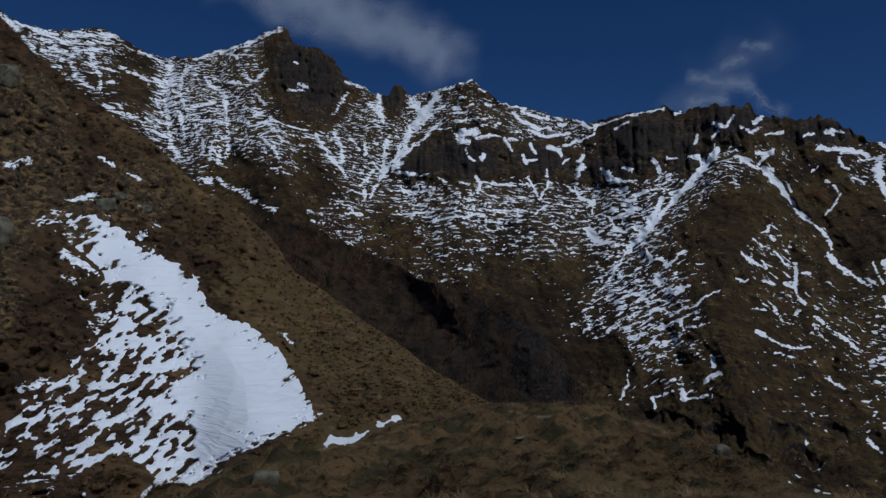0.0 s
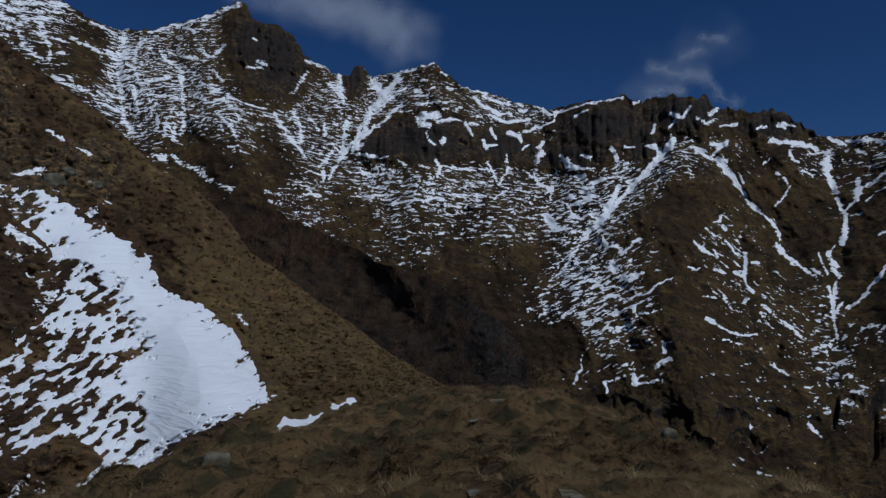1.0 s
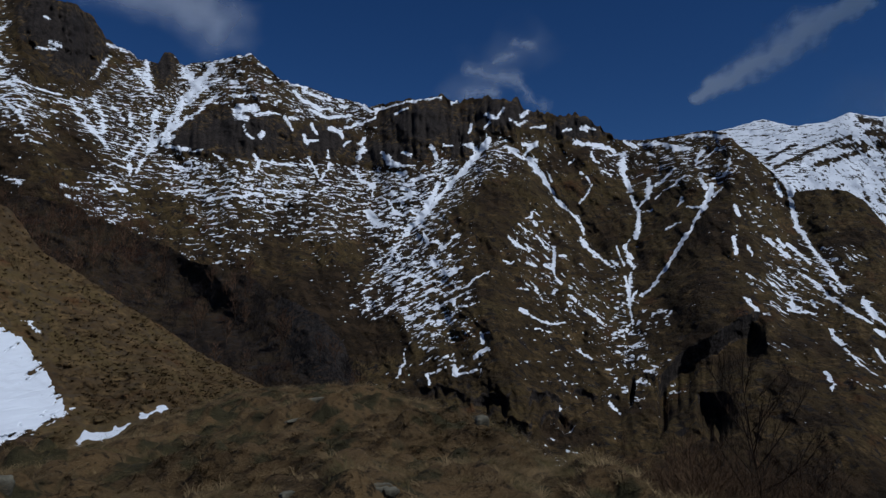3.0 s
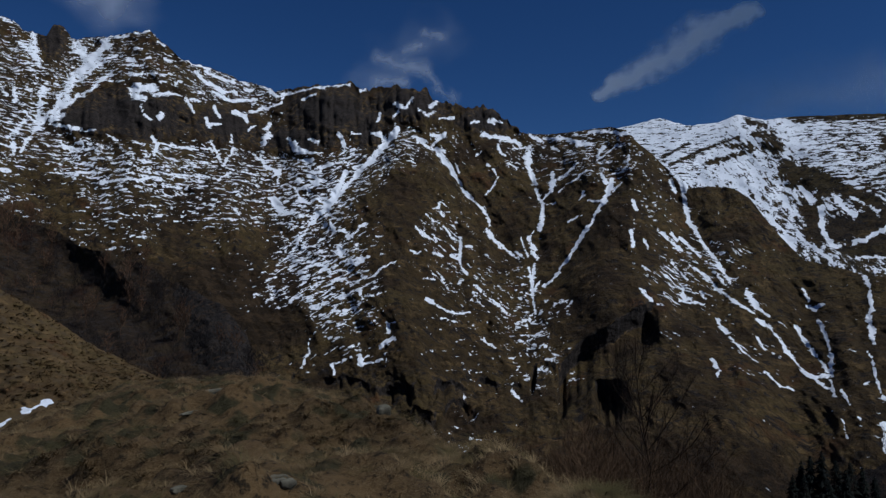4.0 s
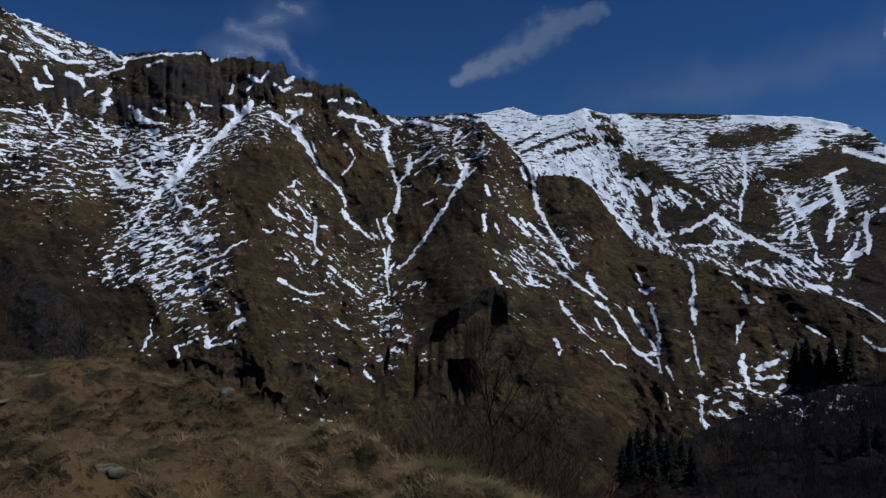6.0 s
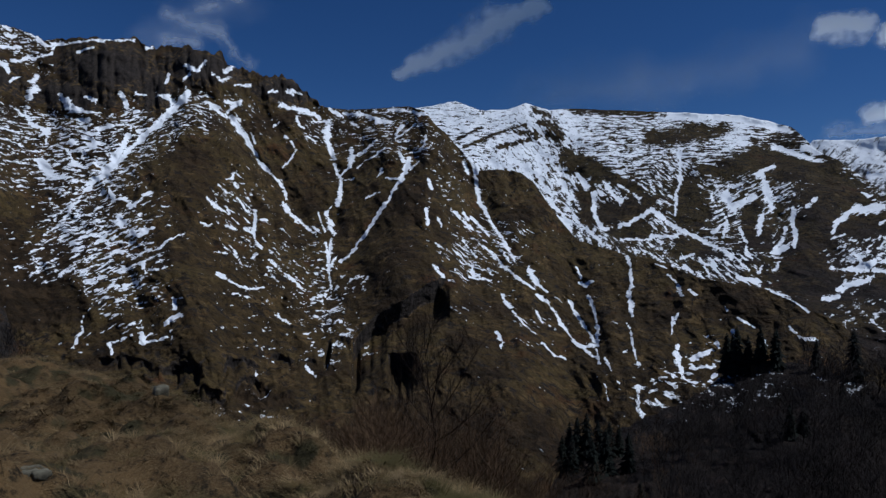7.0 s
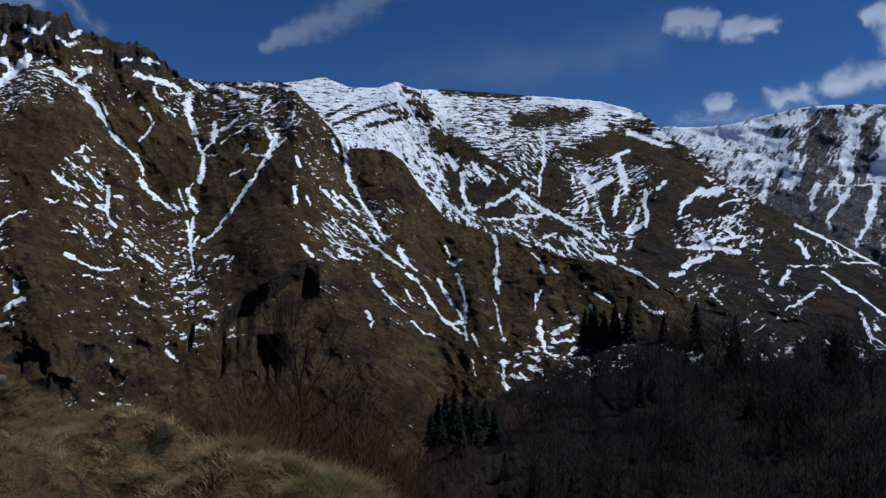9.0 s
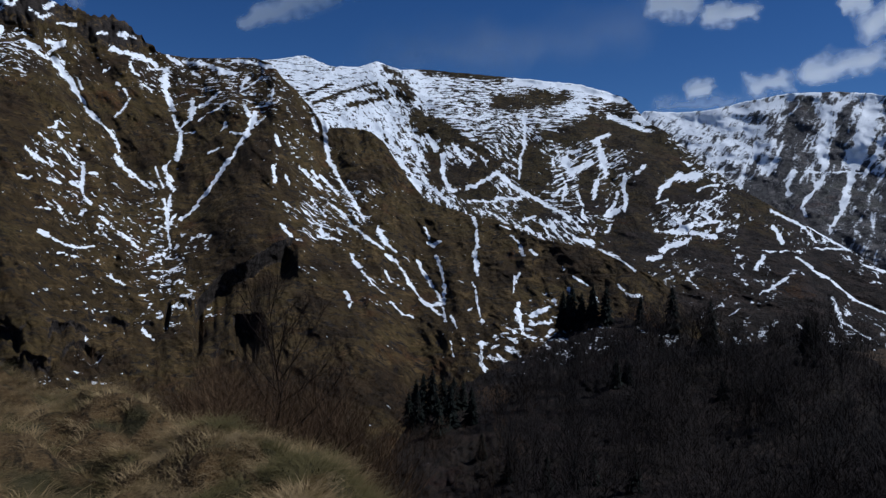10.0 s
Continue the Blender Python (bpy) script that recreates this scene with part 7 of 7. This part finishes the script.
# clouds
def cloud_material(name, size, torn, thin, full, density):
    n = Nodes(name)
    puff = n.noise(n.coords(1, 1, 1.4), 1 / size, 5.0, 0.55, 0.0)
    body = n.math("ADD", n.attr("body"), n.math("MULTIPLY", n.math("SUBTRACT", puff, 0.5), torn))
    alpha = n.math("MULTIPLY", n.ramp(body, thin, full), density)
    n.t.nodes.remove(n.b)
    d = n.add("ShaderNodeBsdfDiffuse", Color=(0.72, 0.72, 0.72, 1))
    t = n.add("ShaderNodeBsdfTranslucent", Color=(0.72, 0.72, 0.72, 1))
    white = n.add("ShaderNodeAddShader")
    n.t.links.new(d.outputs[0], white.inputs[0]), n.t.links.new(t.outputs[0], white.inputs[1])
    mix = n.add("ShaderNodeMixShader", Fac=alpha)
    n.t.links.new(n.add("ShaderNodeBsdfTransparent").outputs[0], mix.inputs[1])
    n.t.links.new(white.outputs[0], mix.inputs[2])
    n.t.links.new(mix.outputs[0], n.t.nodes["Material Output"].inputs["Surface"])
    return n.mat


CUMULUS = cloud_material("cumulus", 170, 0.8, 0.0, 0.9, 0.95)
VEIL = cloud_material("veil_cloud", 300, 0.55, -0.05, 1.05, 0.4)
WISP = cloud_material("wisp_cloud", 150, 0.8, -0.1, 1.3, 0.36)
LENS = cloud_material("lens_cloud", 150, 0.6, 0.0, 0.9, 0.8)
HAZE = cloud_material("haze_cloud", 400, 0.7, -0.1, 1.2, 0.17)


def cloud(line, width, material, label, ends=1.0):
    """A cloud drawn out along a line of bearings and heights."""
    p = np.array(line)
    m = width * 1.5
    A, E = np.meshgrid(np.linspace(p[:, 0].min() - m, p[:, 0].max() + m, 70), np.linspace(p[:, 1].min() - m, p[:, 1].max() + m, 46))
    warp = 0.5 * width * fbm(A * 1.1 / width, E * 1.4 / width, 3, int(p[0, 0] * 10) % 97)
    swirl = 0.4 * width * fbm(A * 1.3 / width + 7, E * 1.3 / width, 3, int(p[0, 1] * 10) % 89)
    run = p[-1] - p[0]
    along_it = ((A - p[0, 0]) * run[0] + (E - p[0, 1]) * run[1]) / (run @ run)
    slim_ends = width * (ends + (1 - ends) * np.sin(np.pi * np.clip(along_it, 0, 1)))
    body = 0.9 - away(A + warp, E + swirl, line, 9.0) / slim_ends + 0.2 * fbm(A * 1.3 / width, E * 1.7 / width, 3, 3)
    R = 4550 - 6 * np.clip(1 - away(A, E, line, 9.0) / m, 0, 1)
    ob = grid_mesh("cloud", place(A, E, R), material, (("body", body),))
    return tagged(ob, label, "cloud", kind="structure")


for line, width in CUMULI:
    cloud(line, width, CUMULUS, "small bright white fair-weather cloud")
for line, width in VEILS:
    cloud(line, width, VEIL, "soft pale veil of drawn-out cloud")
for line, width in LENSES:
    cloud(line, width, LENS, "single slanting lens of white cloud", 0.5)
for line, width in HAZES:
    cloud(line, width, HAZE, "faint pale haze of high cloud")
for line, width in WISPS:
    cloud(line, width, WISP, "thin torn wisp of white cloud")
